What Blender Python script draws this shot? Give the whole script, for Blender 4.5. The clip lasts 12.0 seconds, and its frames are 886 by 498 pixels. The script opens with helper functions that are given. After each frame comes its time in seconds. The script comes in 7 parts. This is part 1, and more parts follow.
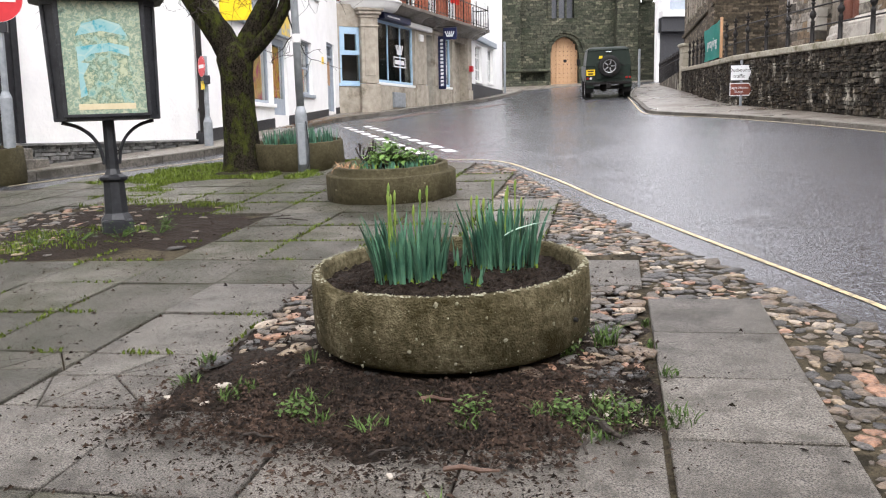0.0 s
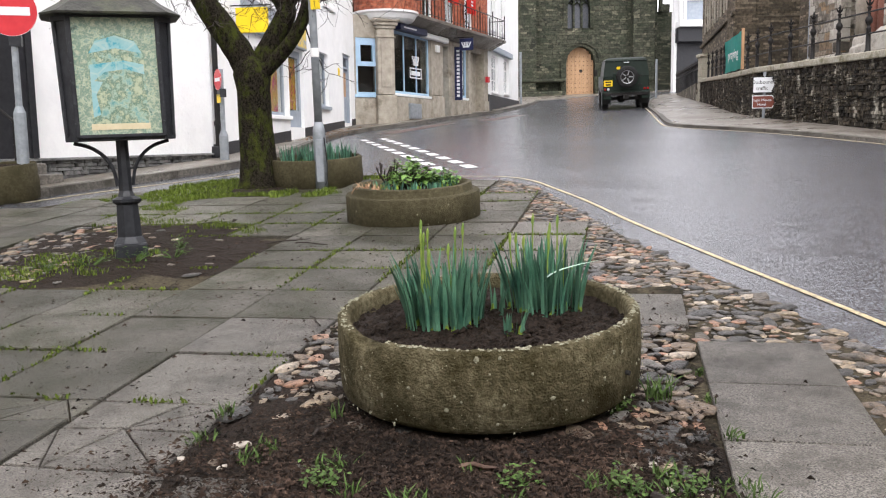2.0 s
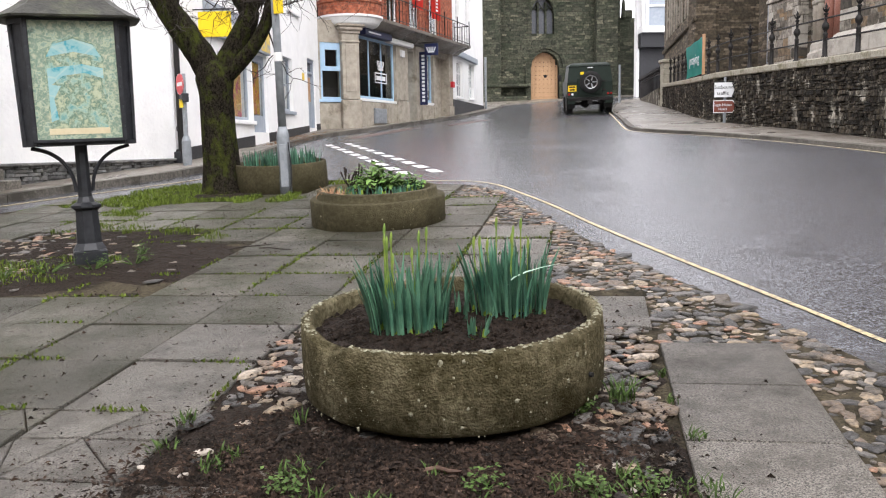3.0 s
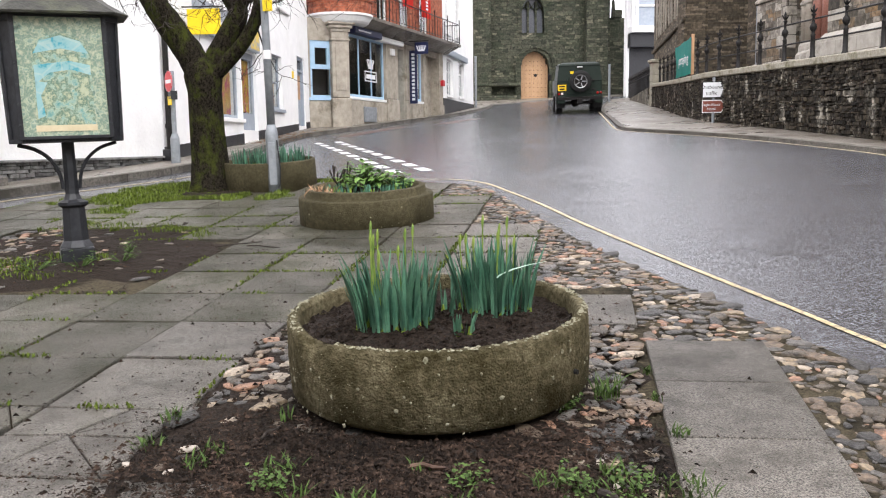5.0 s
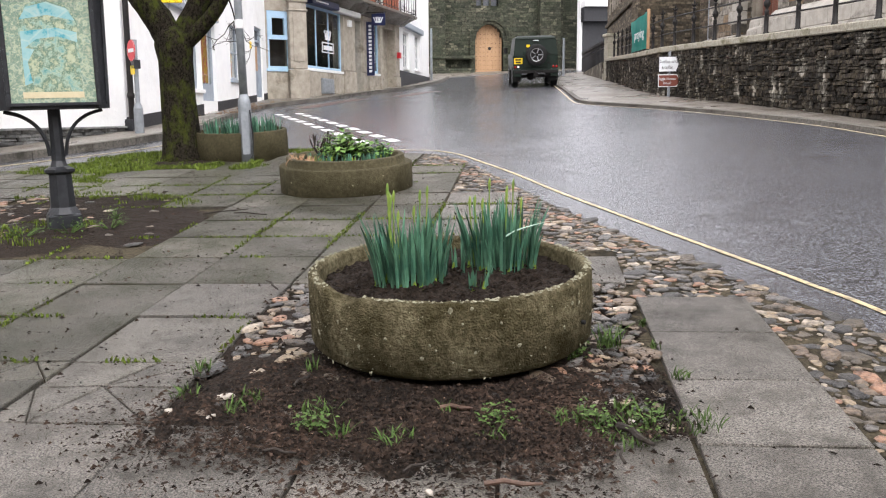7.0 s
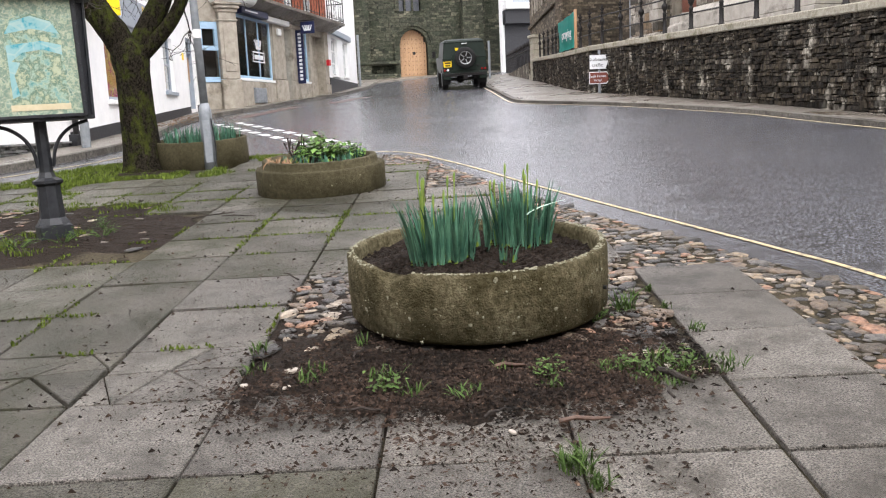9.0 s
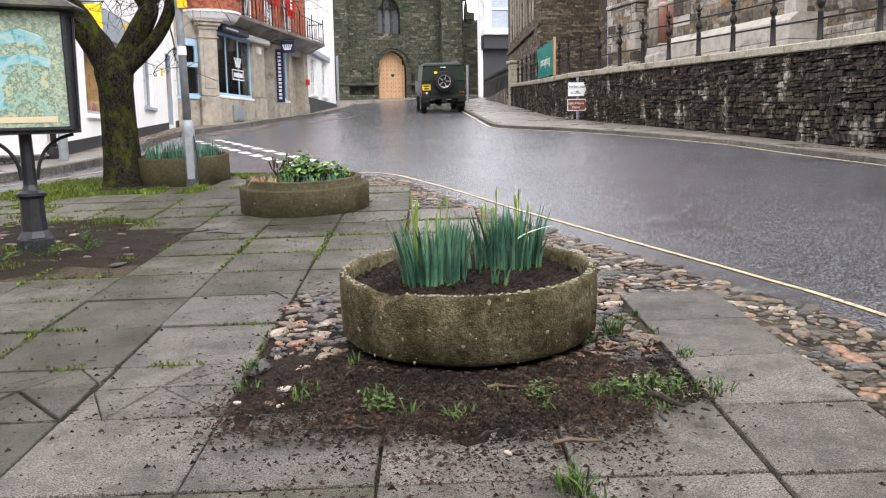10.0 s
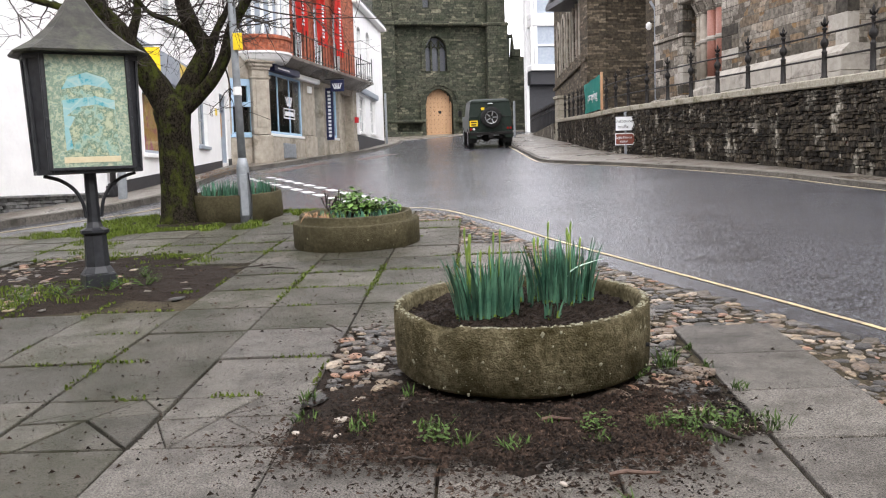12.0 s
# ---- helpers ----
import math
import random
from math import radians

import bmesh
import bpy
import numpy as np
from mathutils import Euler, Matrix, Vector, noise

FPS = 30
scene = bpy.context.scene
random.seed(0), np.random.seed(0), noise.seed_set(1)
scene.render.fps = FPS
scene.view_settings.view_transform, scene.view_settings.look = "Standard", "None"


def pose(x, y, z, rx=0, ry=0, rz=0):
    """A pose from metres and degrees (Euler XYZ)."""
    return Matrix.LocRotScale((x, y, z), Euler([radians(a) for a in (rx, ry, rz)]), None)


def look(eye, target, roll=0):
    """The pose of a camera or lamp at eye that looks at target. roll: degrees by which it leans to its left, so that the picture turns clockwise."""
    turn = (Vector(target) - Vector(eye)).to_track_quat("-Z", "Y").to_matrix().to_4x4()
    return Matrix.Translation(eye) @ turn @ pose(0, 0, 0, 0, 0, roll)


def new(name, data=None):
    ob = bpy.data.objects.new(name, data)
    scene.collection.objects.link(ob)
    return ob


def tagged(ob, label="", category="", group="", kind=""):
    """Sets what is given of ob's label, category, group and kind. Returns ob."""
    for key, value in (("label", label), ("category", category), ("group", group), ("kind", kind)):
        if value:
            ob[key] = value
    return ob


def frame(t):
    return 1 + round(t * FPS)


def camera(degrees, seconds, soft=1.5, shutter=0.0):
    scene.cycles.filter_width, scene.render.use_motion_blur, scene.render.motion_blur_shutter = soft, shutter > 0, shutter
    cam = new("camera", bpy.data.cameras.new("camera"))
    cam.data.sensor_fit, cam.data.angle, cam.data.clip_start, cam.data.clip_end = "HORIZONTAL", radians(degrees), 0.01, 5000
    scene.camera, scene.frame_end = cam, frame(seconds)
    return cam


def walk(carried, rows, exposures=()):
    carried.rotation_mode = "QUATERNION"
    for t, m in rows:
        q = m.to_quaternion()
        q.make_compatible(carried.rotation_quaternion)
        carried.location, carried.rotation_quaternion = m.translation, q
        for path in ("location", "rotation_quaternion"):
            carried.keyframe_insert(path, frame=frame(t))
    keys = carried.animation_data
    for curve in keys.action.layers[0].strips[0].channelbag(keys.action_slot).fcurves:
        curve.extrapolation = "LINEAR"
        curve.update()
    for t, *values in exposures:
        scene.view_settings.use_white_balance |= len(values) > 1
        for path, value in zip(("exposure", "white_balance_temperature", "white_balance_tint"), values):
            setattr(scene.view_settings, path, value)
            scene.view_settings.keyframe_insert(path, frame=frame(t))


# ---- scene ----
cam = camera(54.58, 12.0, 1.15)
# seconds, eye x y z, yaw, pitch, roll
ROWS = [
    (0.0, 0.0041, 0.0004, 1.1721, -1.942, -7.879, -0.986),
    (0.5, -0.0713, 0.1604, 1.1884, -1.245, -8.116, -0.953),
    (1.0, -0.1296, 0.2689, 1.2395, -2.498, -7.450, -1.255),
    (1.5, -0.0971, 0.2916, 1.2552, -1.868, -6.941, -0.957),
    (2.0, -0.0760, 0.3011, 1.2642, -1.061, -7.289, -0.896),
    (2.5, -0.0665, 0.3070, 1.2581, -2.002, -7.233, -1.050),
    (3.0, -0.0648, 0.3060, 1.2585, -3.316, -7.000, -1.006),
    (3.5, -0.0687, 0.3020, 1.2589, -3.971, -6.936, -1.156),
    (5.5, -0.0479, 0.2927, 1.2494, -3.760, -7.301, -0.532),
    (6.0, -0.0511, 0.2782, 1.2315, -2.711, -8.563, -0.389),
    (6.5, -0.1825, 0.2050, 1.2327, -4.976, -8.824, -0.396),
    (8.5, -0.6353, -0.1209, 1.1897, -10.445, -8.919, -1.838),
    (9.0, -0.8030, -0.1428, 1.1807, -12.079, -8.639, -2.630),
    (9.5, -0.8760, -0.1584, 1.1835, -13.678, -8.494, -2.078),
    (10.0, -0.8964, -0.1651, 1.1889, -13.941, -7.227, -1.136),
    (10.5, -0.9134, -0.1793, 1.1930, -13.774, -5.248, -0.657),
    (11.0, -0.9376, -0.1946, 1.1901, -13.095, -3.931, -0.674),
    (11.5, -0.9391, -0.2144, 1.1844, -11.566, -4.218, -1.412),
    (12.0, -0.9350, -0.2152, 1.1872, -10.842, -4.802, -1.640),
]
EXPOSURES = [(0.0, 0.40), (0.7, 0.38), (1.5, 0.25), (3.5, 0.31), (6.5, 0.36), (8.5, 0.36), (9.5, 0.46), (10.3, 0.38), (11.0, 0.22), (12.0, 0.25)]
walk(cam, [(t, pose(x, y, z, 90 + pitch, 0, yaw) @ pose(0, 0, 0, 0, 0, roll)) for t, x, y, z, yaw, pitch, roll in ROWS], EXPOSURES)

# ---- world and light: a wet day under a bright overcast sky ----
world = bpy.data.worlds.new("overcast")
scene.world = world
world.use_nodes = True
wn, wl = world.node_tree.nodes, world.node_tree.links
sky = wn.new("ShaderNodeTexSky")
sky.sky_type = "NISHITA"
sky.sun_disc = False
sky.sun_elevation, sky.sun_rotation = radians(48), radians(150)
sky.air_density, sky.dust_density, sky.ozone_density = 1.0, 6.0, 1.0
grey = wn.new("ShaderNodeHueSaturation")
grey.inputs["Saturation"].default_value = 0.12
veil = wn.new("ShaderNodeMixRGB")
veil.inputs["Fac"].default_value = 0.65
veil.inputs["Color2"].default_value = (10.6, 10.3, 11.0, 1)
wl.new(sky.outputs["Color"], grey.inputs["Color"])
wl.new(grey.outputs["Color"], veil.inputs["Color1"])
wl.new(veil.outputs["Color"], wn["Background"].inputs["Color"])
wn["Background"].inputs["Strength"].default_value = 0.27
sun = new("sun", bpy.data.lights.new("sun", "SUN"))
sun.data.energy, sun.data.angle, sun.data.color = 0.6, radians(30), (1.0, 0.96, 0.91)
sun.matrix_world = look((0, 0, 30), (9.0, 15.6, 10))

# ---- materials ----
def mat(name, c1, c2, scale=8.0, rough=0.7, bump=0.0, bump_scale=60.0, c3=None, scale3=1.2, cover3=0.5, metal=0.0, rand=0.0, stretch=(1, 1, 1), rough2=None, local=False, soft3=0.12, spec=0.35, hard=0.18):
    """Two colours mixed by a fine noise, a third laid over in blotches, fine relief; rand varies it from piece to piece."""
    m = bpy.data.materials.new(name)
    m.use_nodes = True
    n, l = m.node_tree.nodes, m.node_tree.links
    b = n["Principled BSDF"]
    if local:
        pos = n.new("ShaderNodeTexCoord").outputs["Object"]
    else:
        pos = n.new("ShaderNodeNewGeometry").outputs["Position"]
    mp = n.new("ShaderNodeMapping")
    mp.inputs["Scale"].default_value = stretch
    l.new(pos, mp.inputs["Vector"])
    vec = mp.outputs["Vector"]
    a = n.new("ShaderNodeTexNoise")
    a.inputs["Scale"].default_value, a.inputs["Detail"].default_value, a.inputs["Roughness"].default_value = scale, 6, 0.65
    l.new(vec, a.inputs["Vector"])
    r = n.new("ShaderNodeValToRGB")
    r.color_ramp.elements[0].position, r.color_ramp.elements[1].position = 0.5 - hard, 0.5 + hard
    r.color_ramp.elements[0].color, r.color_ramp.elements[1].color = (*c1, 1), (*c2, 1)
    l.new(a.outputs["Fac"], r.inputs["Fac"])
    out = r.outputs["Color"]
    if c3:
        k = n.new("ShaderNodeTexNoise")
        k.inputs["Scale"].default_value, k.inputs["Detail"].default_value, k.inputs["Roughness"].default_value = scale3, 7, 0.7
        l.new(vec, k.inputs["Vector"])
        q = n.new("ShaderNodeValToRGB")
        q.color_ramp.elements[0].position, q.color_ramp.elements[1].position = 1 - cover3 - soft3 / 2, 1 - cover3 + soft3 / 2
        l.new(k.outputs["Fac"], q.inputs["Fac"])
        x = n.new("ShaderNodeMixRGB")
        x.inputs["Color2"].default_value = (*c3, 1)
        l.new(q.outputs["Color"], x.inputs["Fac"])
        l.new(out, x.inputs["Color1"])
        out = x.outputs["Color"]
    if rand:
        o = n.new("ShaderNodeObjectInfo")
        g = n.new("ShaderNodeNewGeometry")
        s = n.new("ShaderNodeMath")
        s.operation = "ADD"
        l.new(o.outputs["Random"], s.inputs[0])
        l.new(g.outputs["Random Per Island"], s.inputs[1])
        f = n.new("ShaderNodeMath")
        f.operation = "FRACT"
        l.new(s.outputs[0], f.inputs[0])
        v = n.new("ShaderNodeMapRange")
        v.inputs["To Min"].default_value, v.inputs["To Max"].default_value = 1 - rand, 1 + rand
        l.new(f.outputs[0], v.inputs["Value"])
        h = n.new("ShaderNodeHueSaturation")
        l.new(v.outputs["Result"], h.inputs["Value"])
        l.new(out, h.inputs["Color"])
        out = h.outputs["Color"]
    l.new(out, b.inputs["Base Color"])
    b.inputs["Roughness"].default_value, b.inputs["Metallic"].default_value = rough, metal
    b.inputs["Specular IOR Level"].default_value = spec
    if rough2 is not None:
        w = n.new("ShaderNodeTexNoise")
        w.inputs["Scale"].default_value, w.inputs["Detail"].default_value = 0.7, 5
        l.new(pos, w.inputs["Vector"])
        y = n.new("ShaderNodeMapRange")
        y.inputs["From Min"].default_value, y.inputs["From Max"].default_value = 0.38, 0.62
        y.inputs["To Min"].default_value, y.inputs["To Max"].default_value = rough, rough2
        l.new(w.outputs["Fac"], y.inputs["Value"])
        l.new(y.outputs["Result"], b.inputs["Roughness"])
    if bump:
        e = n.new("ShaderNodeTexNoise")
        e.inputs["Scale"].default_value, e.inputs["Detail"].default_value = bump_scale, 5
        l.new(vec, e.inputs["Vector"])
        p = n.new("ShaderNodeBump")
        p.inputs["Strength"].default_value, p.inputs["Distance"].default_value = min(1.0, bump), 0.02
        l.new(e.outputs["Fac"], p.inputs["Height"])
        l.new(p.outputs["Normal"], b.inputs["Normal"])
    return m


def masonry(name, tones, joint, width, height, bump=0.6, c3=(0.1, 0.12, 0.06), cover3=0.42, turn=0.0, rough=0.85, wobble=0.35, big=0.0):
    """Coursed stone too far off to be laid piece by piece: stones of several tones, some courses of larger blocks, joints, stains."""
    m = bpy.data.materials.new(name)
    m.use_nodes = True
    n, l = m.node_tree.nodes, m.node_tree.links
    b = n["Principled BSDF"]
    pos = n.new("ShaderNodeNewGeometry").outputs["Position"]
    nor = n.new("ShaderNodeNewGeometry").outputs["True Normal"]
    rot, rotn = n.new("ShaderNodeVectorRotate"), n.new("ShaderNodeVectorRotate")
    for r_, v_ in ((rot, pos), (rotn, nor)):
        r_.rotation_type = "Z_AXIS"
        r_.inputs["Angle"].default_value = -turn
        l.new(v_, r_.inputs["Vector"])
    sep, sepn = n.new("ShaderNodeSeparateXYZ"), n.new("ShaderNodeSeparateXYZ")
    l.new(rot.outputs["Vector"], sep.inputs["Vector"])
    l.new(rotn.outputs["Vector"], sepn.inputs["Vector"])
    ab = n.new("ShaderNodeMath")
    ab.operation = "ABSOLUTE"
    l.new(sepn.outputs["X"], ab.inputs[0])
    gt = n.new("ShaderNodeMath")
    gt.operation = "GREATER_THAN"
    gt.inputs[1].default_value = 0.7
    l.new(ab.outputs[0], gt.inputs[0])
    along = n.new("ShaderNodeMix")
    l.new(gt.outputs[0], along.inputs["Factor"])
    l.new(sep.outputs["X"], along.inputs["A"])
    l.new(sep.outputs["Y"], along.inputs["B"])
    com = n.new("ShaderNodeCombineXYZ")
    l.new(along.outputs["Result"], com.inputs["X"])
    l.new(sep.outputs["Z"], com.inputs["Y"])
    wob = n.new("ShaderNodeTexNoise")
    wob.inputs["Scale"].default_value, wob.inputs["Detail"].default_value = 2.2, 4
    l.new(pos, wob.inputs["Vector"])
    mul = n.new("ShaderNodeVectorMath")
    mul.operation = "MULTIPLY_ADD"
    mul.inputs[1].default_value = (width * wobble * 2, height * wobble * 2, 0)
    l.new(wob.outputs["Color"], mul.inputs[0])
    l.new(com.outputs["Vector"], mul.inputs[2])

    def courses(w, h, off):
        br = n.new("ShaderNodeTexBrick")
        br.inputs["Scale"].default_value = 1.0
        br.inputs["Brick Width"].default_value, br.inputs["Row Height"].default_value = w, h
        br.inputs["Mortar Size"].default_value, br.inputs["Mortar Smooth"].default_value = min(w, h) * 0.06, 0.5
        br.inputs["Color1"].default_value, br.inputs["Color2"].default_value, br.inputs["Mortar"].default_value = (0, 0, 0, 1), (1, 1, 1, 1), (0.3, 0.3, 0.3, 1)
        br.offset, br.offset_frequency, br.squash, br.squash_frequency = off, 2, 0.55, 3
        l.new(mul.outputs["Vector"], br.inputs["Vector"])
        return br.outputs["Color"], br.outputs["Fac"]
    tone, fac = courses(width, height, 0.37)
    if big:
        tone2, fac2 = courses(width * 1.7, height * 2, 0.5)
        pick = n.new("ShaderNodeTexNoise")
        pick.inputs["Scale"].default_value, pick.inputs["Detail"].default_value = 0.8 / width * 0.6, 1
        l.new(mul.outputs["Vector"], pick.inputs["Vector"])
        th = n.new("ShaderNodeMath")
        th.operation = "GREATER_THAN"
        th.inputs[1].default_value = 1 - big
        l.new(pick.outputs["Fac"], th.inputs[0])
        m1, m2 = n.new("ShaderNodeMixRGB"), n.new("ShaderNodeMixRGB")
        for mm_, x_, y_ in ((m1, tone, tone2), (m2, fac, fac2)):
            l.new(th.outputs[0], mm_.inputs["Fac"])
            l.new(x_, mm_.inputs["Color1"])
            l.new(y_, mm_.inputs["Color2"])
        tone, fac = m1.outputs["Color"], m2.outputs["Color"]
    ramp = n.new("ShaderNodeValToRGB")
    for k, c in enumerate(tones):
        e = ramp.color_ramp.elements[k] if k < 2 else ramp.color_ramp.elements.new(0.5)
        e.color = (*c, 1)
    for k, e in enumerate(ramp.color_ramp.elements):
        e.position = k / (len(tones) - 1)
    for k, c in enumerate(tones):
        ramp.color_ramp.elements[k].color = (*c, 1)
    l.new(tone, ramp.inputs["Fac"])
    mort = n.new("ShaderNodeMixRGB")
    mort.inputs["Color2"].default_value = (*joint, 1)
    l.new(fac, mort.inputs["Fac"])
    l.new(ramp.outputs["Color"], mort.inputs["Color1"])
    no = n.new("ShaderNodeTexNoise")
    no.inputs["Scale"].default_value, no.inputs["Detail"].default_value, no.inputs["Roughness"].default_value = 0.9, 8, 0.7
    l.new(pos, no.inputs["Vector"])
    ra = n.new("ShaderNodeValToRGB")
    ra.color_ramp.elements[0].position, ra.color_ramp.elements[1].position = 1 - cover3 - 0.1, 1 - cover3 + 0.12
    l.new(no.outputs["Fac"], ra.inputs["Fac"])
    mx = n.new("ShaderNodeMixRGB")
    mx.inputs["Color2"].default_value = (*c3, 1)
    mf = n.new("ShaderNodeMath")
    mf.operation = "MULTIPLY"
    mf.inputs[1].default_value = 0.6
    l.new(ra.outputs["Color"], mf.inputs[0])
    l.new(mf.outputs[0], mx.inputs["Fac"])
    l.new(mort.outputs["Color"], mx.inputs["Color1"])
    fine = n.new("ShaderNodeTexNoise")
    fine.inputs["Scale"].default_value, fine.inputs["Detail"].default_value = 9.0, 6
    l.new(pos, fine.inputs["Vector"])
    fr = n.new("ShaderNodeMapRange")
    fr.inputs["From Min"].default_value, fr.inputs["From Max"].default_value = 0.3, 0.7
    fr.inputs["To Min"].default_value, fr.inputs["To Max"].default_value = 0.55, 1.4
    l.new(fine.outputs["Fac"], fr.inputs["Value"])
    hs = n.new("ShaderNodeHueSaturation")
    l.new(fr.outputs["Result"], hs.inputs["Value"])
    l.new(mx.outputs["Color"], hs.inputs["Color"])
    l.new(hs.outputs["Color"], b.inputs["Base Color"])
    b.inputs["Roughness"].default_value = rough
    b.inputs["Specular IOR Level"].default_value = 0.25
    bp = n.new("ShaderNodeBump")
    bp.inputs["Strength"].default_value, bp.inputs["Distance"].default_value = bump, 0.03
    iv = n.new("ShaderNodeMath")
    iv.operation = "SUBTRACT"
    l.new(fine.outputs["Fac"], iv.inputs[0])
    l.new(fac, iv.inputs[1])
    l.new(iv.outputs[0], bp.inputs["Height"])
    l.new(bp.outputs["Normal"], b.inputs["Normal"])
    return m


def glass_mat(name, tint=(0.75, 0.82, 0.84), rough=0.03):
    m = bpy.data.materials.new(name)
    m.use_nodes = True
    b = m.node_tree.nodes["Principled BSDF"]
    b.inputs["Base Color"].default_value = (*tint, 1)
    b.inputs["Transmission Weight"].default_value, b.inputs["Roughness"].default_value, b.inputs["IOR"].default_value = 1.0, rough, 1.45
    return m


ASPHALT = mat("wet asphalt", (0.006, 0.006, 0.008), (0.135, 0.139, 0.155), 60, 0.26, 0.27, 70, (0.030, 0.031, 0.035), 0.8, 0.38, rough2=0.20, spec=0.85, hard=0.07)
SLAB = mat("damp concrete paving", (0.026, 0.024, 0.021), (0.300, 0.275, 0.240), 170, 0.55, 0.9, 170, (0.058, 0.052, 0.042), 5.5, 0.44, rand=0.22, rough2=0.28, spec=0.40, soft3=0.22, hard=0.10)
SLABM = mat("dirty mossy concrete paving", (0.014, 0.013, 0.010), (0.200, 0.184, 0.150), 130, 0.6, 0.9, 170, (0.034, 0.034, 0.016), 3.0, 0.49, rand=0.25, rough2=0.30, spec=0.35, soft3=0.22, hard=0.11)
SOIL = mat("wet soil", (0.005, 0.0036, 0.0026), (0.034, 0.023, 0.016), 60, 0.8, 1.0, 90, (0.055, 0.036, 0.026), 26, 0.28, spec=0.15)
JOINT = mat("mossy joint soil", (0.030, 0.025, 0.017), (0.105, 0.088, 0.058), 60, 0.95, 0.9, 90, (0.022, 0.019, 0.013), 5.0, 0.48, spec=0.1)
def cobble_mat():
    """Water-worn stones of several rocks: each takes its own tone."""
    m = mat("wet cobble", (0.35, 0.34, 0.33), (1.35, 1.3, 1.22), 34, 0.45, 0.7, 80, spec=0.4, hard=0.14)
    n, l = m.node_tree.nodes, m.node_tree.links
    b = n["Principled BSDF"]
    src = b.inputs["Base Color"].links[0].from_socket
    o, g, s, f = n.new("ShaderNodeObjectInfo"), n.new("ShaderNodeNewGeometry"), n.new("ShaderNodeMath"), n.new("ShaderNodeMath")
    s.operation, f.operation = "ADD", "FRACT"
    l.new(o.outputs["Random"], s.inputs[0])
    l.new(g.outputs["Random Per Island"], s.inputs[1])
    l.new(s.outputs[0], f.inputs[0])
    r = n.new("ShaderNodeValToRGB")
    r.color_ramp.interpolation = "CONSTANT"
    tones = ((0.0, (0.052, 0.051, 0.050)), (0.22, (0.095, 0.082, 0.066)), (0.42, (0.155, 0.120, 0.090)), (0.60, (0.12, 0.115, 0.11)), (0.76, (0.28, 0.165, 0.112)), (0.86, (0.26, 0.21, 0.15)), (0.96, (0.38, 0.33, 0.27)))
    for k, (p, c) in enumerate(tones):
        e = r.color_ramp.elements[k] if k < 2 else r.color_ramp.elements.new(p)
        e.position, e.color = p, (*c, 1)
    l.new(f.outputs[0], r.inputs["Fac"])
    x = n.new("ShaderNodeMixRGB")
    x.blend_type = "MULTIPLY"
    x.inputs["Fac"].default_value = 1.0
    l.new(r.outputs["Color"], x.inputs["Color1"])
    l.new(src, x.inputs["Color2"])
    l.new(x.outputs["Color"], b.inputs["Base Color"])
    return m


COBBLE = cobble_mat()
CONC = mat("weathered planter concrete", (0.062, 0.052, 0.024), (0.270, 0.236, 0.150), 40, 0.9, 1.0, 120, (0.036, 0.029, 0.010), 3.2, 0.50, soft3=0.30, spec=0.12, hard=0.17)
CONCD = mat("dark damp planter concrete", (0.045, 0.038, 0.018), (0.120, 0.104, 0.060), 34, 0.8, 0.6, 110, (0.028, 0.024, 0.009), 2.2, 0.5, soft3=0.4, spec=0.2)
LICHEN = mat("pale lichen", (0.20, 0.19, 0.13), (0.36, 0.35, 0.26), 60, 0.95, 0.4, 150, spec=0.1)
RENDERW = mat("white painted render", (0.80, 0.80, 0.80), (0.87, 0.87, 0.86), 3, 0.75, 0.6, 16, (0.73, 0.73, 0.70), 0.8, 0.33, soft3=0.3)
BLACKP = mat("black plinth paint", (0.014, 0.015, 0.018), (0.03, 0.03, 0.034), 12, 0.5, 0.2, 40)
SLATE = mat("grey slate stone", (0.07, 0.072, 0.074), (0.22, 0.22, 0.21), 7, 0.7, 0.6, 40, (0.05, 0.06, 0.03), 2.0, 0.33, rand=0.35, local=False)
IRON = mat("dark grey painted iron", (0.012, 0.013, 0.016), (0.030, 0.032, 0.037), 14, 0.42, 0.15, 90, (0.045, 0.047, 0.05), 5, 0.28)
BLACKI = mat("black painted iron", (0.007, 0.006, 0.006), (0.018, 0.016, 0.015), 20, 0.5, 0.12, 120, spec=0.25)
GALV = mat("galvanised steel", (0.20, 0.22, 0.24), (0.32, 0.34, 0.36), 10, 0.5, 0.12, 80, (0.24, 0.24, 0.22), 2.0, 0.35, metal=0.25)
BARK = mat("mossy bark", (0.0035, 0.003, 0.002), (0.032, 0.026, 0.019), 44, 0.95, 1.0, 70, (0.046, 0.056, 0.010), 8, 0.43, stretch=(1, 1, 0.7), soft3=0.17, spec=0.08, hard=0.12)
TWIG = mat("dark twig", (0.018, 0.014, 0.012), (0.05, 0.04, 0.032), 30, 0.9, 0.5, 80)
LEAFB = mat("blue-green daffodil leaf", (0.030, 0.098, 0.066), (0.110, 0.235, 0.150), 9, 0.5, 0.1, 40, rand=0.6, spec=0.3)
LEAFY = mat("yellow-green shoot", (0.12, 0.20, 0.025), (0.24, 0.32, 0.05), 12, 0.6, 0.1, 40, rand=0.2, spec=0.2)
BUD = mat("daffodil bud", (0.12, 0.22, 0.05), (0.30, 0.38, 0.08), 20, 0.5, 0.1, 60, spec=0.2)
WEED = mat("green weed leaf", (0.035, 0.068, 0.014), (0.085, 0.135, 0.036), 20, 0.7, 0.1, 60, rand=0.4, spec=0.2)
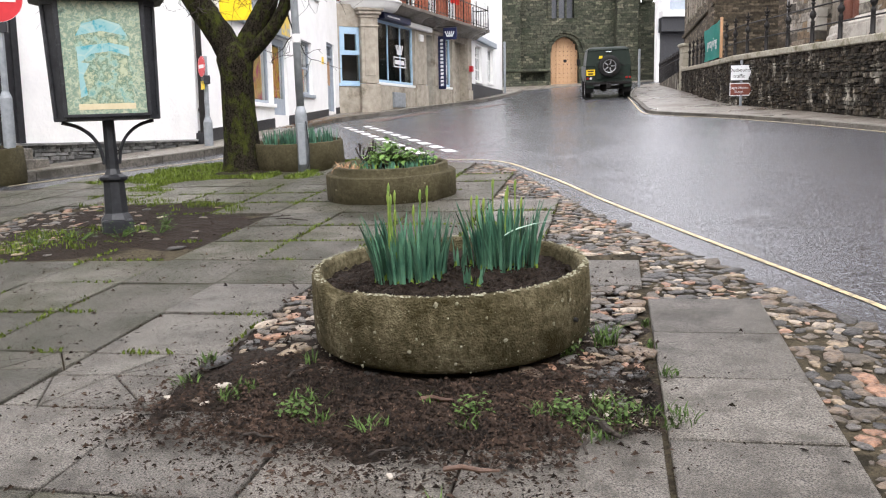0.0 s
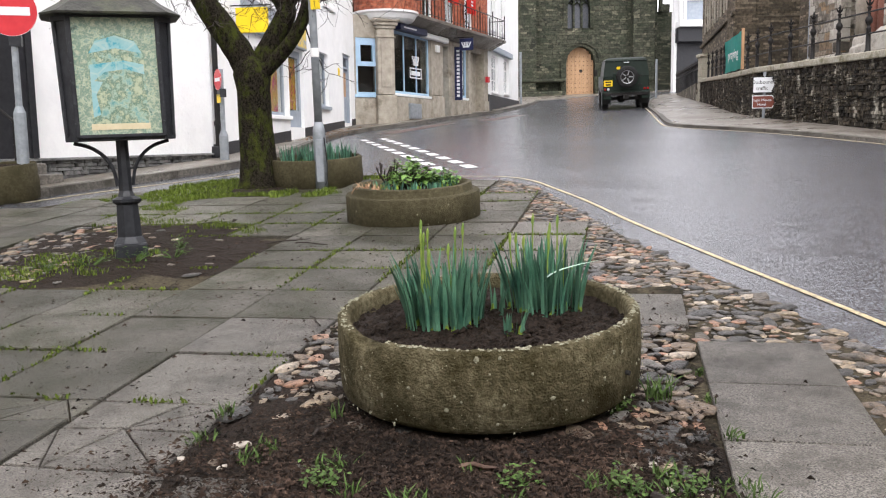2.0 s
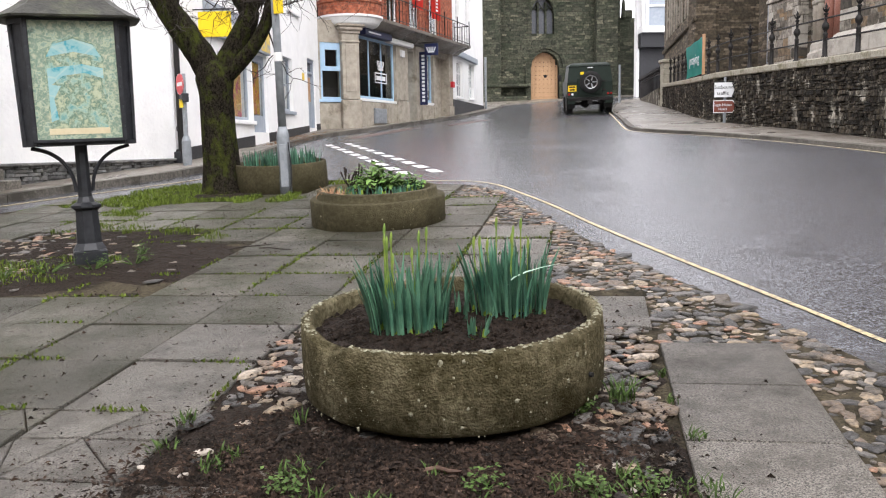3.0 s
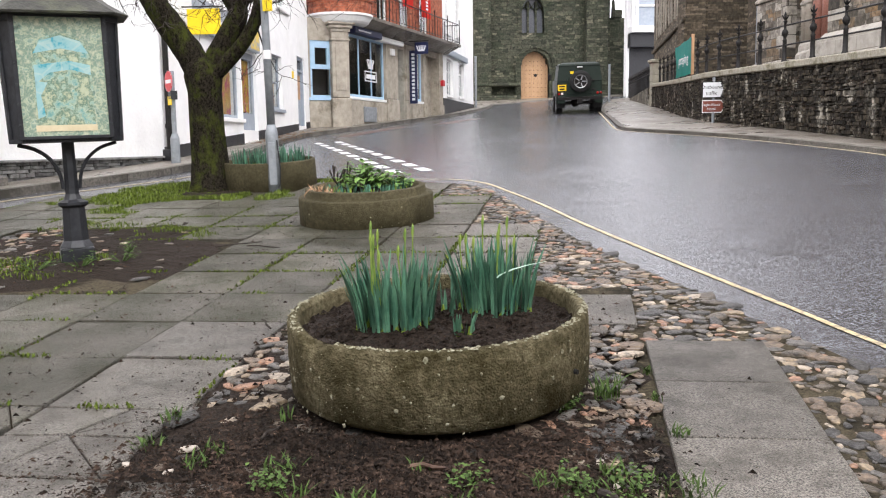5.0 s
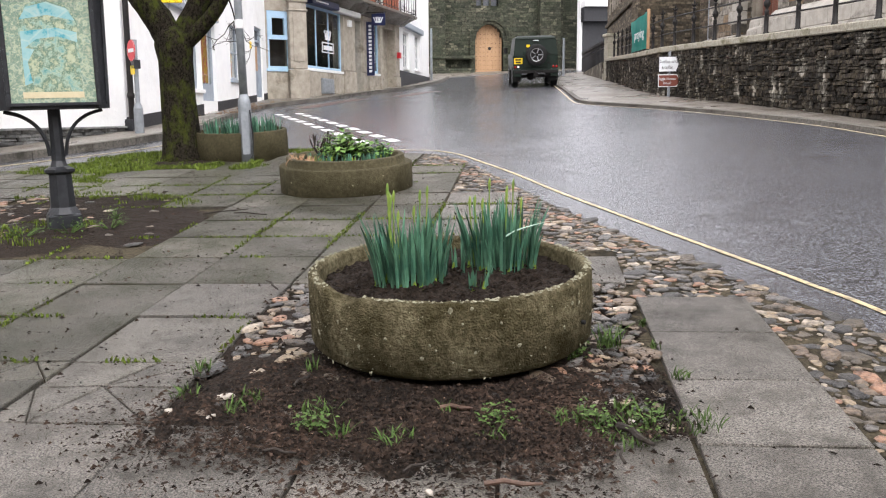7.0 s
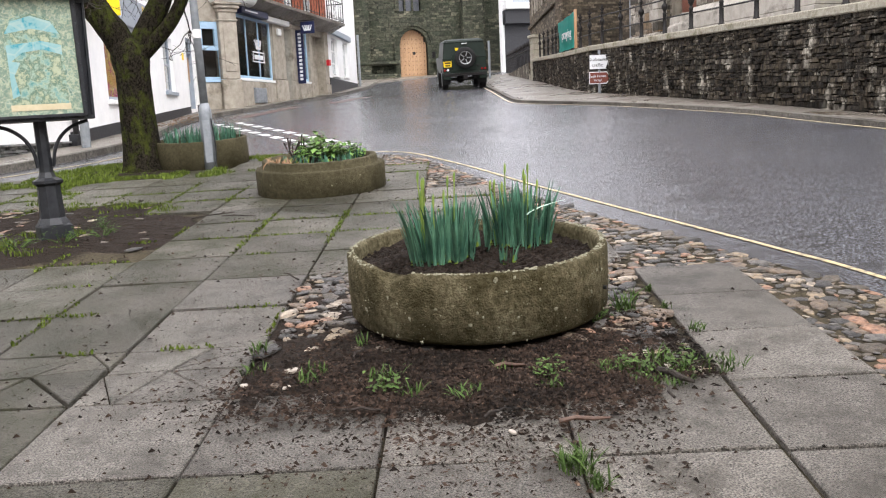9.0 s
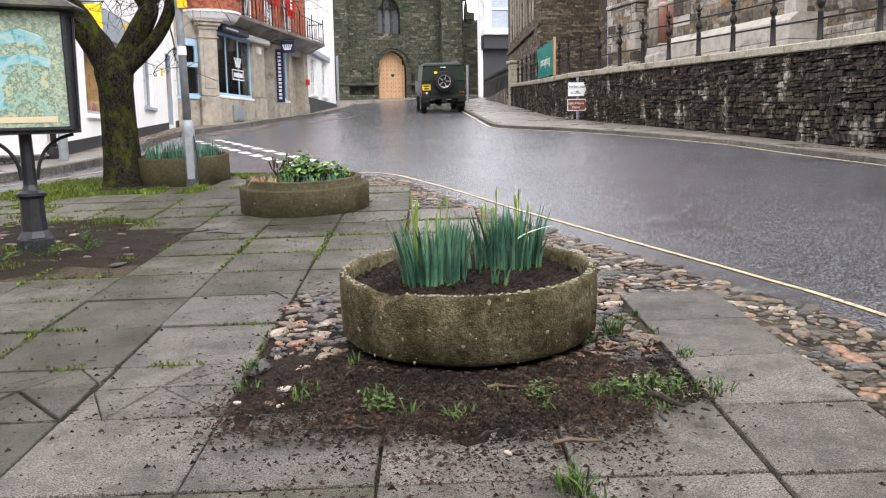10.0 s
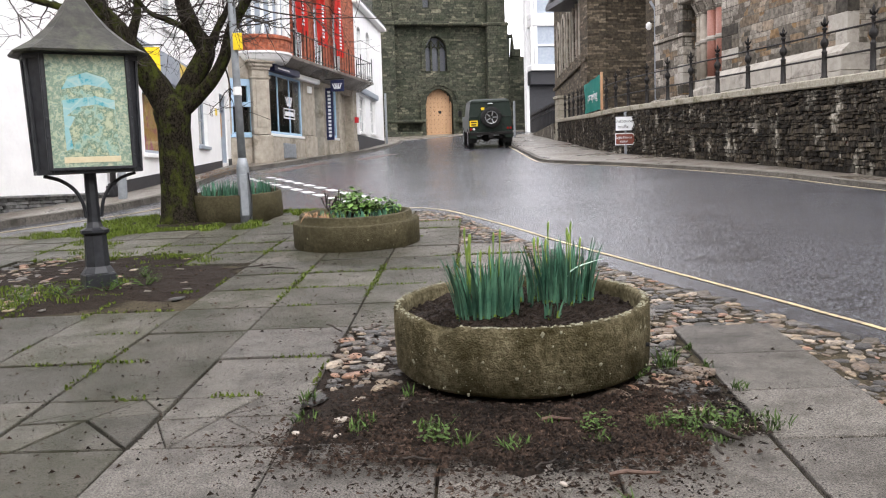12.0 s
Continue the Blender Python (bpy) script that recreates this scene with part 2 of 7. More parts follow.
MOSS = mat("moss and grass", (0.050, 0.080, 0.012), (0.150, 0.195, 0.035), 30, 0.9, 0.3, 80, rand=0.5, spec=0.1)
TOWER = masonry("tower rubble stone", ((0.022, 0.024, 0.017), (0.050, 0.052, 0.036), (0.075, 0.072, 0.050), (0.034, 0.040, 0.027), (0.150, 0.140, 0.100)), (0.020, 0.020, 0.015), 0.46, 0.16, 0.9, (0.026, 0.034, 0.018), 0.48, wobble=0.5, big=0.45)
CHURCH = masonry("church coursed stone", ((0.040, 0.032, 0.022), (0.085, 0.068, 0.046), (0.060, 0.050, 0.036), (0.120, 0.096, 0.066), (0.20, 0.165, 0.12)), (0.050, 0.043, 0.033), 0.42, 0.085, 0.6, (0.050, 0.041, 0.026), 0.42, wobble=0.3)
ASHLAR = masonry("weathered ashlar limestone", ((0.21, 0.19, 0.16), (0.30, 0.275, 0.235), (0.40, 0.37, 0.32)), (0.10, 0.09, 0.075), 0.62, 0.30, 0.4, (0.085, 0.075, 0.058), 0.45, turn=-1.51, wobble=0.05)
MIXED = masonry("mixed pale and dark stone", ((0.050, 0.045, 0.036), (0.12, 0.105, 0.085), (0.30, 0.275, 0.235), (0.085, 0.075, 0.06), (0.36, 0.33, 0.28), (0.20, 0.125, 0.06), (0.15, 0.135, 0.11)), (0.12, 0.105, 0.085), 0.55, 0.14, 0.5, (0.075, 0.066, 0.050), 0.45, turn=-1.51, wobble=0.2, big=0.5)
DARKST = mat("dark dressed stone and portal shade", (0.03, 0.028, 0.024), (0.09, 0.08, 0.066), 6, 0.85, 0.4, 30, spec=0.2)
BATH = mat("tan shop stone", (0.27, 0.24, 0.195), (0.44, 0.395, 0.33), 4, 0.8, 0.4, 30, (0.19, 0.165, 0.125), 1.3, 0.40)
COPING = mat("lichened granite coping", (0.26, 0.24, 0.19), (0.46, 0.43, 0.35), 18, 0.9, 0.6, 90, (0.17, 0.16, 0.10), 2.5, 0.4, spec=0.2)
RUBBLE = mat("dark wall slate", (0.005, 0.0045, 0.004), (0.070, 0.058, 0.042), 16, 0.8, 0.9, 45, (0.34, 0.32, 0.27), 3.4, 0.40, rand=0.75, spec=0.2, stretch=(1, 1, 0.4), soft3=0.12, hard=0.12)
MORTAR = mat("dark lime mortar", (0.010, 0.009, 0.008), (0.035, 0.031, 0.026), 12, 0.95, 0.8, 40, spec=0.1)
KERB = mat("granite kerb", (0.055, 0.050, 0.043), (0.19, 0.175, 0.15), 30, 0.6, 0.5, 90, (0.05, 0.045, 0.035), 2.4, 0.45, rand=0.2)
PAVE = mat("wet footway", (0.105, 0.092, 0.075), (0.26, 0.235, 0.20), 16, 0.45, 0.4, 60, (0.085, 0.068, 0.048), 1.6, 0.45, rough2=0.26, spec=0.5)
YLINE = mat("worn yellow line", (0.40, 0.31, 0.15), (0.58, 0.49, 0.29), 30, 0.5, 0.2, 120, (0.16, 0.14, 0.10), 26, 0.47)
WLINE = mat("worn white line", (0.55, 0.56, 0.56), (0.72, 0.72, 0.70), 30, 0.5, 0.2, 120, (0.2, 0.2, 0.2), 7, 0.3)
REDPATCH = mat("red asphalt patch", (0.09, 0.06, 0.055), (0.15, 0.10, 0.09), 90, 0.35, 0.3, 200)
BLUEP = mat("pale blue joinery paint", (0.33, 0.50, 0.66), (0.42, 0.58, 0.74), 6, 0.5, 0.1, 40)
GREYP = mat("grey paint for joinery and pane reflections", (0.26, 0.30, 0.35), (0.34, 0.38, 0.43), 6, 0.5, 0.1, 40)
WHITEP = mat("white joinery paint", (0.74, 0.74, 0.73), (0.82, 0.82, 0.81), 6, 0.5, 0.1, 40)
NAVY = mat("navy sign board", (0.012, 0.016, 0.055), (0.02, 0.025, 0.08), 6, 0.4, 0.05, 40)
REDBRICK = masonry("red brick", ((0.24, 0.065, 0.035), (0.33, 0.095, 0.05), (0.38, 0.12, 0.065)), (0.24, 0.15, 0.11), 0.225, 0.075, 0.2, (0.22, 0.065, 0.04), 0.4, turn=1.16, wobble=0.03)
REDCLOTH = mat("red banner cloth", (0.62, 0.025, 0.015), (0.75, 0.04, 0.025), 3, 0.7, 0.2, 8)
WHITE = mat("white sign face", (0.72, 0.74, 0.76), (0.78, 0.79, 0.80), 5, 0.4)
REDSIGN = mat("red sign face", (0.50, 0.02, 0.03), (0.60, 0.035, 0.045), 5, 0.4)
YELLOWS = mat("yellow sign face", (0.80, 0.56, 0.01), (0.88, 0.64, 0.02), 5, 0.4)
GREYSIGN = mat("grey fascia board", (0.25, 0.28, 0.32), (0.31, 0.34, 0.38), 5, 0.5)
TEAL = mat("teal banner", (0.02, 0.30, 0.25), (0.035, 0.37, 0.31), 4, 0.5)
BROWNS = mat("brown sign face", (0.16, 0.045, 0.03), (0.20, 0.06, 0.04), 5, 0.4)
OAK = mat("pale oak boards", (0.36, 0.21, 0.11), (0.52, 0.33, 0.19), 9, 0.7, 0.3, 30, stretch=(4, 1, 0.4))
# unlit depth put into the colour: near-black for rooms and the drain hole
SHADE = mat("near-black painted shade", (0.010, 0.010, 0.011), (0.02, 0.019, 0.018), 4, 0.9)
GREENCAR = mat("dark green car paint", (0.008, 0.016, 0.011), (0.013, 0.024, 0.017), 4, 0.5, spec=0.25)
RUBBER = mat("black rubber", (0.010, 0.010, 0.010), (0.022, 0.022, 0.022), 20, 0.8, 0.3, 60)
ALLOY = mat("silver alloy", (0.30, 0.31, 0.32), (0.42, 0.43, 0.44), 8, 0.35, metal=0.7)
REDLAMP = mat("red lens", (0.25, 0.01, 0.01), (0.3, 0.015, 0.012), 8, 0.25)
ROOFS = mat("blue grey roof slate", (0.05, 0.052, 0.058), (0.09, 0.092, 0.10), 8, 0.55, 0.4, 20)
PINKG = mat("polished red granite", (0.26, 0.11, 0.08), (0.36, 0.17, 0.13), 25, 0.35)
LEADP = mat("leaded church glass", (0.05, 0.055, 0.065), (0.12, 0.125, 0.14), 30, 0.25, 0.2, 60)
GLASS = glass_mat("window glass")
STONEP = mat("pale footing stone", (0.32, 0.30, 0.26), (0.46, 0.43, 0.38), 4, 0.8, 0.3, 25, (0.2, 0.185, 0.16), 1.2, 0.4)


# ---- building tools ----
BX, BY = 0.0298, 0.0687


def gz(x, y):
    """The height of the hill at a place: it eases a little beyond the corner, and steepens again to the church."""
    y = max(-40, min(75, y))
    climb = BY * y if y < 12 else BY * 12 + 0.055 * (y - 12) if y < 35 else BY * 12 + 1.265 + 0.068 * (y - 35)
    return BX * max(-60, min(60, x)) + climb


HUB = Vector((-0.4, 0.0, 1.22))


def out(x, y):
    """Plan place of a point sketched at (x, y): the sketch is true near the hub and up to a quarter short far up the street."""
    dx, dy = x - HUB.x, y - HUB.y
    k = 1 + 0.25 * min(1.0, max(0.0, (math.hypot(dx, dy) - 12) / 15))
    return HUB.x + k * dx, HUB.y + k * dy


def grown(k):
    """Enlargement about the hub by k, for the far buildings of the sketch."""
    return Matrix.Translation(HUB) @ Matrix.Scale(k, 4) @ Matrix.Translation(-HUB)


FAR, MID = grown(1.25), grown(1.15)


NORMAL = Vector((-BX, -BY, 1)).normalized()
LEAN = Vector((0, 0, 1)).rotation_difference(NORMAL).to_matrix().to_4x4()


def on_ground(x, y, turn=0.0, lift=0.0, lean=True):
    m = Matrix.Translation((x, y, gz(x, y) + lift))
    return m @ (LEAN if lean else Matrix()) @ Matrix.Rotation(radians(turn), 4, "Z")


def mesh_of(bm, material, smooth=False, name="mesh"):
    me = bpy.data.meshes.new(name)
    if smooth:
        for e in bm.edges:
            e.smooth = len(e.link_faces) < 2 or e.calc_face_angle(0.0) < 0.55
    bm.to_mesh(me)
    bm.free()
    for mm in (material if isinstance(material, (list, tuple)) else [material]):
        me.materials.append(mm)
    if smooth:
        for p in me.polygons:
            p.use_smooth = True
    return me


def part(name, bm, material, parent=None, label="", smooth=False, m=None):
    ob = new(name, mesh_of(bm, material, smooth, name))
    if parent is not None:
        ob.parent = parent
    if m is not None:
        ob.matrix_basis = m
    if label:
        tagged(ob, label)
    return ob


def thing(name, label, category, m=None, group="", kind=""):
    ob = new(name)
    ob.empty_display_size = 0.1
    if m is not None:
        ob.matrix_basis = m
    return tagged(ob, label, category, group, kind)


def box(bm, x0, x1, y0, y1, z0, z1, m=None, bevel=0.0):
    r = bmesh.ops.create_cube(bm, size=1.0)
    vs = r["verts"]
    bmesh.ops.scale(bm, vec=(x1 - x0, y1 - y0, z1 - z0), verts=vs)
    bmesh.ops.translate(bm, vec=((x0 + x1) / 2, (y0 + y1) / 2, (z0 + z1) / 2), verts=vs)
    if m is not None:
        bmesh.ops.transform(bm, matrix=m, verts=vs)
    if bevel:
        es = list({e for v in vs for e in v.link_edges})
        bmesh.ops.bevel(bm, geom=es, offset=bevel, segments=1, affect="EDGES", profile=0.7)
    return bm


def boxed(x0, x1, y0, y1, z0, z1, m=None, bevel=0.0):
    return box(bmesh.new(), x0, x1, y0, y1, z0, z1, m, bevel)


def lathe(bm, profile, n=24, m=None, close=True, wobble=0.0):
    """Turn (radius, height) pairs about z."""
    rings = []
    for r, z in profile:
        ring = []
        for i in range(n):
            a = 2 * math.pi * i / n
            k = 1 + wobble * noise.noise((math.cos(a) * 2.3, math.sin(a) * 2.3, z * 3))
            v = Vector((r * k * math.cos(a), r * k * math.sin(a), z))
            ring.append(bm.verts.new(m @ v if m is not None else v))
        rings.append(ring)
    for a, b in zip(rings, rings[1:]):
        for i in range(n):
            bm.faces.new((a[i], a[(i + 1) % n], b[(i + 1) % n], b[i]))
    if close:
        bm.faces.new(rings[0][::-1])
        bm.faces.new(rings[-1])
    return bm


def tube(bm, pts, radii, n=8, m=None, cap=True):
    """A round bar along points, with a radius at each."""
    pts = [Vector(p) for p in pts]
    if not isinstance(radii, (list, tuple)):
        radii = [radii] * len(pts)
    rings, side = [], None
    for i, p in enumerate(pts):
        d = (pts[min(i + 1, len(pts) - 1)] - pts[max(i - 1, 0)]).normalized()
        if side is None:
            side = d.cross(Vector((0.31, 0.2, 0.93))).normalized()
        side = (side - d * side.dot(d)).normalized()
        up = d.cross(side)
        ring = []
        for k in range(n):
            a = 2 * math.pi * k / n
            v = p + radii[i] * (math.cos(a) * side + math.sin(a) * up)
            ring.append(bm.verts.new(m @ v if m is not None else v))
        rings.append(ring)
    for a, b in zip(rings, rings[1:]):
        for k in range(n):
            bm.faces.new((a[k], a[(k + 1) % n], b[(k + 1) % n], b[k]))
    if cap:
        bm.faces.new(rings[0][::-1])
        bm.faces.new(rings[-1])
    return bm


def slab_of(bm, outline, z0, z1, m=None):
    """A flat piece with the outline, from z0 to z1."""
    lo = [bm.verts.new(m @ Vector((x, y, z0)) if m is not None else (x, y, z0)) for x, y in outline]
    hi = [bm.verts.new(m @ Vector((x, y, z1)) if m is not None else (x, y, z1)) for x, y in outline]
    bm.faces.new(lo[::-1])
    bm.faces.new(hi)
    for i in range(len(lo)):
        j = (i + 1) % len(lo)
        bm.faces.new((lo[i], lo[j], hi[j], hi[i]))
    return bm


def sheet(bm, outline, lift, depth=0.0):
    """A piece of ground cover that lies on the hill, its top lift above it."""
    hi = [bm.verts.new((x, y, gz(x, y) + lift)) for x, y in outline]
    bm.faces.new(hi)
    if depth:
        lo = [bm.verts.new((x, y, gz(x, y) + lift - depth)) for x, y in outline]
        for i in range(len(lo)):
            j = (i + 1) % len(lo)
            bm.faces.new((hi[j], hi[i], lo[i], lo[j]))
    bmesh.ops.recalc_face_normals(bm, faces=bm.faces[:])
    return bm


def ribbon(bm, path, width, lift, depth=0.0):
    """A band along a plan path, on the hill; the path is its left edge if width is a pair."""
    a, b = (width if isinstance(width, (tuple, list)) else (-width / 2, width / 2))
    L, R = [], []
    for i, p in enumerate(path):
        p0, p1 = Vector(path[max(i - 1, 0)]), Vector(path[min(i + 1, len(path) - 1)])
        d = (p1 - p0).normalized()
        s = Vector((d.y, -d.x))
        L.append(Vector(p) + a * s)
        R.append(Vector(p) + b * s)
    rows = [(L, lift), (R, lift)]
    if depth:
        rows = [(L, lift - depth), (L, lift), (R, lift), (R, lift - depth)]
    vs = [[bm.verts.new((q.x, q.y, gz(q.x, q.y) + z)) for q in pts] for pts, z in rows]
    for u, v in zip(vs, vs[1:]):
        for i in range(len(path) - 1):
            bm.faces.new((u[i], v[i], v[i + 1], u[i + 1]))
    if depth:
        for i in (0, len(path) - 1):
            bm.faces.new([r[i] for r in vs])
    bmesh.ops.recalc_face_normals(bm, faces=bm.faces[:])
    return bm


def smooth_path(pts, n=6):
    out = []
    for i in range(len(pts) - 1):
        p = [Vector(pts[max(0, min(len(pts) - 1, i + k))]) for k in (-1, 0, 1, 2)]
        for j in range(n):
            t = j / n
            out.append(0.5 * (2 * p[1] + (p[2] - p[0]) * t + (2 * p[0] - 5 * p[1] + 4 * p[2] - p[3]) * t * t + (3 * p[1] - p[0] - 3 * p[2] + p[3]) * t ** 3))
    out.append(Vector(pts[-1]))
    return out


def frame_of(p, q):
    """Local frame of a wall: x along it from p to q, y into the building, z up from 0."""
    d = math.degrees(math.atan2(q[1] - p[1], q[0] - p[0]))
    return pose(p[0], p[1], 0, 0, 0, d), math.hypot(q[0] - p[0], q[1] - p[1])


def arch_height(o, x):
    """Top of an opening (s0, s1, z0, z1, rise) at x; rise is the height of its pointed head."""
    s0, s1, z0, z1, rise = o
    if not rise:
        return z1
    half = (s1 - s0) / 2
    k = min(1.0, abs(x - (s0 + s1) / 2) / half)
    return z1 - rise + rise * math.sqrt(max(0.0, 1 - k ** 1.7))


def pierced(bm, length, z0, z1, openings, thick, s_start=0.0):
    """A wall from s_start to length with openings (s0, s1, za, zb, rise) through it; y runs from 0 (face) to thick."""
    ss = sorted({s_start, length, *[o[0] for o in openings], *[o[1] for o in openings]})
    zs = sorted({z0, z1, *[o[2] for o in openings], *[o[3] for o in openings]})

    def quad(a, b, c, d):
        bm.faces.new([bm.verts.new(v) for v in (a, b, c, d)])
    for a, b in zip(ss, ss[1:]):
        for c, d in zip(zs, zs[1:]):
            mx, mz = (a + b) / 2, (c + d) / 2
            if any(o[0] < mx < o[1] and o[2] < mz < o[3] for o in openings):
                continue
            quad((a, 0, c), (b, 0, c), (b, 0, d), (a, 0, d))
            quad((b, thick, c), (a, thick, c), (a, thick, d), (b, thick, d))
    for o in openings:
        s0, s1, za, zb, rise = o
        n = 14 if rise else 1
        xs = [s0 + (s1 - s0) * i / n for i in range(n + 1)]
        for a, b in zip(xs, xs[1:]):
            ha, hb = arch_height(o, a), arch_height(o, b)
            if rise:
                quad((a, 0, ha), (b, 0, hb), (b, 0, zb), (a, 0, zb))
            quad((a, 0, ha), (a, thick, ha), (b, thick, hb), (b, 0, hb))
        quad((s0, 0, za), (s0, thick, za), (s1, thick, za), (s1, 0, za))
        for s in (s0, s1):
            quad((s, 0, za), (s, 0, arch_height(o, s)), (s, thick, arch_height(o, s)), (s, thick, za))
    quad((s_start, 0, z1), (length, 0, z1), (length, thick, z1), (s_start, thick, z1))
    for s in (s_start, length):
        quad((s, 0, z0), (s, thick, z0), (s, thick, z1), (s, 0, z1))
    bmesh.ops.remove_doubles(bm, verts=bm.verts[:], dist=0.0005)
    bmesh.ops.recalc_face_normals(bm, faces=bm.faces[:])
    return bm


def window(house, m, s0, s1, z0, z1, material, bars=(1, 1), frame=0.07, deep=0.12, sill=None, pane_label="", name="window"):
    """A glazed window set in an opening: frame with glazing bars, pane, sill."""
    win = new(name)
    win.parent, win.matrix_basis = house, m
    bm = bmesh.new()
    box(bm, s0, s0 + frame, deep, deep + 0.07, z0, z1)
    box(bm, s1 - frame, s1, deep, deep + 0.07, z0, z1)
    box(bm, s0 + frame, s1 - frame, deep + 0.002, deep + 0.068, z0, z0 + frame)
    box(bm, s0 + frame, s1 - frame, deep + 0.002, deep + 0.068, z1 - frame, z1)
    for i in range(1, bars[0]):
        x = s0 + (s1 - s0) * i / bars[0]
        box(bm, x - 0.02, x + 0.02, deep + 0.01, deep + 0.06, z0 + frame, z1 - frame)
    for i in range(1, bars[1]):
        z = z0 + (z1 - z0) * i / bars[1]
        box(bm, s0 + frame, s1 - frame, deep + 0.012, deep + 0.058, z - 0.025, z + 0.025)
    part("window_frame", bm, material, win)
    pane = part("pane", boxed(s0 + frame * 0.5, s1 - frame * 0.5, deep + 0.03, deep + 0.036, z0 + 0.02, z1 - 0.02), GLASS, win, pane_label)
    pane.visible_shadow = False
    if sill is not None:
        part("sill", boxed(s0 - 0.08, s1 + 0.08, -0.07, deep + 0.02, z0 - 0.09, z0 - 0.002, None, 0.008), sill, win)
    return win


def lettering(name, text, size, material, parent, m, label="", spread=1.0):
    cu = bpy.data.curves.new(name, "FONT")
    cu.body, cu.size, cu.extrude, cu.align_x, cu.align_y, cu.space_character = text, size, 0.002, "CENTER", "CENTER", spread
    tmp = bpy.data.objects.new("tmp", cu)
    scene.collection.objects.link(tmp)
    dg = bpy.context.evaluated_depsgraph_get()
    me = bpy.data.meshes.new_from_object(tmp.evaluated_get(dg))
    bpy.data.objects.remove(tmp)
    me.materials.clear()
    me.materials.append(material)
    ob = new(name, me)
    ob.parent, ob.matrix_basis = parent, m
    return tagged(ob, label)


# ---- ground ----
def build_ground():
    bm = bmesh.new()
    xs = [-400, -150, -60, -30, -15, -8, -4, 0, 4, 8, 15, 30, 60, 150, 400]
    ys = [-400, -150, -40, -20, -8, 0, 4, 8, 12, 16, 24, 35, 42, 50, 62, 75, 90, 150, 400]
    grid = [[bm.verts.new((x, y, gz(x, y))) for x in xs] for y in ys]
    for a, b in zip(grid, grid[1:]):
        for i in range(len(xs) - 1):
            bm.faces.new((a[i], a[i + 1], b[i + 1], b[i]))
    tagged(part("ground", bm, ASPHALT), "wet dark asphalt street climbing a hill", "road", kind="structure")


build_ground()

KERB_PATH = [(1.98, -6), (2.3, 0), (2.19, 3.3), (2.10, 4.2), (1.98, 5.0), (1.84, 5.9), (1.64, 7.3), (1.5, 8.6), (1.35, 9.6), (1.2, 10.45), (0.95, 10.98), (0.5, 11.25), (-0.1, 11.45)]
yl = part("road_marking", ribbon(bmesh.new(), smooth_path(KERB_PATH), 0.038, 0.005), YLINE)
tagged(yl, "worn yellow no-waiting line along the paved corner", "road marking", kind="structure")
YL2 = [(6.75, -6), (6.72, 4), (6.68, 9.6), (6.6, 11.5), (6.44, 13), (6.2, 14.5), (5.85, 16), (5.25, 17.6), (5.04, 18.6), (5.25, 20), (6.1, 24), (7.3, 29.5)]
YL2 = [out(*p) for p in YL2]
tagged(part("road_marking", ribbon(bmesh.new(), smooth_path(YL2), 0.05, 0.005), YLINE), "pale yellow line beside the granite kerb", "road marking", kind="structure")
tagged(part("road_marking", ribbon(bmesh.new(), smooth_path([out(*p) for p in ((-4.9, 10.6), (-4.3, 11.35), (-3.5, 12.05), (-2.75, 13.0), (-2.3, 14.2))]), 0.06, 0.005), YLINE), "faded line along the side street", "road marking", kind="structure")

# dashed give-way lines across the mouth of the side street
for k in range(2):
    for i in range(10):
        t0 = i / 10
        s = Vector((-1.45, 18.9)).lerp(Vector((0.22, 11.9)), t0) + Vector((0.42, 0.10)) * k
        e = Vector((-1.45, 18.9)).lerp(Vector((0.22, 11.9)), t0 + 0.062) + Vector((0.42, 0.10)) * k
        s, e = Vector(out(*s)), Vector(out(*e))
        tagged(part("road_marking", ribbon(bmesh.new(), [s, e], 0.17, 0.005), WLINE), "white dash of a give-way line", "road marking", group="give-way dashes", kind="structure")
tagged(part("asphalt_patch", ribbon(bmesh.new(), smooth_path([out(*p) for p in ((-1.0, 20.6), (-0.2, 22.5), (0.5, 24.0))]), 0.55, 0.004), REDPATCH), "reddish repaired strip in the asphalt", "road patch", kind="structure")
tagged(part("asphalt_patch", ribbon(bmesh.new(), smooth_path([out(*p) for p in ((1.6, 24.5), (2.3, 26.2), (2.9, 27.2))]), 0.6, 0.004), REDPATCH), "reddish repaired strip in the asphalt", "road patch", kind="structure")

# ---- plaza bed, footways, kerbs ----
PLAZA = [(1.75, -5), (1.98, 1.0), (1.95, 3.38), (1.87, 3.87), (1.78, 4.2), (1.73, 4.79), (1.56, 5.58), (1.43, 6.51), (1.31, 7.76), (1.22, 9.0), (1.14, 9.87), (0.9, 10.5), (0.5, 10.8), (-0.3, 11.55), (-1.4, 12.2), (-2.4, 12.35), (-3.1, 11.6), (-3.8, 10.8), (-4.6, 9.9), (-7, 6.5), (-9, 3), (-9, -5)]
tagged(part("pavement", sheet(bmesh.new(), PLAZA, 0.012, 0.02), JOINT), "mossy earth bed under the paved corner", "pavement", kind="structure")

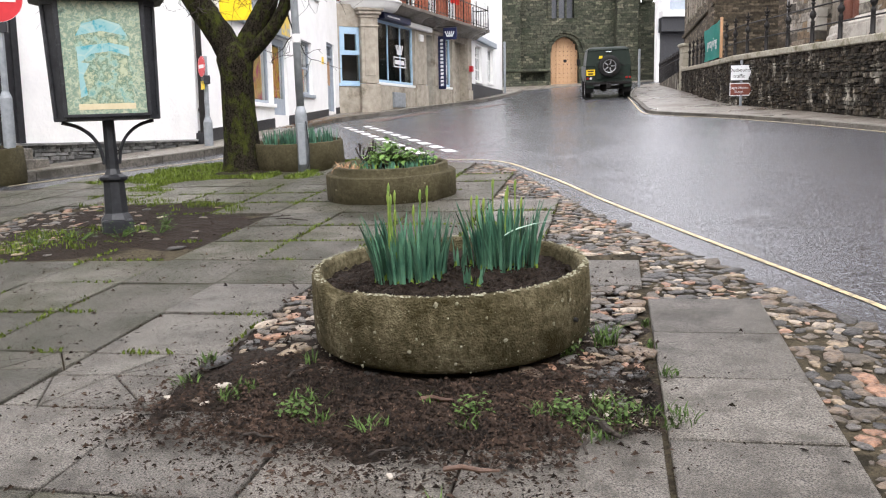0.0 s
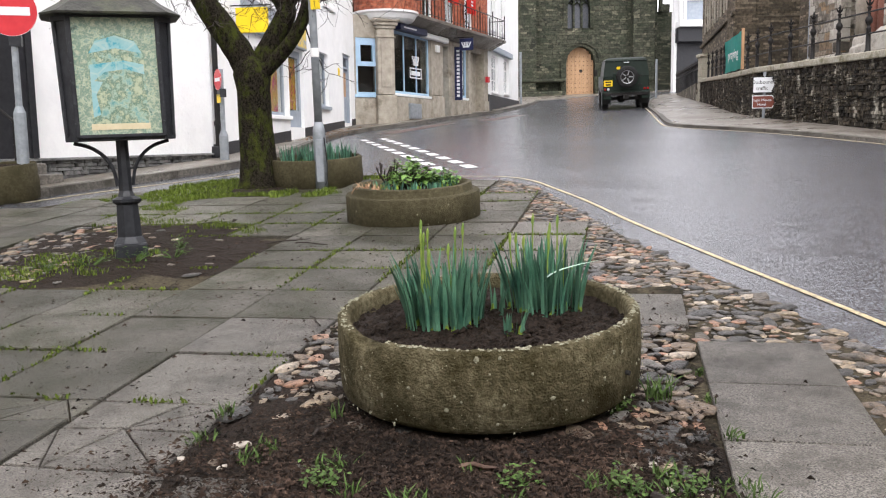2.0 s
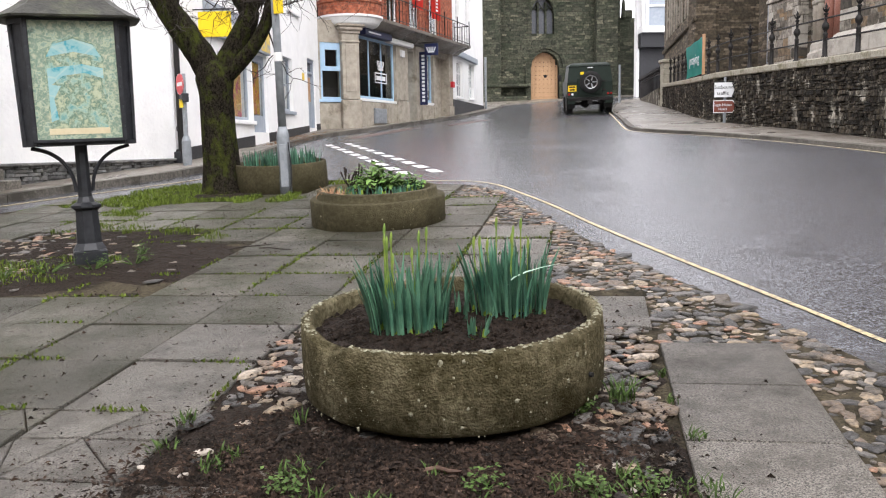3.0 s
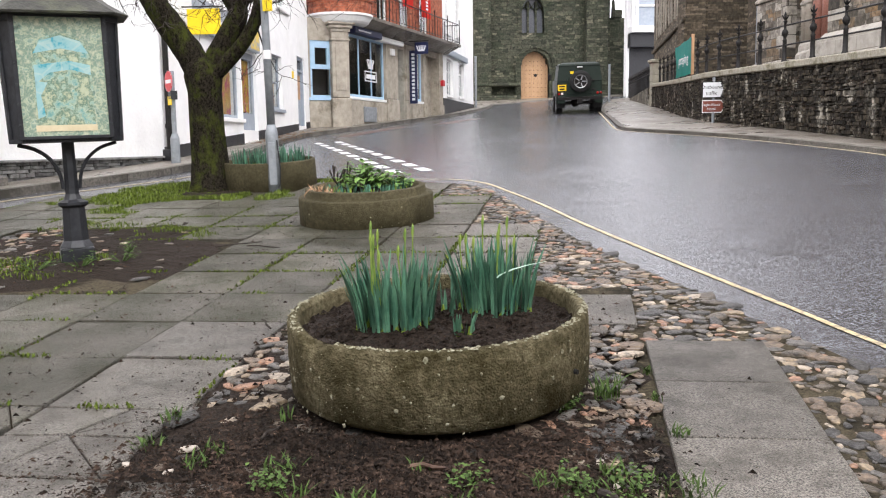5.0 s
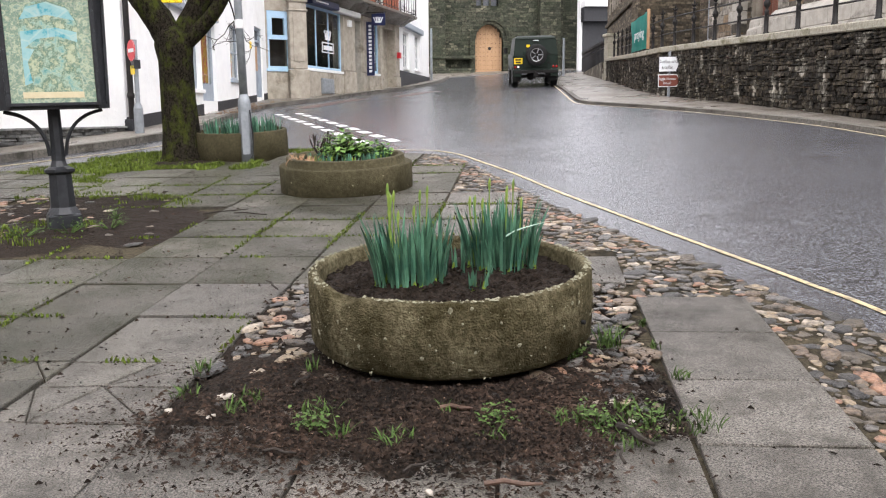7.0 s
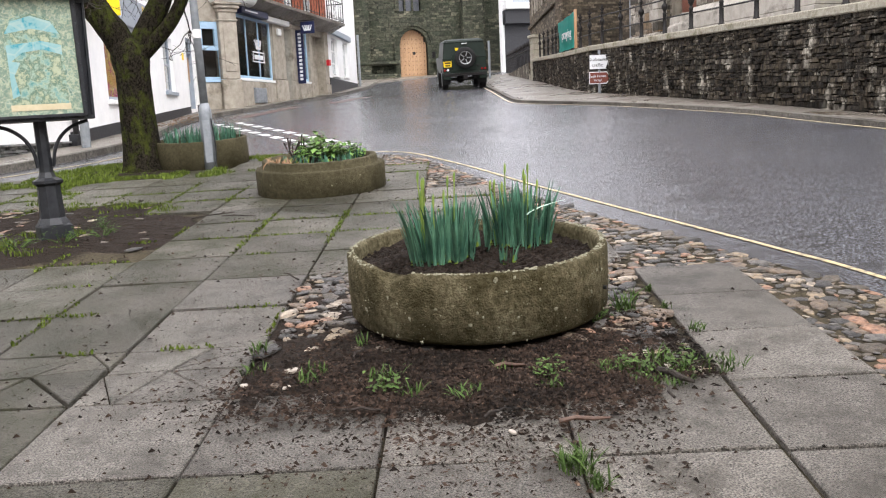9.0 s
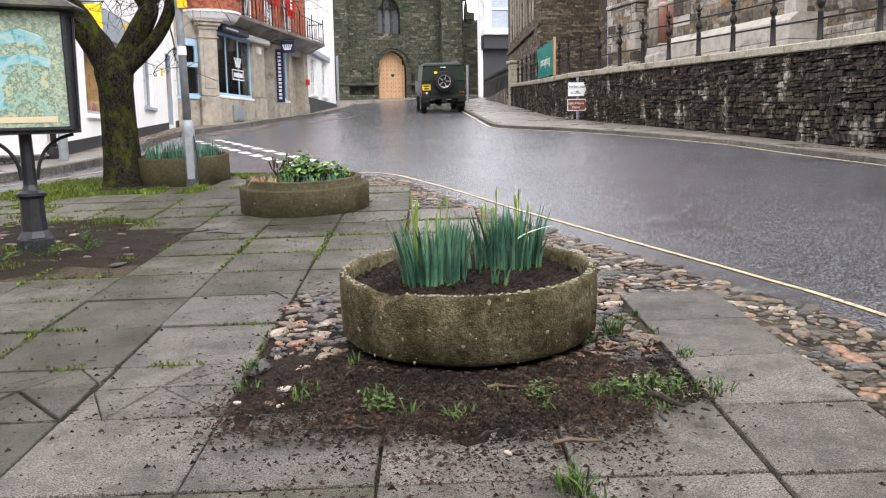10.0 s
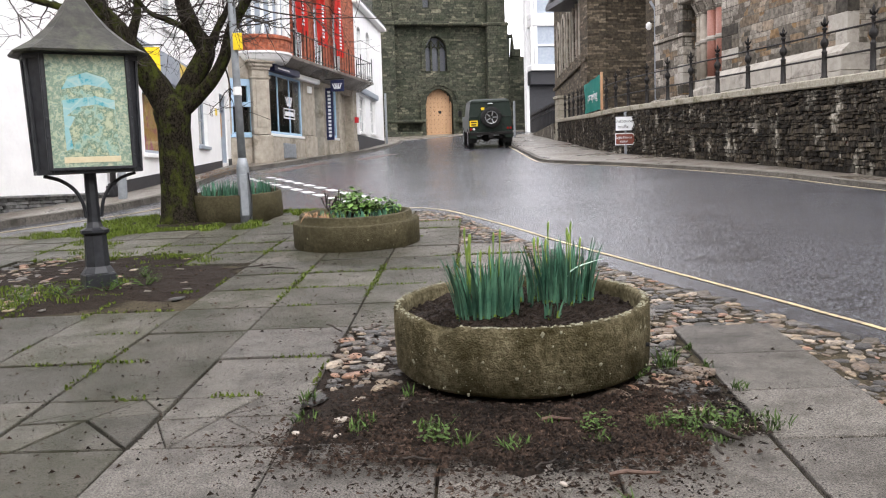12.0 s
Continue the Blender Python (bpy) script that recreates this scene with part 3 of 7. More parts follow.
LEFT_KERB = [(-9.2, 4.9), (-6.6, 8.6), (-5.3, 10.6), (-4.5, 11.7), (-3.8, 12.55), (-3.15, 13.6), (-2.6, 15.4), (-2.4, 18.0), (-2.0, 20.8), (-1.3, 22.5), (-0.45, 24.0), (1.0, 27.2), (2.6, 30.6), (4.2, 36.0), (5.2, 41.0)]
RIGHT_KERB = [(6.95, -8), (6.9, 4), (6.85, 9.6), (6.78, 11.2), (6.6, 13), (6.36, 14.5), (6.0, 16), (5.4, 17.7), (5.2, 18.6), (5.4, 20), (6.25, 24), (7.45, 29.5), (9.0, 35), (10.9, 41)]
LEFT_KERB, RIGHT_KERB = [[out(*p) for p in path] for path in (LEFT_KERB, RIGHT_KERB)]


def kerb_line(path, height, label):
    pts = smooth_path(path)
    holder = thing("kerb", label, "kerb", kind="structure")
    d = 0.0
    seg = [pts[0]]
    for a, b in zip(pts, pts[1:]):
        d += (b - a).length
        seg.append(b)
        if d > 0.9:
            g = 0.006 / max(d, 0.1)
            q = [seg[0].lerp(seg[1], min(0.5, g * 8))] + seg[1:-1] + [seg[-1]]
            part("kerbstone", ribbon(bmesh.new(), q, (-0.07, 0.07), height, height + 0.03), KERB, holder)
            seg, d = [b], 0.0
    return pts


kerb_line(LEFT_KERB, 0.105, "worn granite kerb of the shop footway")
kerb_line(RIGHT_KERB, 0.065, "worn granite kerb below the church wall")
lk, rk = smooth_path(LEFT_KERB), smooth_path(RIGHT_KERB)
foot_l = [(p.x - 0.03, p.y) for p in lk] + [out(*p) for p in ((4.6, 42), (2.0, 42), (1.5, 32), (-2.5, 27), (-5, 16), (-12, 6))]
tagged(part("pavement", sheet(bmesh.new(), foot_l, 0.10, 0.12), PAVE), "damp pale footway with fallen leaves before the shops", "pavement", kind="structure")
foot_r = [(p.x + 0.03, p.y) for p in rk] + [out(*p) for p in ((13.5, 44), (10.4, 31), (8.6, 22), (8.3, 8), (8.3, -8))]
tagged(part("pavement", sheet(bmesh.new(), foot_r, 0.06, 0.08), PAVE), "wet pale footway along the church wall", "pavement", kind="structure")
# ground at the foot of the tower
tagged(part("pavement", sheet(bmesh.new(), [out(*p) for p in ((4.2, 40), (10, 47.0), (13.5, 47.6), (13.5, 50), (2, 50), (2, 40))], 0.06, 0.08), PAVE), "stone apron at the foot of the church tower", "pavement", kind="structure")


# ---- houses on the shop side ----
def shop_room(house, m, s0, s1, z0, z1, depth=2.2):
    """A closed room behind glass, its shade painted in near-black: back, sides, floor and ceiling."""
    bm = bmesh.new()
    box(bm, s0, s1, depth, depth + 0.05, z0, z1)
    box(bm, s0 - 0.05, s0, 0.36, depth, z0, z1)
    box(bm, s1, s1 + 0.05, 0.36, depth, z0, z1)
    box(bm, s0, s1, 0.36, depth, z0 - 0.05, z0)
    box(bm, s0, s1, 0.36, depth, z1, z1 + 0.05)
    part("room", bm, SHADE, house, m=m)


A0, AC, AD = (-9.85, 4.25), (-3.83, 15.71), (-2.28, 28.02)
BE, BF, CH = (-1.3, 28.64), (2.66, 37.75), (4.75, 45.0)

white_house = thing("white_house", "white rendered corner house with a slate stone plinth", "house")
mA1, LA1 = frame_of(A0, AC)
part("gable_wall", pierced(bmesh.new(), LA1, 1.06, 9.5, [], 0.3), RENDERW, white_house, m=mA1)
part("plinth", boxed(0, LA1, 0.05, 0.3, -0.6, 1.06), MORTAR, white_house, m=mA1)
part("plinth_cap", boxed(0, LA1, -0.05, 0.08, 1.045, 1.085, None, 0.008), SLATE, white_house, "thin slate capping on the plinth", m=mA1)
gdoor = new("side_door")
gdoor.parent, gdoor.matrix_basis = white_house, mA1
part("door_leaf", boxed(LA1 - 4.65, LA1 - 3.72, -0.03, 0.0, 1.09, 3.0), BLACKP, gdoor, "dark painted side door")
part("door_frame", boxed(LA1 - 3.72, LA1 - 3.62, -0.06, 0.0, 1.09, 3.1), BLACKP, gdoor)
part("door_head", boxed(LA1 - 4.75, LA1 - 3.73, -0.06, 0.0, 3.0, 3.1), BLACKP, gdoor)
mA2, LA2 = frame_of(AC, AD)
OPEN_A2 = [(2.5, 4.85, 1.85, 3.2, 0), (4.95, 6.2, 1.6, 3.42, 0), (7.7, 8.85, 2.2, 3.62, 0), (10.75, 11.8, 1.8, 3.85, 0), (4.4, 5.7, 4.75, 6.5, 0), (8.5, 9.75, 4.95, 6.7, 0)]
part("front_wall", pierced(bmesh.new(), LA2, 0.6, 9.5, OPEN_A2, 0.3), RENDERW, white_house, m=mA2)
for s0, s1 in ((0.0, 4.93), (6.22, 10.73), (11.82, LA2)):
    bm = bmesh.new()
    g0, g1 = [gz(*(mA2 @ Vector((s, 0, 0))).xy) for s in (s0, s1)]
    lo = [bm.verts.new(v) for v in ((s0, -0.014, g0 - 0.2), (s1, -0.014, g1 - 0.2), (s1, 0.02, g1 - 0.2), (s0, 0.02, g0 - 0.2))]
    hi = [bm.verts.new(v) for v in ((s0, -0.014, g0 + 0.32), (s1, -0.014, g1 + 0.32), (s1, 0.02, g1 + 0.32), (s0, 0.02, g0 + 0.32))]
    bm.faces.new(hi)
    for i in range(4):
        bm.faces.new((lo[i], lo[(i + 1) % 4], hi[(i + 1) % 4], hi[i]))
    part("painted_plinth", bm, BLACKP, white_house, "black painted plinth band", m=mA2)
window(white_house, mA2, 2.5, 4.85, 1.85, 3.2, GREYP, (1, 1), 0.08, 0.1, RENDERW, name="shop_window")
window(white_house, mA2, 7.7, 8.85, 2.2, 3.62, GREYP, (1, 2), 0.07, 0.1, GREYP)
window(white_house, mA2, 4.4, 5.7, 4.75, 6.5, WHITEP, (2, 2), 0.07, 0.1, WHITEP)
window(white_house, mA2, 8.5, 9.75, 4.95, 6.7, WHITEP, (2, 2), 0.07, 0.1, WHITEP)
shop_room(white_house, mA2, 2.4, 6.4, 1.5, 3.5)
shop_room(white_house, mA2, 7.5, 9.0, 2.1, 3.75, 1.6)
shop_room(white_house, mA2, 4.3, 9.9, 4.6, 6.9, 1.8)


def poster_mat(name, a, b, c, scale):
    m = mat(name, a, b, scale, 0.6, 0, 10, c, scale * 0.7, 0.45, soft3=0.08)
    return m


POSTER = poster_mat("pink and orange poster", (0.75, 0.30, 0.08), (0.80, 0.55, 0.15), (0.65, 0.10, 0.22), 5.0)
POSTERY = poster_mat("yellow and red poster", (0.80, 0.50, 0.02), (0.78, 0.30, 0.03), (0.62, 0.06, 0.12), 9.0)
poster = part("poster", boxed(2.6, 4.75, 0.22, 0.225, 1.9, 3.12), POSTER, None, m=mA2)
tagged(poster, "faded pink and orange posters filling the shop window", "poster")
poster = part("poster", boxed(7.8, 8.75, 0.22, 0.225, 2.25, 2.9), POSTERY, None, m=mA2)
tagged(poster, "bright poster behind the lower sash", "poster")
shop_door = new("shop_door")
shop_door.parent, shop_door.matrix_basis = white_house, mA2
bm = bmesh.new()
box(bm, 4.95, 5.1, 0.08, 0.15, 1.6, 3.42)
box(bm, 6.05, 6.2, 0.08, 0.15, 1.6, 3.42)
box(bm, 5.1, 6.05, 0.082, 0.148, 1.6, 2.0)
box(bm, 5.1, 6.05, 0.082, 0.148, 3.26, 3.42)
part("door_frame", bm, GREYP, shop_door)
part("pane", boxed(5.09, 6.06, 0.10, 0.108, 1.99, 3.27), GLASS, shop_door).visible_shadow = False
tagged(part("poster", boxed(5.13, 6.02, 0.16, 0.165, 2.03, 3.24), POSTERY, None, m=mA2), "red and yellow poster filling the shop door", "poster")
grey_door = new("house_door")
grey_door.parent, grey_door.matrix_basis = white_house, mA2
bm = bmesh.new()
box(bm, 10.75, 10.84, 0.05, 0.2, 1.8, 3.85)
box(bm, 11.71, 11.8, 0.05, 0.2, 1.8, 3.85)
box(bm, 10.84, 11.71, 0.052, 0.198, 3.76, 3.85)
box(bm, 10.84, 11.71, 0.052, 0.198, 3.42, 3.48)
part("door_frame", bm, GREYP, grey_door)
bm = bmesh.new()
box(bm, 10.84, 11.71, 0.13, 0.17, 1.8, 3.42)
for a in (10.92, 11.31):
    box(bm, a, a + 0.31, 0.118, 0.132, 1.95, 2.45, None, 0.008)
part("door_leaf", bm, GREYP, grey_door, "grey panelled door")
part("door_light", boxed(10.96, 11.6, 0.115, 0.128, 2.6, 3.32), OAK, grey_door, "tan blind behind the door glass")
part("fanlight", boxed(10.84, 11.71, 0.12, 0.128, 3.48, 3.76), LEADP, grey_door)
part("door_handle", boxed(10.9, 10.93, 0.08, 0.13, 2.5, 2.62), IRON, grey_door)
notice = thing("wall_notice", "small ochre plaque on the white front", "plaque", mA2)
part("plate", boxed(10.05, 10.25, -0.02, -0.002, 3.15, 3.35, None, 0.004), YELLOWS, notice)
fascia = thing("shop_fascia", "grey shop fascia board with pale lettering", "shop sign", mA2)
part("board", boxed(1.75, 6.2, -0.12, -0.005, 3.45, 4.08, None, 0.01), GREYSIGN, fascia)
part("yellow_motif", boxed(5.4, 6.15, -0.126, -0.118, 3.5, 4.02), mat("ochre print", (0.62, 0.42, 0.06), (0.72, 0.55, 0.12), 7, 0.5, c3=(0.3, 0.33, 0.36), scale3=4, cover3=0.45), fascia, "ochre leaf print at the end of the board")
lettering("letters", "no", 0.5, WHITE, fascia, pose(3.35, -0.124, 3.72, 90, 0, 0))
hang = thing("hanging_sign", "yellow hanging shop sign on a thin bracket", "shop sign", mA2)
part("board", boxed(1.18, 1.22, -0.72, -0.1, 3.3, 3.76, None, 0.006), YELLOWS, hang)
part("bracket", tube(bmesh.new(), [(1.2, 0, 3.8), (1.2, -0.78, 3.8)], 0.012, 6), BLACKI, hang)
part("scroll", tube(bmesh.new(), [(1.2, 0, 4.1), (1.2, -0.2, 4.0), (1.2, -0.45, 3.83)], 0.009, 6), BLACKI, hang)
down = thing("downpipe", "black cast iron downpipe at the house corner", "drainpipe", mA1)
part("pipe", tube(bmesh.new(), [(LA1 + 0.06, -0.07, 0.95), (LA1 + 0.06, -0.07, 9.4)], 0.05, 10), BLACKI, down)
for z in (1.6, 3.4, 5.2, 7.0):
    part("collar", lathe(bmesh.new(), [(0.062, z - 0.04), (0.066, z), (0.062, z + 0.04)], 10, pose(LA1 + 0.06, -0.07, 0)), BLACKI, down)
part("shoe_block", boxed(LA1 - 0.05, LA1 + 0.2, -0.16, 0.02, 0.75, 1.2, None, 0.01), BLACKP, down)
part("roof", boxed(-0.3, LA2 + 0.2, -0.3, 6, 9.5, 9.75), ROOFS, white_house, m=mA2)
part("back_fill", boxed(0.3, LA2 - 0.02, 2.6, 2.9, 0, 9.5), RENDERW, white_house, m=mA2)

# ---- corner coffee shop ----
coffee = thing("corner_shop", "tan stone corner shop under a red brick upper storey", "shop")
mB1, LB1 = frame_of(AD, BE)
part("bay_wall", pierced(bmesh.new(), LB1, 1.2, 5.2, [(0.06, 0.86, 2.72, 4.5, 0)], 0.35), BATH, coffee, m=mB1)
window(coffee, mB1, 0.06, 0.86, 2.72, 4.5, BLUEP, (1, 1), 0.08, 0.03, BLUEP)
bm = boxed(0.08, 0.84, 0.005, 0.12, 3.62, 3.76)
box(bm, 0.08, 0.24, 0.008, 0.11, 3.76, 4.48)
box(bm, 0.68, 0.84, 0.008, 0.11, 3.76, 4.48)
box(bm, 0.24, 0.68, 0.01, 0.11, 4.28, 4.48)
part("transom", bm, BLUEP, coffee, "pale blue top light surround", m=mB1)
# the pilaster stands on the corner and turns with it
mP = pose(BE[0] - 0.06, BE[1] - 0.08, 0, 0, 0, 22)
bm = boxed(-0.29, 0.29, -0.22, 0.3, 2.72, 4.78, None, 0.015)
box(bm, -0.18, 0.18, -0.245, -0.2, 2.95, 4.45, None, 0.015)
box(bm, -0.33, 0.33, -0.26, 0.3, 4.5, 4.56, None, 0.02)
box(bm, -0.33, 0.33, -0.26, 0.3, 4.78, 4.88, None, 0.02)
box(bm, -0.39, 0.39, -0.33, 0.3, 4.88, 5.0, None, 0.03)
box(bm, -0.45, 0.45, -0.39, 0.3, 5.0, 5.08, None, 0.02)
part("pilaster", bm, BATH, coffee, "broad panelled stone corner pilaster with a moulded capital", m=mP)
part("pilaster_base", boxed(-0.33, 0.33, -0.26, 0.3, 1.3, 2.70, None, 0.02), BATH, coffee, "stained stone pilaster base", m=mP)
part("lower_course", boxed(-0.02, LB1 - 0.2, -0.05, 0.1, 1.3, 2.6, None, 0.015), BATH, coffee, m=mB1)
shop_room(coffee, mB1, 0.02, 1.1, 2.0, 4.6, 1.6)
mB2, LB2 = frame_of(BE, BF)
OPEN_B2 = [(0.45, 3.55, 2.80, 4.85, 0), (4.75, 5.45, 2.15, 4.75, 0), (6.05, 7.35, 2.88, 4.82, 0), (7.75, 9.2, 2.3, 4.75, 0)]
part("front_wall", pierced(bmesh.new(), LB2, 1.2, 5.2, OPEN_B2, 0.35), BATH, coffee, m=mB2)
window(coffee, mB2, 0.45, 3.55, 2.80, 4.85, BLUEP, (3, 1), 0.09, 0.03, WHITEP, name="shop_window")
window(coffee, mB2, 6.05, 7.35, 2.88, 4.82, BLUEP, (2, 1), 0.10, 0.03, WHITEP, name="shop_window")
part("door_leaf", boxed(4.75, 5.45, 0.26, 0.31, 2.15, 4.75), BLUEP, coffee, "pale blue door set back in the front", m=mB2)
part("porch_back", boxed(7.75, 9.2, 0.28, 0.33, 2.3, 4.75), BATH, coffee, "stone back of the recessed porch", m=mB2)
for s0, s1, z1 in ((3.6, 4.7, 4.95), (5.5, 6.0, 4.95), (7.4, 7.7, 4.95), (9.25, 9.75, 5.1)):
    bm = boxed(s0, s1, -0.07, 0.05, 2.86, z1, None, 0.015)
    box(bm, s0 - 0.03, s1 + 0.03, -0.11, 0.04, 1.5, 2.84, None, 0.015)
    box(bm, s0 - 0.03, s1 + 0.03, -0.11, 0.04, z1 - 0.16, z1, None, 0.02)
    part("pier", bm, BATH, coffee, m=mB2)
part("stall_riser", boxed(0.4, 3.58, -0.06, 0.05, 1.5, 2.7, None, 0.015), BATH, coffee, "stained stone stall riser", m=mB2)
part("stall_riser", boxed(6.02, 7.37, -0.06, 0.05, 1.5, 2.78, None, 0.015), BATH, coffee, m=mB2)
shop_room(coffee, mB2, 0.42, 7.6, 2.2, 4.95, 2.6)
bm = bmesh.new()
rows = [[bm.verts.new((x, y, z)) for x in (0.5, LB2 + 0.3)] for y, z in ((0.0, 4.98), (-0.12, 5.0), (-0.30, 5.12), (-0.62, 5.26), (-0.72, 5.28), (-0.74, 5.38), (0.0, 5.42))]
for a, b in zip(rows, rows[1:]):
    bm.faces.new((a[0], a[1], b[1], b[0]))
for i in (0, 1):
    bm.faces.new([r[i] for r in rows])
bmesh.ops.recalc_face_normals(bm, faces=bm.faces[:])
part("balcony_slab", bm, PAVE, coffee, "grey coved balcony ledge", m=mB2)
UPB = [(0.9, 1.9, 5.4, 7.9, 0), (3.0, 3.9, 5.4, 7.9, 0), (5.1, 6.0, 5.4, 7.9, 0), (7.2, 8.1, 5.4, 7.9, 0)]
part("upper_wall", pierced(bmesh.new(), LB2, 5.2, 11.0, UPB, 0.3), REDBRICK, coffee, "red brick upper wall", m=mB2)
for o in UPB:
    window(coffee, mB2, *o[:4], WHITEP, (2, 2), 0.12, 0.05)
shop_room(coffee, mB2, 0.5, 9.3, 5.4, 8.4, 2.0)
# rounded brick bay over the corner
mbay = pose(BE[0] + 0.0, BE[1] + 0.45, 0)
part("bay_band", lathe(bmesh.new(), [(0.86, 5.06), (0.94, 5.12), (1.02, 5.26), (1.08, 5.30), (1.08, 5.36)], 40), WHITEP, coffee, "white moulding under the bay", m=mbay)
bm = lathe(bmesh.new(), [(1.03, 5.36), (1.03, 5.72), (1.08, 5.76), (1.08, 5.84), (1.02, 5.88)], 40)
part("corner_bay", bm, REDBRICK, coffee, "rounded red brick band of the corner bay", m=mbay)
bm = bmesh.new()
for i in range(12):
    a = radians(180 + i * 16.5)
    box(bm, -0.06, 0.06, -0.05, 0.05, 5.88, 8.2, pose(0.98 * math.cos(a), 0.98 * math.sin(a), 0, 0, 0, math.degrees(a)))
part("bay_mullions", bm, WHITEP, coffee, m=mbay)
part("bay_glass", lathe(bmesh.new(), [(0.94, 5.88), (0.94, 8.2)], 40), GREYP, coffee, "blinds behind the bay windows", m=mbay)
part("bay_head", lathe(bmesh.new(), [(1.04, 8.2), (1.08, 8.4), (1.02, 11.0)], 40), REDBRICK, coffee, m=mbay)
part("roof", boxed(-1.0, LB2 + 0.2, -0.2, 5, 11.0, 11.2), ROOFS, coffee, m=mB2)


def balcony_rail(parent, m, s0, s1, y, z0, z1):
    bm = bmesh.new()
    tube(bm, [(s0, y, z1), (s1, y, z1)], 0.018, 6)
    tube(bm, [(s0, y, z0 + 0.08), (s1, y, z0 + 0.08)], 0.014, 6)
    n = int((s1 - s0) / 0.3)
    for i in range(n + 1):
        s = s0 + (s1 - s0) * i / n
        tall = 0.2 if i % 5 == 0 else 0.0
        tube(bm, [(s, y, z0), (s, y, z1 + tall)], 0.022 if tall else 0.010, 5)
    part("railing", bm, BLACKI, parent, "thin black iron balcony railing", m=m)


balcony_rail(coffee, mB2, 1.0, LB2 + 0.25, -0.68, 5.40, 6.2)
balcony_rail(coffee, mB2 @ pose(LB2 + 0.25, 0, 0, 0, 0, -90), 0.0, 0.68, 0, 5.40, 6.2)
for s0, s1, z0, text in ((2.75, 3.75, 6.45, "opening"), (4.8, 5.8, 6.3, "& problems"), (6.8, 7.7, 6.15, "& rebuildings")):
    ban = thing("banner", "long red cloth banner with white print on the brick front", "banner", mB2, group="red banners")
    bm = bmesh.new()
    cols = []
    for i in range(9):
        s = s0 + (s1 - s0) * i / 8
        cols.append([bm.verts.new((s, -0.26 + 0.04 * math.sin(i * 1.3 + j * 0.7), z0 + (9.4 - z0) * j / 8)) for j in range(9)])
    for a, b in zip(cols, cols[1:]):
        for j in range(8):
            bm.faces.new((a[j], b[j], b[j + 1], a[j + 1]))
    bmesh.ops.solidify(bm, geom=bm.faces[:], thickness=0.008)
    part("cloth", bm, REDCLOTH, ban, smooth=True)
    part("pole", tube(bmesh.new(), [(s0 - 0.05, -0.26, 9.4), (s1 + 0.05, -0.26, 9.4)], 0.02, 6), BLACKI, ban)
    n = len(text)
    for k in range(n):
        part("print", boxed((s0 + s1) / 2 - 0.12, (s0 + s1) / 2 + 0.10, -0.318, -0.312, z0 + 0.3 + 0.13 * k, z0 + 0.37 + 0.13 * k), WHITE, ban, "white line of print")
vert = thing("banner_sign", "narrow navy vertical shop sign with pale print", "shop sign", mB2)
part("face_board", boxed(5.74, 5.78, -0.42, -0.12, 2.75, 4.75), NAVY, vert)
for k in range(13):
    part("letter", boxed(5.73, 5.738, -0.33, -0.21, 2.87 + 0.14 * k, 2.96 + 0.14 * k), WHITE, vert, "pale letter")
crown = thing("hanging_sign", "navy square hanging sign with a white crown shape", "shop sign", mB2)
part("bracket", tube(bmesh.new(), [(5.5, 0.0, 5.06), (5.5, -1.0, 5.06)], 0.015, 6), BLACKI, crown)
part("face_board", boxed(5.47, 5.53, -0.98, -0.44, 4.58, 5.02, None, 0.01), NAVY, crown)
bm = bmesh.new()
box(bm, 5.455, 5.468, -0.84, -0.58, 4.68, 4.74)
for k, y in enumerate((-0.86, -0.78, -0.71, -0.64, -0.56)):
    box(bm, 5.455, 5.468, -0.02, 0.02, -0.08, 0.08, pose(0, y, 4.81, (22, 11, 0, -11, -22)[k], 0, 0))
part("crown_shape", bm, WHITE, crown)
awn = thing("awning_box", "navy awning box over the shop window", "awning", mB2)
part("box", boxed(0.55, 2.75, -0.3, -0.01, 4.84, 5.06, None, 0.02), NAVY, awn)
part("valance", boxed(2.75, 4.9, -0.24, -0.01, 4.80, 4.98, None, 0.02), WHITEP, awn, "white roller valance")
part("print", boxed(0.8, 1.8, -0.306, -0.30, 4.92, 4.97), WHITE, awn)
for s0, w in ((1.95, 1.0), (6.3, 0.75)):
    dec = thing("window_decal", "white crown emblem and framed print on the shop glass", "window sign", mB2)
    bm = bmesh.new()
    for z0, z1 in ((3.38, 3.42), (3.70, 3.74)):
        box(bm, s0, s0 + w, 0.04, 0.044, z0, z1)
    for x in (s0, s0 + w - 0.05):
        box(bm, x, x + 0.05, 0.04, 0.044, 3.42, 3.70)
    part("frame_line", bm, WHITE, dec)
    part("line", boxed(s0 + 0.12, s0 + w - 0.12, 0.04, 0.044, 3.48, 3.63), WHITE, dec)
    bm = bmesh.new()
    for k in range(5):
        box(bm, -0.035, 0.035, 0.04, 0.044, -0.13, 0.13, pose(s0 + w / 2 + (k - 2) * 0.11, 0, 4.02, 0, (k - 2) * 14, 0))
    box(bm, s0 + w / 2 - 0.2, s0 + w / 2 + 0.2, 0.04, 0.044, 3.82, 3.9)
    part("crown_shape", bm, WHITE, dec)
cab = thing("utility_cabinet", "small grey service cabinet against the shop wall", "cabinet", mB2)
part("body", boxed(1.55, 2.55, -0.12, -0.055, 1.98, 2.5, None, 0.01), GALV, cab)
part("lid", boxed(1.58, 2.52, -0.132, -0.118, 2.01, 2.47, None, 0.005), GALV, cab)
alarm = thing("alarm_box", "white alarm box on the shop wall", "alarm", mB2)
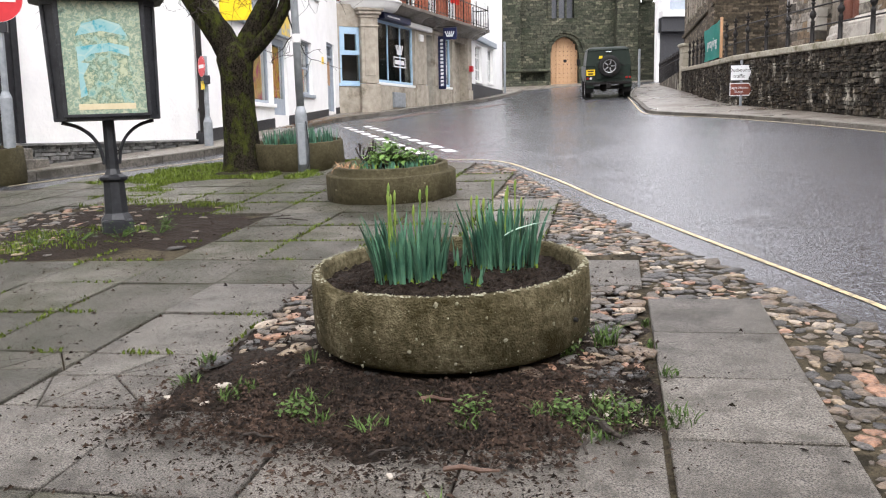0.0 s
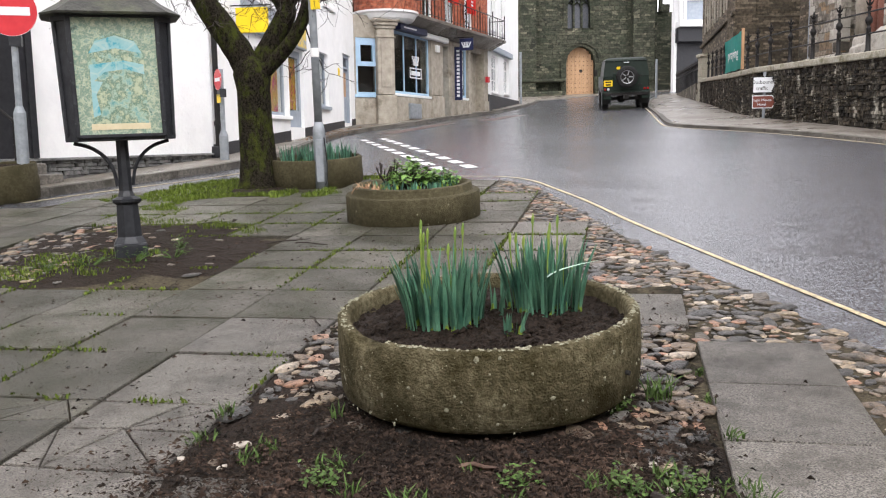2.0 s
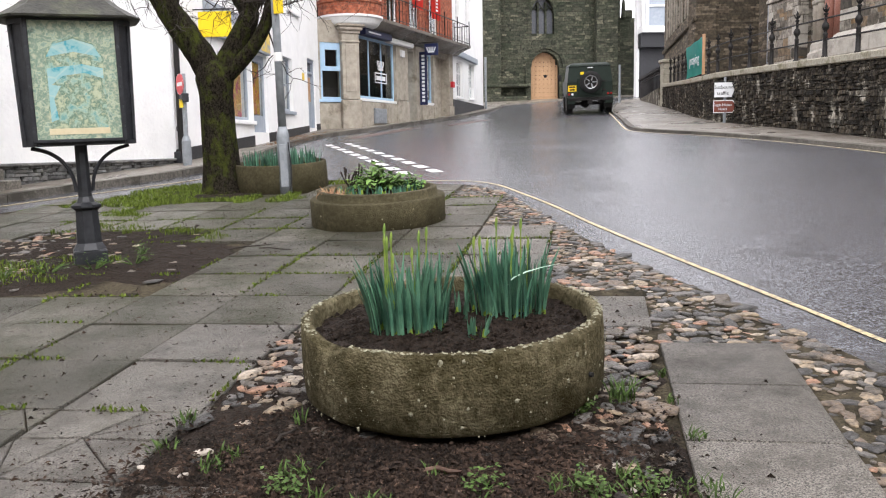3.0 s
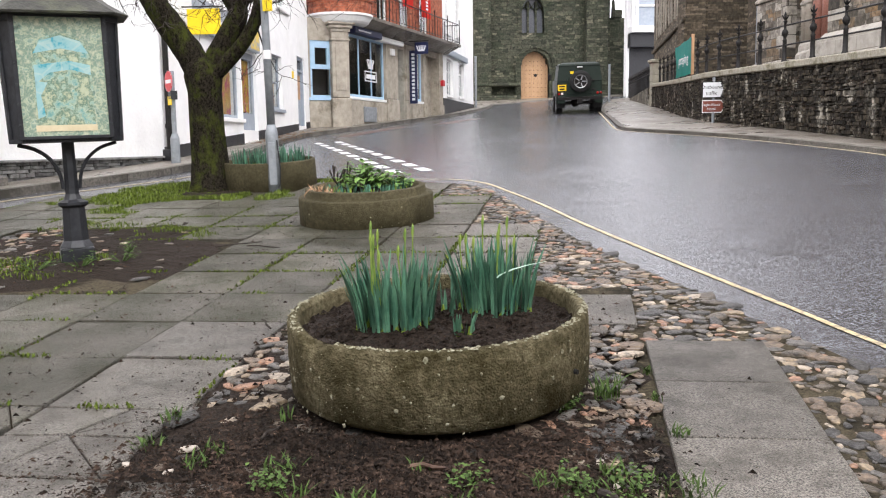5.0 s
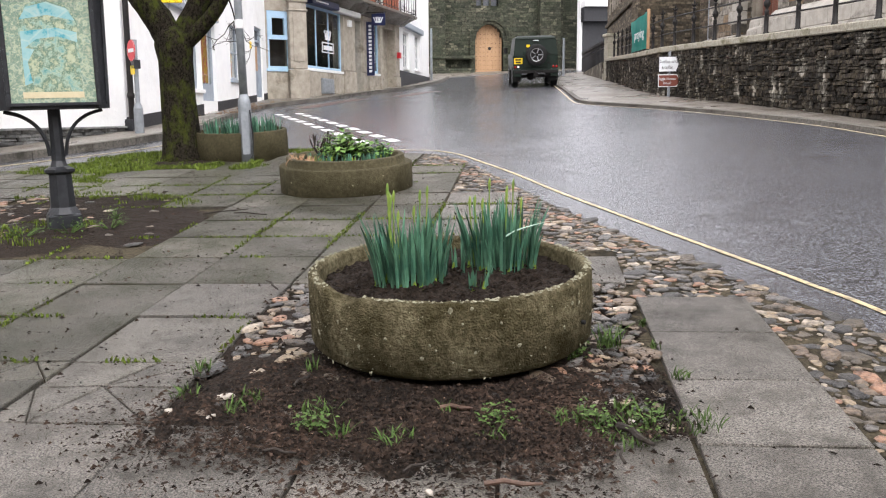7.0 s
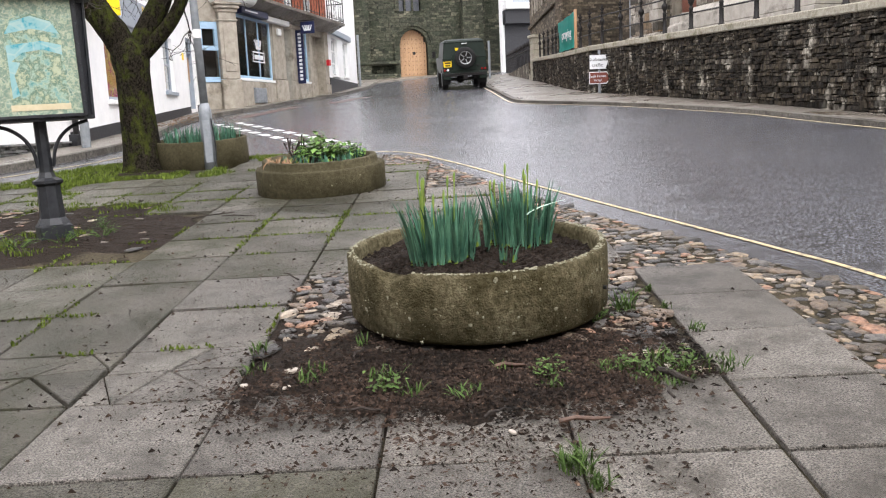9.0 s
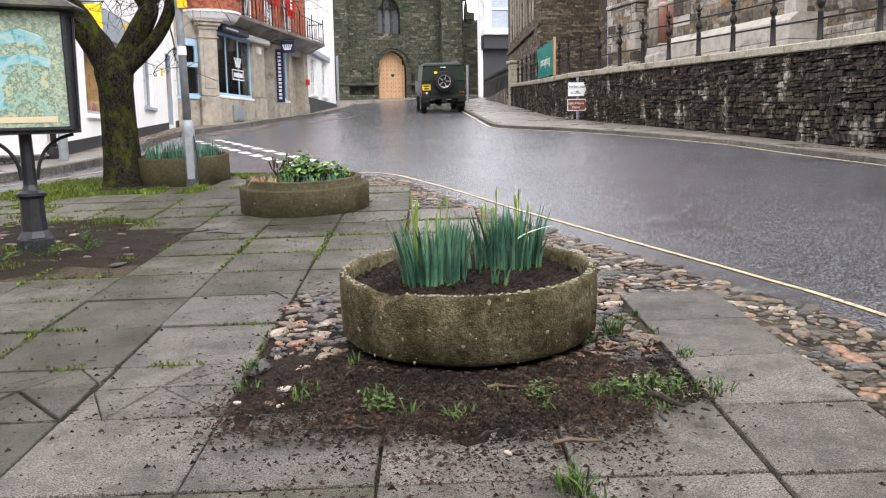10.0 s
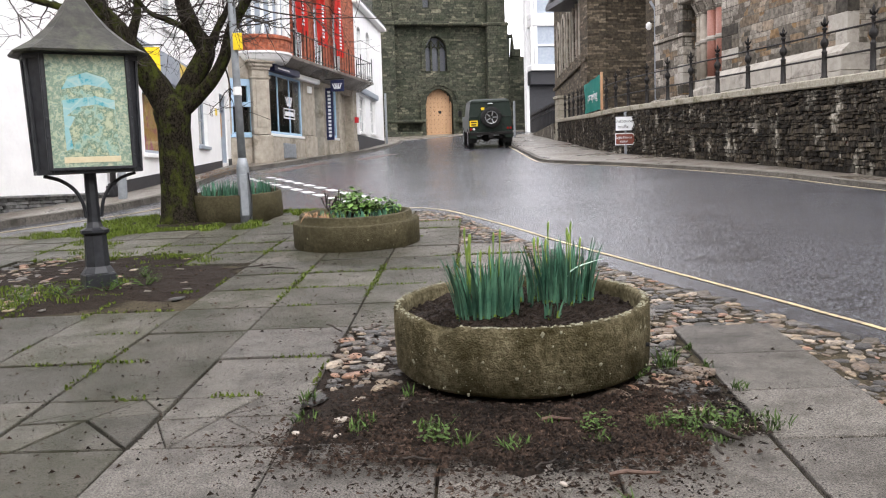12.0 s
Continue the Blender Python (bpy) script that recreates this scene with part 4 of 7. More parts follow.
part("body", boxed(3.95, 4.25, -0.15, -0.06, 4.42, 4.66, None, 0.015), WHITEP, alarm)
redbox = thing("post_box", "small red wall box", "post box", mB2)
part("body", boxed(9.4, 9.62, -0.2, -0.07, 3.62, 3.86, None, 0.012), REDSIGN, redbox)

# ---- white house uphill ----
far_white = thing("white_town_house", "white rendered town house with a black plinth", "house")
mC, LC = frame_of(BF, CH)
OPEN_C = [(0.8, 2.2, 3.3, 4.9, 0), (3.6, 4.9, 3.36, 4.98, 0), (0.7, 1.6, 6.0, 8.0, 0.25), (3.0, 3.9, 6.1, 8.1, 0.25)]
part("front_wall", pierced(bmesh.new(), LC, 1.5, 8.8, OPEN_C, 0.3), RENDERW, far_white, m=mC)
part("painted_plinth", boxed(0, LC, -0.03, 0.02, 1.5, 3.15), BLACKP, far_white, m=mC)
part("cornice", boxed(0.5, 5.3, -0.14, 0.0, 5.04, 5.3, None, 0.03), GREYP, far_white, m=mC)
part("eaves", boxed(-0.1, LC + 0.1, -0.28, 0.1, 8.8, 8.98, None, 0.03), WHITEP, far_white, m=mC)
part("roof", boxed(-0.1, LC + 0.1, -0.2, 5, 8.98, 9.12), ROOFS, far_white, m=mC)
for o in OPEN_C:
    window(far_white, mC, *o[:4], WHITEP, (3, 3), 0.08, 0.1, WHITEP)
shop_room(far_white, mC, 0.3, 5.4, 3.2, 8.4, 2.0)
part("end_wall", boxed(LC - 0.3, LC, 0.3, 6, 1.5, 8.8), RENDERW, far_white, m=mC)
pole = thing("pole", "slim pale pole at the corner of the white house", "pole", on_ground(CH[0] + 0.1, CH[1] - 0.2, lean=False))
part("shaft", tube(bmesh.new(), [(0, 0, 0), (0, 0, 2.7)], 0.06, 8), GALV, pole)

# ---- church tower ----
tower = thing("church_tower", "massive weathered greenish stone church tower", "church tower")
mT = FAR @ pose(5.1, 48.5, 0)
ODOOR, OWIN = (2.62, 4.2, 3.2, 6.2, 0.85), (2.68, 3.92, 7.2, 9.15, 0.8)
part("front_wall", pierced(bmesh.new(), 7.1, 2.6, 17, [ODOOR, OWIN, (2.62, 3.0, 10.75, 11.9, 0)], 0.9), TOWER, tower, m=mT)
part("side_wall", boxed(0, 0.9, 0.9, 8, 2.6, 17), TOWER, tower, m=mT)
part("side_wall", boxed(6.2, 7.1, 0.9, 8, 2.6, 17), TOWER, tower, m=mT)
for x0, x1 in ((-0.35, 0.9), (6.2, 7.4)):
    bm = boxed(x0, x1, -0.55, 0.02, 2.6, 9.7, None, 0.03)
    box(bm, x0 + 0.08, x1 - 0.08, -0.35, 0.02, 9.7, 17, None, 0.03)
    part("buttress", bm, TOWER, tower, m=mT)
part("string_course", boxed(-0.4, 7.45, -0.62, 0.0, 9.66, 9.86, None, 0.05), TOWER, tower, "projecting stone string course", m=mT)
part("string_course", boxed(-0.42, 2.5, -0.64, 0.0, 4.25, 4.42, None, 0.05), TOWER, tower, m=mT)
part("string_course", boxed(4.4, 7.47, -0.64, 0.0, 4.25, 4.42, None, 0.05), TOWER, tower, m=mT)
part("base_course", boxed(-0.5, 2.5, -0.75, 0.0, 2.6, 3.75, None, 0.06), TOWER, tower, m=mT)
part("base_course", boxed(4.4, 7.55, -0.75, 0.0, 2.6, 3.75, None, 0.06), TOWER, tower, m=mT)


def arch_ring(o, width, y0, y1, z_low, n=18):
    """A moulding that follows the jambs and the head of an opening."""
    bm = bmesh.new()
    s0, s1, z0, z1, rise = o
    inner = [(s0, z_low)] + [(s0 + (s1 - s0) * i / n, arch_height(o, s0 + (s1 - s0) * i / n)) for i in range(n + 1)] + [(s1, z_low)]
    big = (s0 - width, s1 + width, z0, z1 + width, rise + width * 0.8)
    outer = [(big[0], z_low)] + [(big[0] + (big[1] - big[0]) * i / n, arch_height(big, big[0] + (big[1] - big[0]) * i / n)) for i in range(n + 1)] + [(big[1], z_low)]
    rows = [[bm.verts.new((x, y, z)) for x, z in pts] for pts, y in ((inner, y1), (inner, y0), (outer, y0), (outer, y1))]
    for a, b in zip(rows, rows[1:]):
        for i in range(len(inner) - 1):
            bm.faces.new((a[i], a[i + 1], b[i + 1], b[i]))
    bmesh.ops.recalc_face_normals(bm, faces=bm.faces[:])
    return bm


part("door_arch", arch_ring(ODOOR, 0.3, -0.14, 0.3, 3.3), TOWER, tower, "moulded stone arch round the door", m=mT)
part("door_arch_rim", arch_ring((2.4, 4.42, 3.2, 6.38, 0.95), 0.12, -0.24, -0.1, 5.2), TOWER, tower, m=mT)
tdoor = new("tower_door")
tdoor.parent, tdoor.matrix_basis = tower, mT
n = 12
for i in range(n):
    a, b = 2.62 + 1.58 * i / n, 2.62 + 1.58 * (i + 1) / n
    h = min(arch_height(ODOOR, a + 0.01), arch_height(ODOOR, b - 0.01))
    part("plank", boxed(a + 0.006, b - 0.006, 0.32, 0.37, 3.5, h + 0.03), OAK, tdoor)
bm = bmesh.new()
for i in range(7):
    for j in range(9):
        x, z = 2.74 + 1.34 * i / 6, 3.75 + 0.24 * j
        if z < arch_height(ODOOR, x) - 0.1:
            box(bm, x - 0.02, x + 0.02, 0.30, 0.325, z - 0.02, z + 0.02)
tagged(part("studs", bm, BLACKI, tdoor, "rows of iron studs"), kind="stuff")
part("ring_handle", lathe(bmesh.new(), [(0.07, -0.01), (0.09, 0), (0.07, 0.01)], 12, pose(3.5, 0.30, 4.9, 90)), BLACKI, tdoor)
part("threshold_steps", boxed(2.2, 4.6, -0.9, 0.4, 2.9, 3.5, None, 0.03), TOWER, tower, m=mT)
part("window_arch", arch_ring(OWIN, 0.22, -0.1, 0.2, 7.2), TOWER, tower, "weathered stone window surround", m=mT)
twin = new("tracery_window")
twin.parent, twin.matrix_basis = tower, mT
part("glass", boxed(2.6, 4.0, 0.42, 0.45, 7.2, 9.2), LEADP, twin, "grey leaded glass")
bm = bmesh.new()
for x in (3.08, 3.52):
    box(bm, x - 0.05, x + 0.05, 0.25, 0.41, 7.2, 8.95)
for x0 in (2.68, 3.08, 3.52):
    for k in range(2):
        cx = x0 + 0.2
        tube(bm, [(cx - 0.2, 0.3, 8.35), (cx - 0.12, 0.3, 8.55), (cx, 0.3, 8.62), (cx + 0.12, 0.3, 8.55), (cx + 0.2, 0.3, 8.35)], 0.04, 6)
tube(bm, [(2.85, 0.3, 8.6), (3.1, 0.3, 8.95), (3.3, 0.3, 8.65), (3.5, 0.3, 8.95), (3.75, 0.3, 8.6)], 0.04, 6)
part("tracery", bm, TOWER, twin, "stone tracery bars")
part("slit_glass", boxed(2.6, 3.02, 0.4, 0.43, 10.7, 11.95), LEADP, tower, m=mT)
# near-black panel painted as the unlit inside of the tower
part("tower_back", boxed(0.9, 6.2, 1.5, 1.6, 2.6, 17), SHADE, tower, m=mT)
aisle = thing("church_aisle", "low stone range with battlements beside the tower", "church")
part("block", boxed(7.1, 8.05, 1.5, 8, 2.6, 9.3), TOWER, aisle, m=mT)
part("cap", boxed(7.0, 8.15, 1.35, 8, 9.3, 9.5, None, 0.03), TOWER, aisle, m=mT)
part("range", boxed(8.05, 14, 3.5, 9, 2.6, 8.5), TOWER, aisle, m=mT)
for i in range(5):
    part("battlement", boxed(8.05 + 0.8 * i, 8.5 + 0.8 * i, 3.4, 3.8, 8.5, 8.95, None, 0.02), TOWER, aisle, m=mT)
part("pinnacle", lathe(bmesh.new(), [(0.16, 8.5), (0.12, 9.2), (0.02, 9.9)], 6, pose(8.75, 3.4, 0)), TOWER, aisle, m=mT)

# ---- white house with a bay behind the church ----
bayh = thing("bay_house", "white house with stacked bay windows far uphill", "house")
mY = FAR @ pose(13.15, 46, 0)
part("wall", boxed(-0.05, 5, 0.4, 0.9, 3, 13.5), RENDERW, bayh, m=mY)
for z0, z1 in ((7.2, 9.25), (9.95, 12.0)):
    win = new("bay_window")
    win.parent, win.matrix_basis = bayh, mY
    bm = boxed(0, 1.85, -0.45, 0.4, z0 - 0.35, z0 - 0.02, None, 0.03)
    box(bm, 0, 1.85, -0.45, 0.4, z1, z1 + 0.35, None, 0.03)
    for x in (0, 0.2, 1.42, 1.68):
        box(bm, x, x + 0.16, -0.4, -0.25, z0, z1)
    box(bm, 0.3, 1.5, -0.38, -0.3, (z0 + z1) / 2 - 0.05, (z0 + z1) / 2 + 0.05)
    part("window_frame", bm, WHITEP, win)
    # opaque pale grey pane: the sky's reflection is put into its colour
    part("pane", boxed(0.05, 1.8, -0.30, -0.28, z0, z1), GREYP, win, "sash pane with the sky's reflection painted in pale grey")
part("door_case", boxed(0.1, 1.6, 0.3, 0.45, 3.4, 6.2), BLACKP, bayh, "dark shopfront below the bay", m=mY)
part("sign_board", boxed(0.0, 1.9, -0.2, 0.4, 6.1, 6.85, None, 0.03), BLACKP, bayh, m=mY)

# ---- church building above the wall ----
church = thing("church_building", "brown coursed stone church with pale ashlar dressings", "church")
# gabled end that looks down the hill, and its flank with lancets
mF = FAR @ pose(9.4, 27, 0)
part("end_wall", boxed(0, 5, 0, 0.7, 2.3, 7.05), CHURCH, church, m=mF)
part("end_plinth", boxed(-0.06, 5, -0.08, 0.0, 2.3, 4.86, None, 0.03), CHURCH, church, m=mF)
part("end_eaves", boxed(-0.1, 3.0, -0.3, 0.7, 7.05, 7.2, None, 0.03), WHITEP, church, "white painted eaves board", m=mF)
part("end_roof", boxed(-0.1, 5, -0.1, 4.0, 7.2, 7.4), ROOFS, church, m=mF)
mG, LG = frame_of((11.6, 37), (9.4, 27.0))
mG = FAR @ mG
LANC = [(1.5 + 1.75 * i, 2.3 + 1.75 * i, 5.3, 7.4, 0.5) for i in range(5)]
part("flank_wall", pierced(bmesh.new(), LG, 2.3, 8.4, LANC, 0.6), CHURCH, church, m=mG)
for o in LANC:
    part("lancet_surround", arch_ring(o, 0.16, -0.05, 0.25, o[2]), BATH, church, "pale stone lancet surround", m=mG)
    part("lancet_glass", boxed(o[0] - 0.02, o[1] + 0.02, 0.3, 0.33, o[2], o[3]), LEADP, church, m=mG)
part("eaves", boxed(-0.2, LG + 0.1, -0.35, 0.3, 8.4, 8.6, None, 0.03), ROOFS, church, m=mG)
part("sill_course", boxed(0, LG + 0.1, -0.10, 0.0, 4.85, 5.0, None, 0.03), CHURCH, church, m=mG)
# west front with its portal
mN, LN = frame_of((11.55, 22.8), (12.6, 5.0))
mN = MID @ mN


def quoins(s0, s1, y0, z0, z1, side, label=""):
    """Long and short dressed stones up one corner, some pale and some dark."""
    rg = random.Random(int(s0 * 100) + 7)
    z, k = z0, 0
    while z < z1:
        h = rg.uniform(0.24, 0.36)
        w = (s1 - s0) * (1.0 if k % 2 else 0.6)
        a, b = (s0, s0 + w) if side < 0 else (s1 - w, s1)
        part("quoin", boxed(a - 0.006, b + 0.006, y0 - 0.012, y0 + 0.3, z + 0.006, z + h - 0.006, None, 0.012), rg.choice((ASHLAR, ASHLAR, STONEP, DARKST)), church, label if k == 0 else "", m=mN)
        z += h
        k += 1


part("west_wall", boxed(-3.4, LN, 0, 0.7, 2.0, 13), MIXED, church, m=mN)
part("return_wall", boxed(-4.0, -3.4, 0, 4.5, 2.0, 13), CHURCH, church, m=mN)
part("west_plinth", boxed(-3.5, LN, -0.14, 0.0, 2.0, 3.45, None, 0.04), ASHLAR, church, "pale ashlar plinth", m=mN)
# slim buttress beside the portal
part("buttress", boxed(-2.6, -0.95, -0.4, 0.02, 3.4, 13, None, 0.03), MIXED, church, "coursed stone buttress", m=mN)
part("buttress_base", boxed(-2.7, -0.85, -0.5, 0.0, 2.0, 3.4, None, 0.05), ASHLAR, church, "pale ashlar buttress base", m=mN)
part("string_course", boxed(-2.67, -0.88, -0.47, 0.0, 5.1, 5.22, None, 0.03), ASHLAR, church, m=mN)
quoins(-1.45, -0.95, -0.4, 3.45, 8.0, 1)
quoins(-2.6, -2.15, -0.4, 3.45, 8.0, -1)
# broad buttress with a battered base of pale blocks
part("buttress", boxed(1.65, 6.4, -0.75, 0.02, 3.7, 13, None, 0.03), MIXED, church, "broad buttress of mixed pale and dark stone", m=mN)
quoins(1.65, 2.4, -0.75, 3.75, 9.0, -1, "long and short corner stone")
quoins(5.8, 6.4, -0.75, 3.75, 9.0, 1)
for k, (z0, z1, d) in enumerate(((2.0, 2.75, 1.02), (2.75, 3.2, 1.0), (3.2, 3.55, 0.98))):
    n = 6
    for i in range(n):
        o = 0.35 * (k % 2)
        a, b = 1.55 + 4.95 * i / n + (o if i else 0), 1.55 + 4.95 * (i + 1) / n + (o if i < n - 1 else 0)
        part("base_block", boxed(a + 0.006, b - 0.006, -d, 0.0, z0 + 0.005, z1 - 0.005, None, 0.012), STONEP, church, "pale dressed base block" if k + i == 0 else "", m=mN)
bm = bmesh.new()
prof = [(-0.97, 3.55), (-0.97, 3.6), (-0.76, 3.78), (0.0, 3.78), (0.0, 3.55)]
ends = [[bm.verts.new((x, y, z)) for y, z in prof] for x in (1.55, 6.5)]
for i in range(5):
    bm.faces.new((ends[0][i], ends[0][(i + 1) % 5], ends[1][(i + 1) % 5], ends[1][i]))
bm.faces.new(ends[0][::-1])
bm.faces.new(ends[1])
part("weathering", bm, STONEP, church, "sloped weathering course", m=mN)
# portal columns: slim pale pair, stout red granite pair
for s, ma, r, y in ((-0.30, BATH, 0.12, -0.2), (0.08, BATH, 0.12, -0.3), (0.66, PINKG, 0.16, -0.4), (1.10, PINKG, 0.16, -0.4)):
    part("column", lathe(bmesh.new(), [(r, 3.75), (r, 5.55)], 18, pose(s, y, 0)), ma, church, "polished portal column", m=mN, smooth=True)
    part("column_base", lathe(bmesh.new(), [(r + 0.12, 2.3), (r + 0.12, 3.45), (r + 0.06, 3.52), (r + 0.05, 3.68), (r + 0.01, 3.75)], 12, pose(s, y, 0)), STONEP, church, m=mN)
    part("column_ring", lathe(bmesh.new(), [(r, 4.72), (r + 0.045, 4.76), (r + 0.045, 4.82), (r, 4.86)], 18, pose(s, y, 0), False), STONEP, church, m=mN)
    part("capital", lathe(bmesh.new(), [(r, 5.55), (r + 0.04, 5.6), (r + 0.02, 5.66), (r + 0.13, 5.86), (r + 0.17, 5.92), (r + 0.17, 6.0)], 10, pose(s, y, 0), True, 0.1), ASHLAR, church, "carved capital", m=mN)
part("impost", boxed(-0.9, 1.6, -0.62, 0.0, 6.0, 6.16, None, 0.04), ASHLAR, church, m=mN)
part("portal_arch", arch_ring((-0.9, 1.1, 2.6, 8.6, 2.2), 0.35, -0.45, 0.0, 6.16), BATH, church, m=mN)
# no recess is cut here: a dark strip paints the portal's shade
part("portal_recess", boxed(0.26, 0.46, -0.06, 0.0, 2.6, 6.0), DARKST, church, "dark strip painted as the shade in the portal", m=mN)
pipe = part("rain_pipe", tube(bmesh.new(), [(-3.15, -0.1, 2.3), (-3.15, -0.1, 6.3), (-3.3, -0.2, 6.6)], 0.05, 8), GALV, church, "grey rainwater pipe", m=mN)
# lancet with a diamond lattice, and the next buttress
OL = (7.6, 8.5, 4.6, 9.0, 0.8)
part("lancet_surround", arch_ring(OL, 0.35, -0.12, 0.0, 4.4), BATH, church, "pale stone lancet surround", m=mN)
part("lancet_glass", boxed(OL[0], OL[1], -0.03, -0.004, 4.6, 8.4), LEADP, church, m=mN)
part("lancet_sill", boxed(7.1, 9.0, -0.3, 0.0, 4.2, 4.42, None, 0.06), ASHLAR, church, m=mN)
part("buttress", boxed(9.6, 11.2, -0.75, 0.02, 3.7, 13, None, 0.03), MIXED, church, m=mN)
part("buttress_base", boxed(9.5, 11.3, -1.0, 0.0, 2.0, 3.7, None, 0.12), STONEP, church, m=mN)
wl = thing("wall_lamp", "white glass wall lamp on a bracket beside the pipe", "wall lamp", mN)
part("bracket", tube(bmesh.new(), [(-3.15, -0.12, 5.9), (-3.15, -0.34, 5.95)], 0.015, 6), BLACKI, wl)
part("globe", lathe(bmesh.new(), [(0.03, 5.92), (0.09, 5.86), (0.09, 5.74), (0.05, 5.68)], 12, pose(-3.15, -0.34, 0)), WHITEP, wl)
tagged(part("terrace", boxed(5.0, 16, -3.2, 14, 1.0, 2.35), PAVE, None, m=MID @ frame_of((11.9, 29), (12.6, 5))[0]), "raised church terrace behind the retaining wall", "terrace", kind="structure")

# unseen plain walls added behind the viewer to cut skylight on facing surfaces
for p, q, h in (((14, -11), (-14, -11), 8.5), ((-14, -11), (-9.85, 4.25), 8.0), ((8.6, -11), (8.25, 3.0), 7.0)):
    m, L = frame_of(p, q)
    tagged(part("wall_behind", boxed(0, L, 0, 0.4, -1.5, h), BATH, None, m=m), "plain unseen wall added to block skylight from behind", "wall", kind="structure")


# ---- retaining wall of the church ----
def block_mesh(rng, w, d, h, material, rough=0.12):
    """One split stone: a box with pushed corners, face towards -y."""
    bm = bmesh.new()
    box(bm, 0, w, 0, d, 0, h)
    for v in bm.verts:
        v.co += Vector((rng.uniform(-1, 1) * w * 0.05, (rng.uniform(-1, 1) * 0.014) if v.co.y < d / 2 else 0, rng.uniform(-1, 1) * h * rough))
    bmesh.ops.bevel(bm, geom=[e for e in bm.edges if all(v.co.y < d / 2 for v in e.verts)], offset=min(w, h) * 0.13, segments=1, affect="EDGES")
    return mesh_of(bm, material, name="stone")


def join_meshes(name, placed, material):
    """Many placed copies of small meshes as one mesh."""
    vs, fs = [], []
    cache = {}
    for me, m in placed:
        if me.name not in cache:
            cache[me.name] = ([v.co.copy() for v in me.vertices], [tuple(p.vertices) for p in me.polygons])
        pv, pf = cache[me.name]
        o = len(vs)
        vs.extend([tuple(m @ v) for v in pv])
        fs.extend([tuple(i + o for i in f) for f in pf])
    me = bpy.data.meshes.new(name)
    me.from_pydata(vs, [], fs)
    me.materials.append(material)
    return new(name, me)


rng = random.Random(5)
WALL = [(8.25, 3.0), (7.74, 10.8), (7.56, 13.7), (7.38, 16.5), (7.2, 19.4), (7.45, 21.6), (8.3, 25.4), (9.1, 29.3)]
WTOP = [2.46, 2.54, 2.60, 2.66, 2.72, 2.76, 2.94, 3.12]
for i, (x, y) in enumerate(WALL):
    WALL[i] = out(x, y)
    WTOP[i] = HUB.z + (WTOP[i] - HUB.z) * (WALL[i][1] / y)
wall_thing = thing("retaining_wall", "dark mossy rubble slate retaining wall with pale coping", "wall", kind="structure")
stones_near, stones_far = [], []
protos = [[block_mesh(rng, w, 0.12, 1.0, RUBBLE, 0.10) for _ in range(4)] for w in (0.12, 0.19, 0.27, 0.40)]
WID = (0.12, 0.19, 0.27, 0.40)
for (p, q), (za, zb) in zip(zip(WALL, WALL[1:]), zip(WTOP, WTOP[1:])):
    m, L = frame_of(q, p)
    bm = bmesh.new()
    vs = []
    for s, z in ((0, zb), (L, za)):
        for y in (0.06, 0.5):
            vs += [bm.verts.new((s, y, gz(*((m @ Vector((s, y, 0))).xy)) - 0.3)), bm.verts.new((s, y, z - 0.13))]
    for f in ((0, 1, 5, 4), (2, 3, 7, 6), (1, 3, 7, 5), (0, 2, 3, 1), (4, 6, 7, 5)):
        bm.faces.new([vs[i] for i in f])
    bmesh.ops.recalc_face_normals(bm, faces=bm.faces[:])
    part("core", bm, MORTAR, wall_thing, m=m)
    n = max(1, int(L / 1.15))
    for i in range(n):
        s0, s1 = L * i / n, L * (i + 1) / n
        z0, z1 = zb + (za - zb) * i / n, zb + (za - zb) * (i + 1) / n
        bm = boxed(s0 + 0.004, s1 - 0.004, -0.06, 0.5, -0.14, 0.0, None, 0.018)
        for v in bm.verts:
            v.co.z += z0 + (z1 - z0) * (v.co.x - s0) / (s1 - s0)
        part("coping_stone", bm, COPING, wall_thing, "pale lichened coping stone" if i == 0 else "", m=m)
    z = -0.1
    while z < 2.4:
        h = rng.choice((0.025, 0.035, 0.045, 0.06, 0.085)) * rng.uniform(0.85, 1.15)
        s = rng.uniform(-0.1, 0.0)
        while s < L - 0.05:
            k = rng.choices(range(4), (2, 4, 4, 2))[0]
            wd = WID[k]
            w0 = m @ Vector((s + wd / 2, 0, 0))
            base = gz(w0.x, w0.y)
            top = zb + (za - zb) * max(0, min(1, s / L)) - 0.13
            zz = base + z
            if zz + h * 0.5 < top and w0.y > 7.5:
                hh = min(h, top - zz + 0.02)
                mm = m @ pose(s, rng.uniform(-0.022, 0.014), zz + rng.uniform(-0.008, 0.008)) @ Matrix.Diagonal((0.96, 1, hh * 0.93, 1))
                ent = (protos[k][rng.randrange(4)], mm)
                (stones_near if w0.y < 13.2 else stones_far).append(ent)
            s += wd
        z += h
rng.shuffle(stones_near)
WALL_STONES = stones_near[:300]
stones_far += stones_near[300:]
so = join_meshes("stones", stones_far, RUBBLE)
so.parent = wall_thing
tagged(so, kind="stuff")

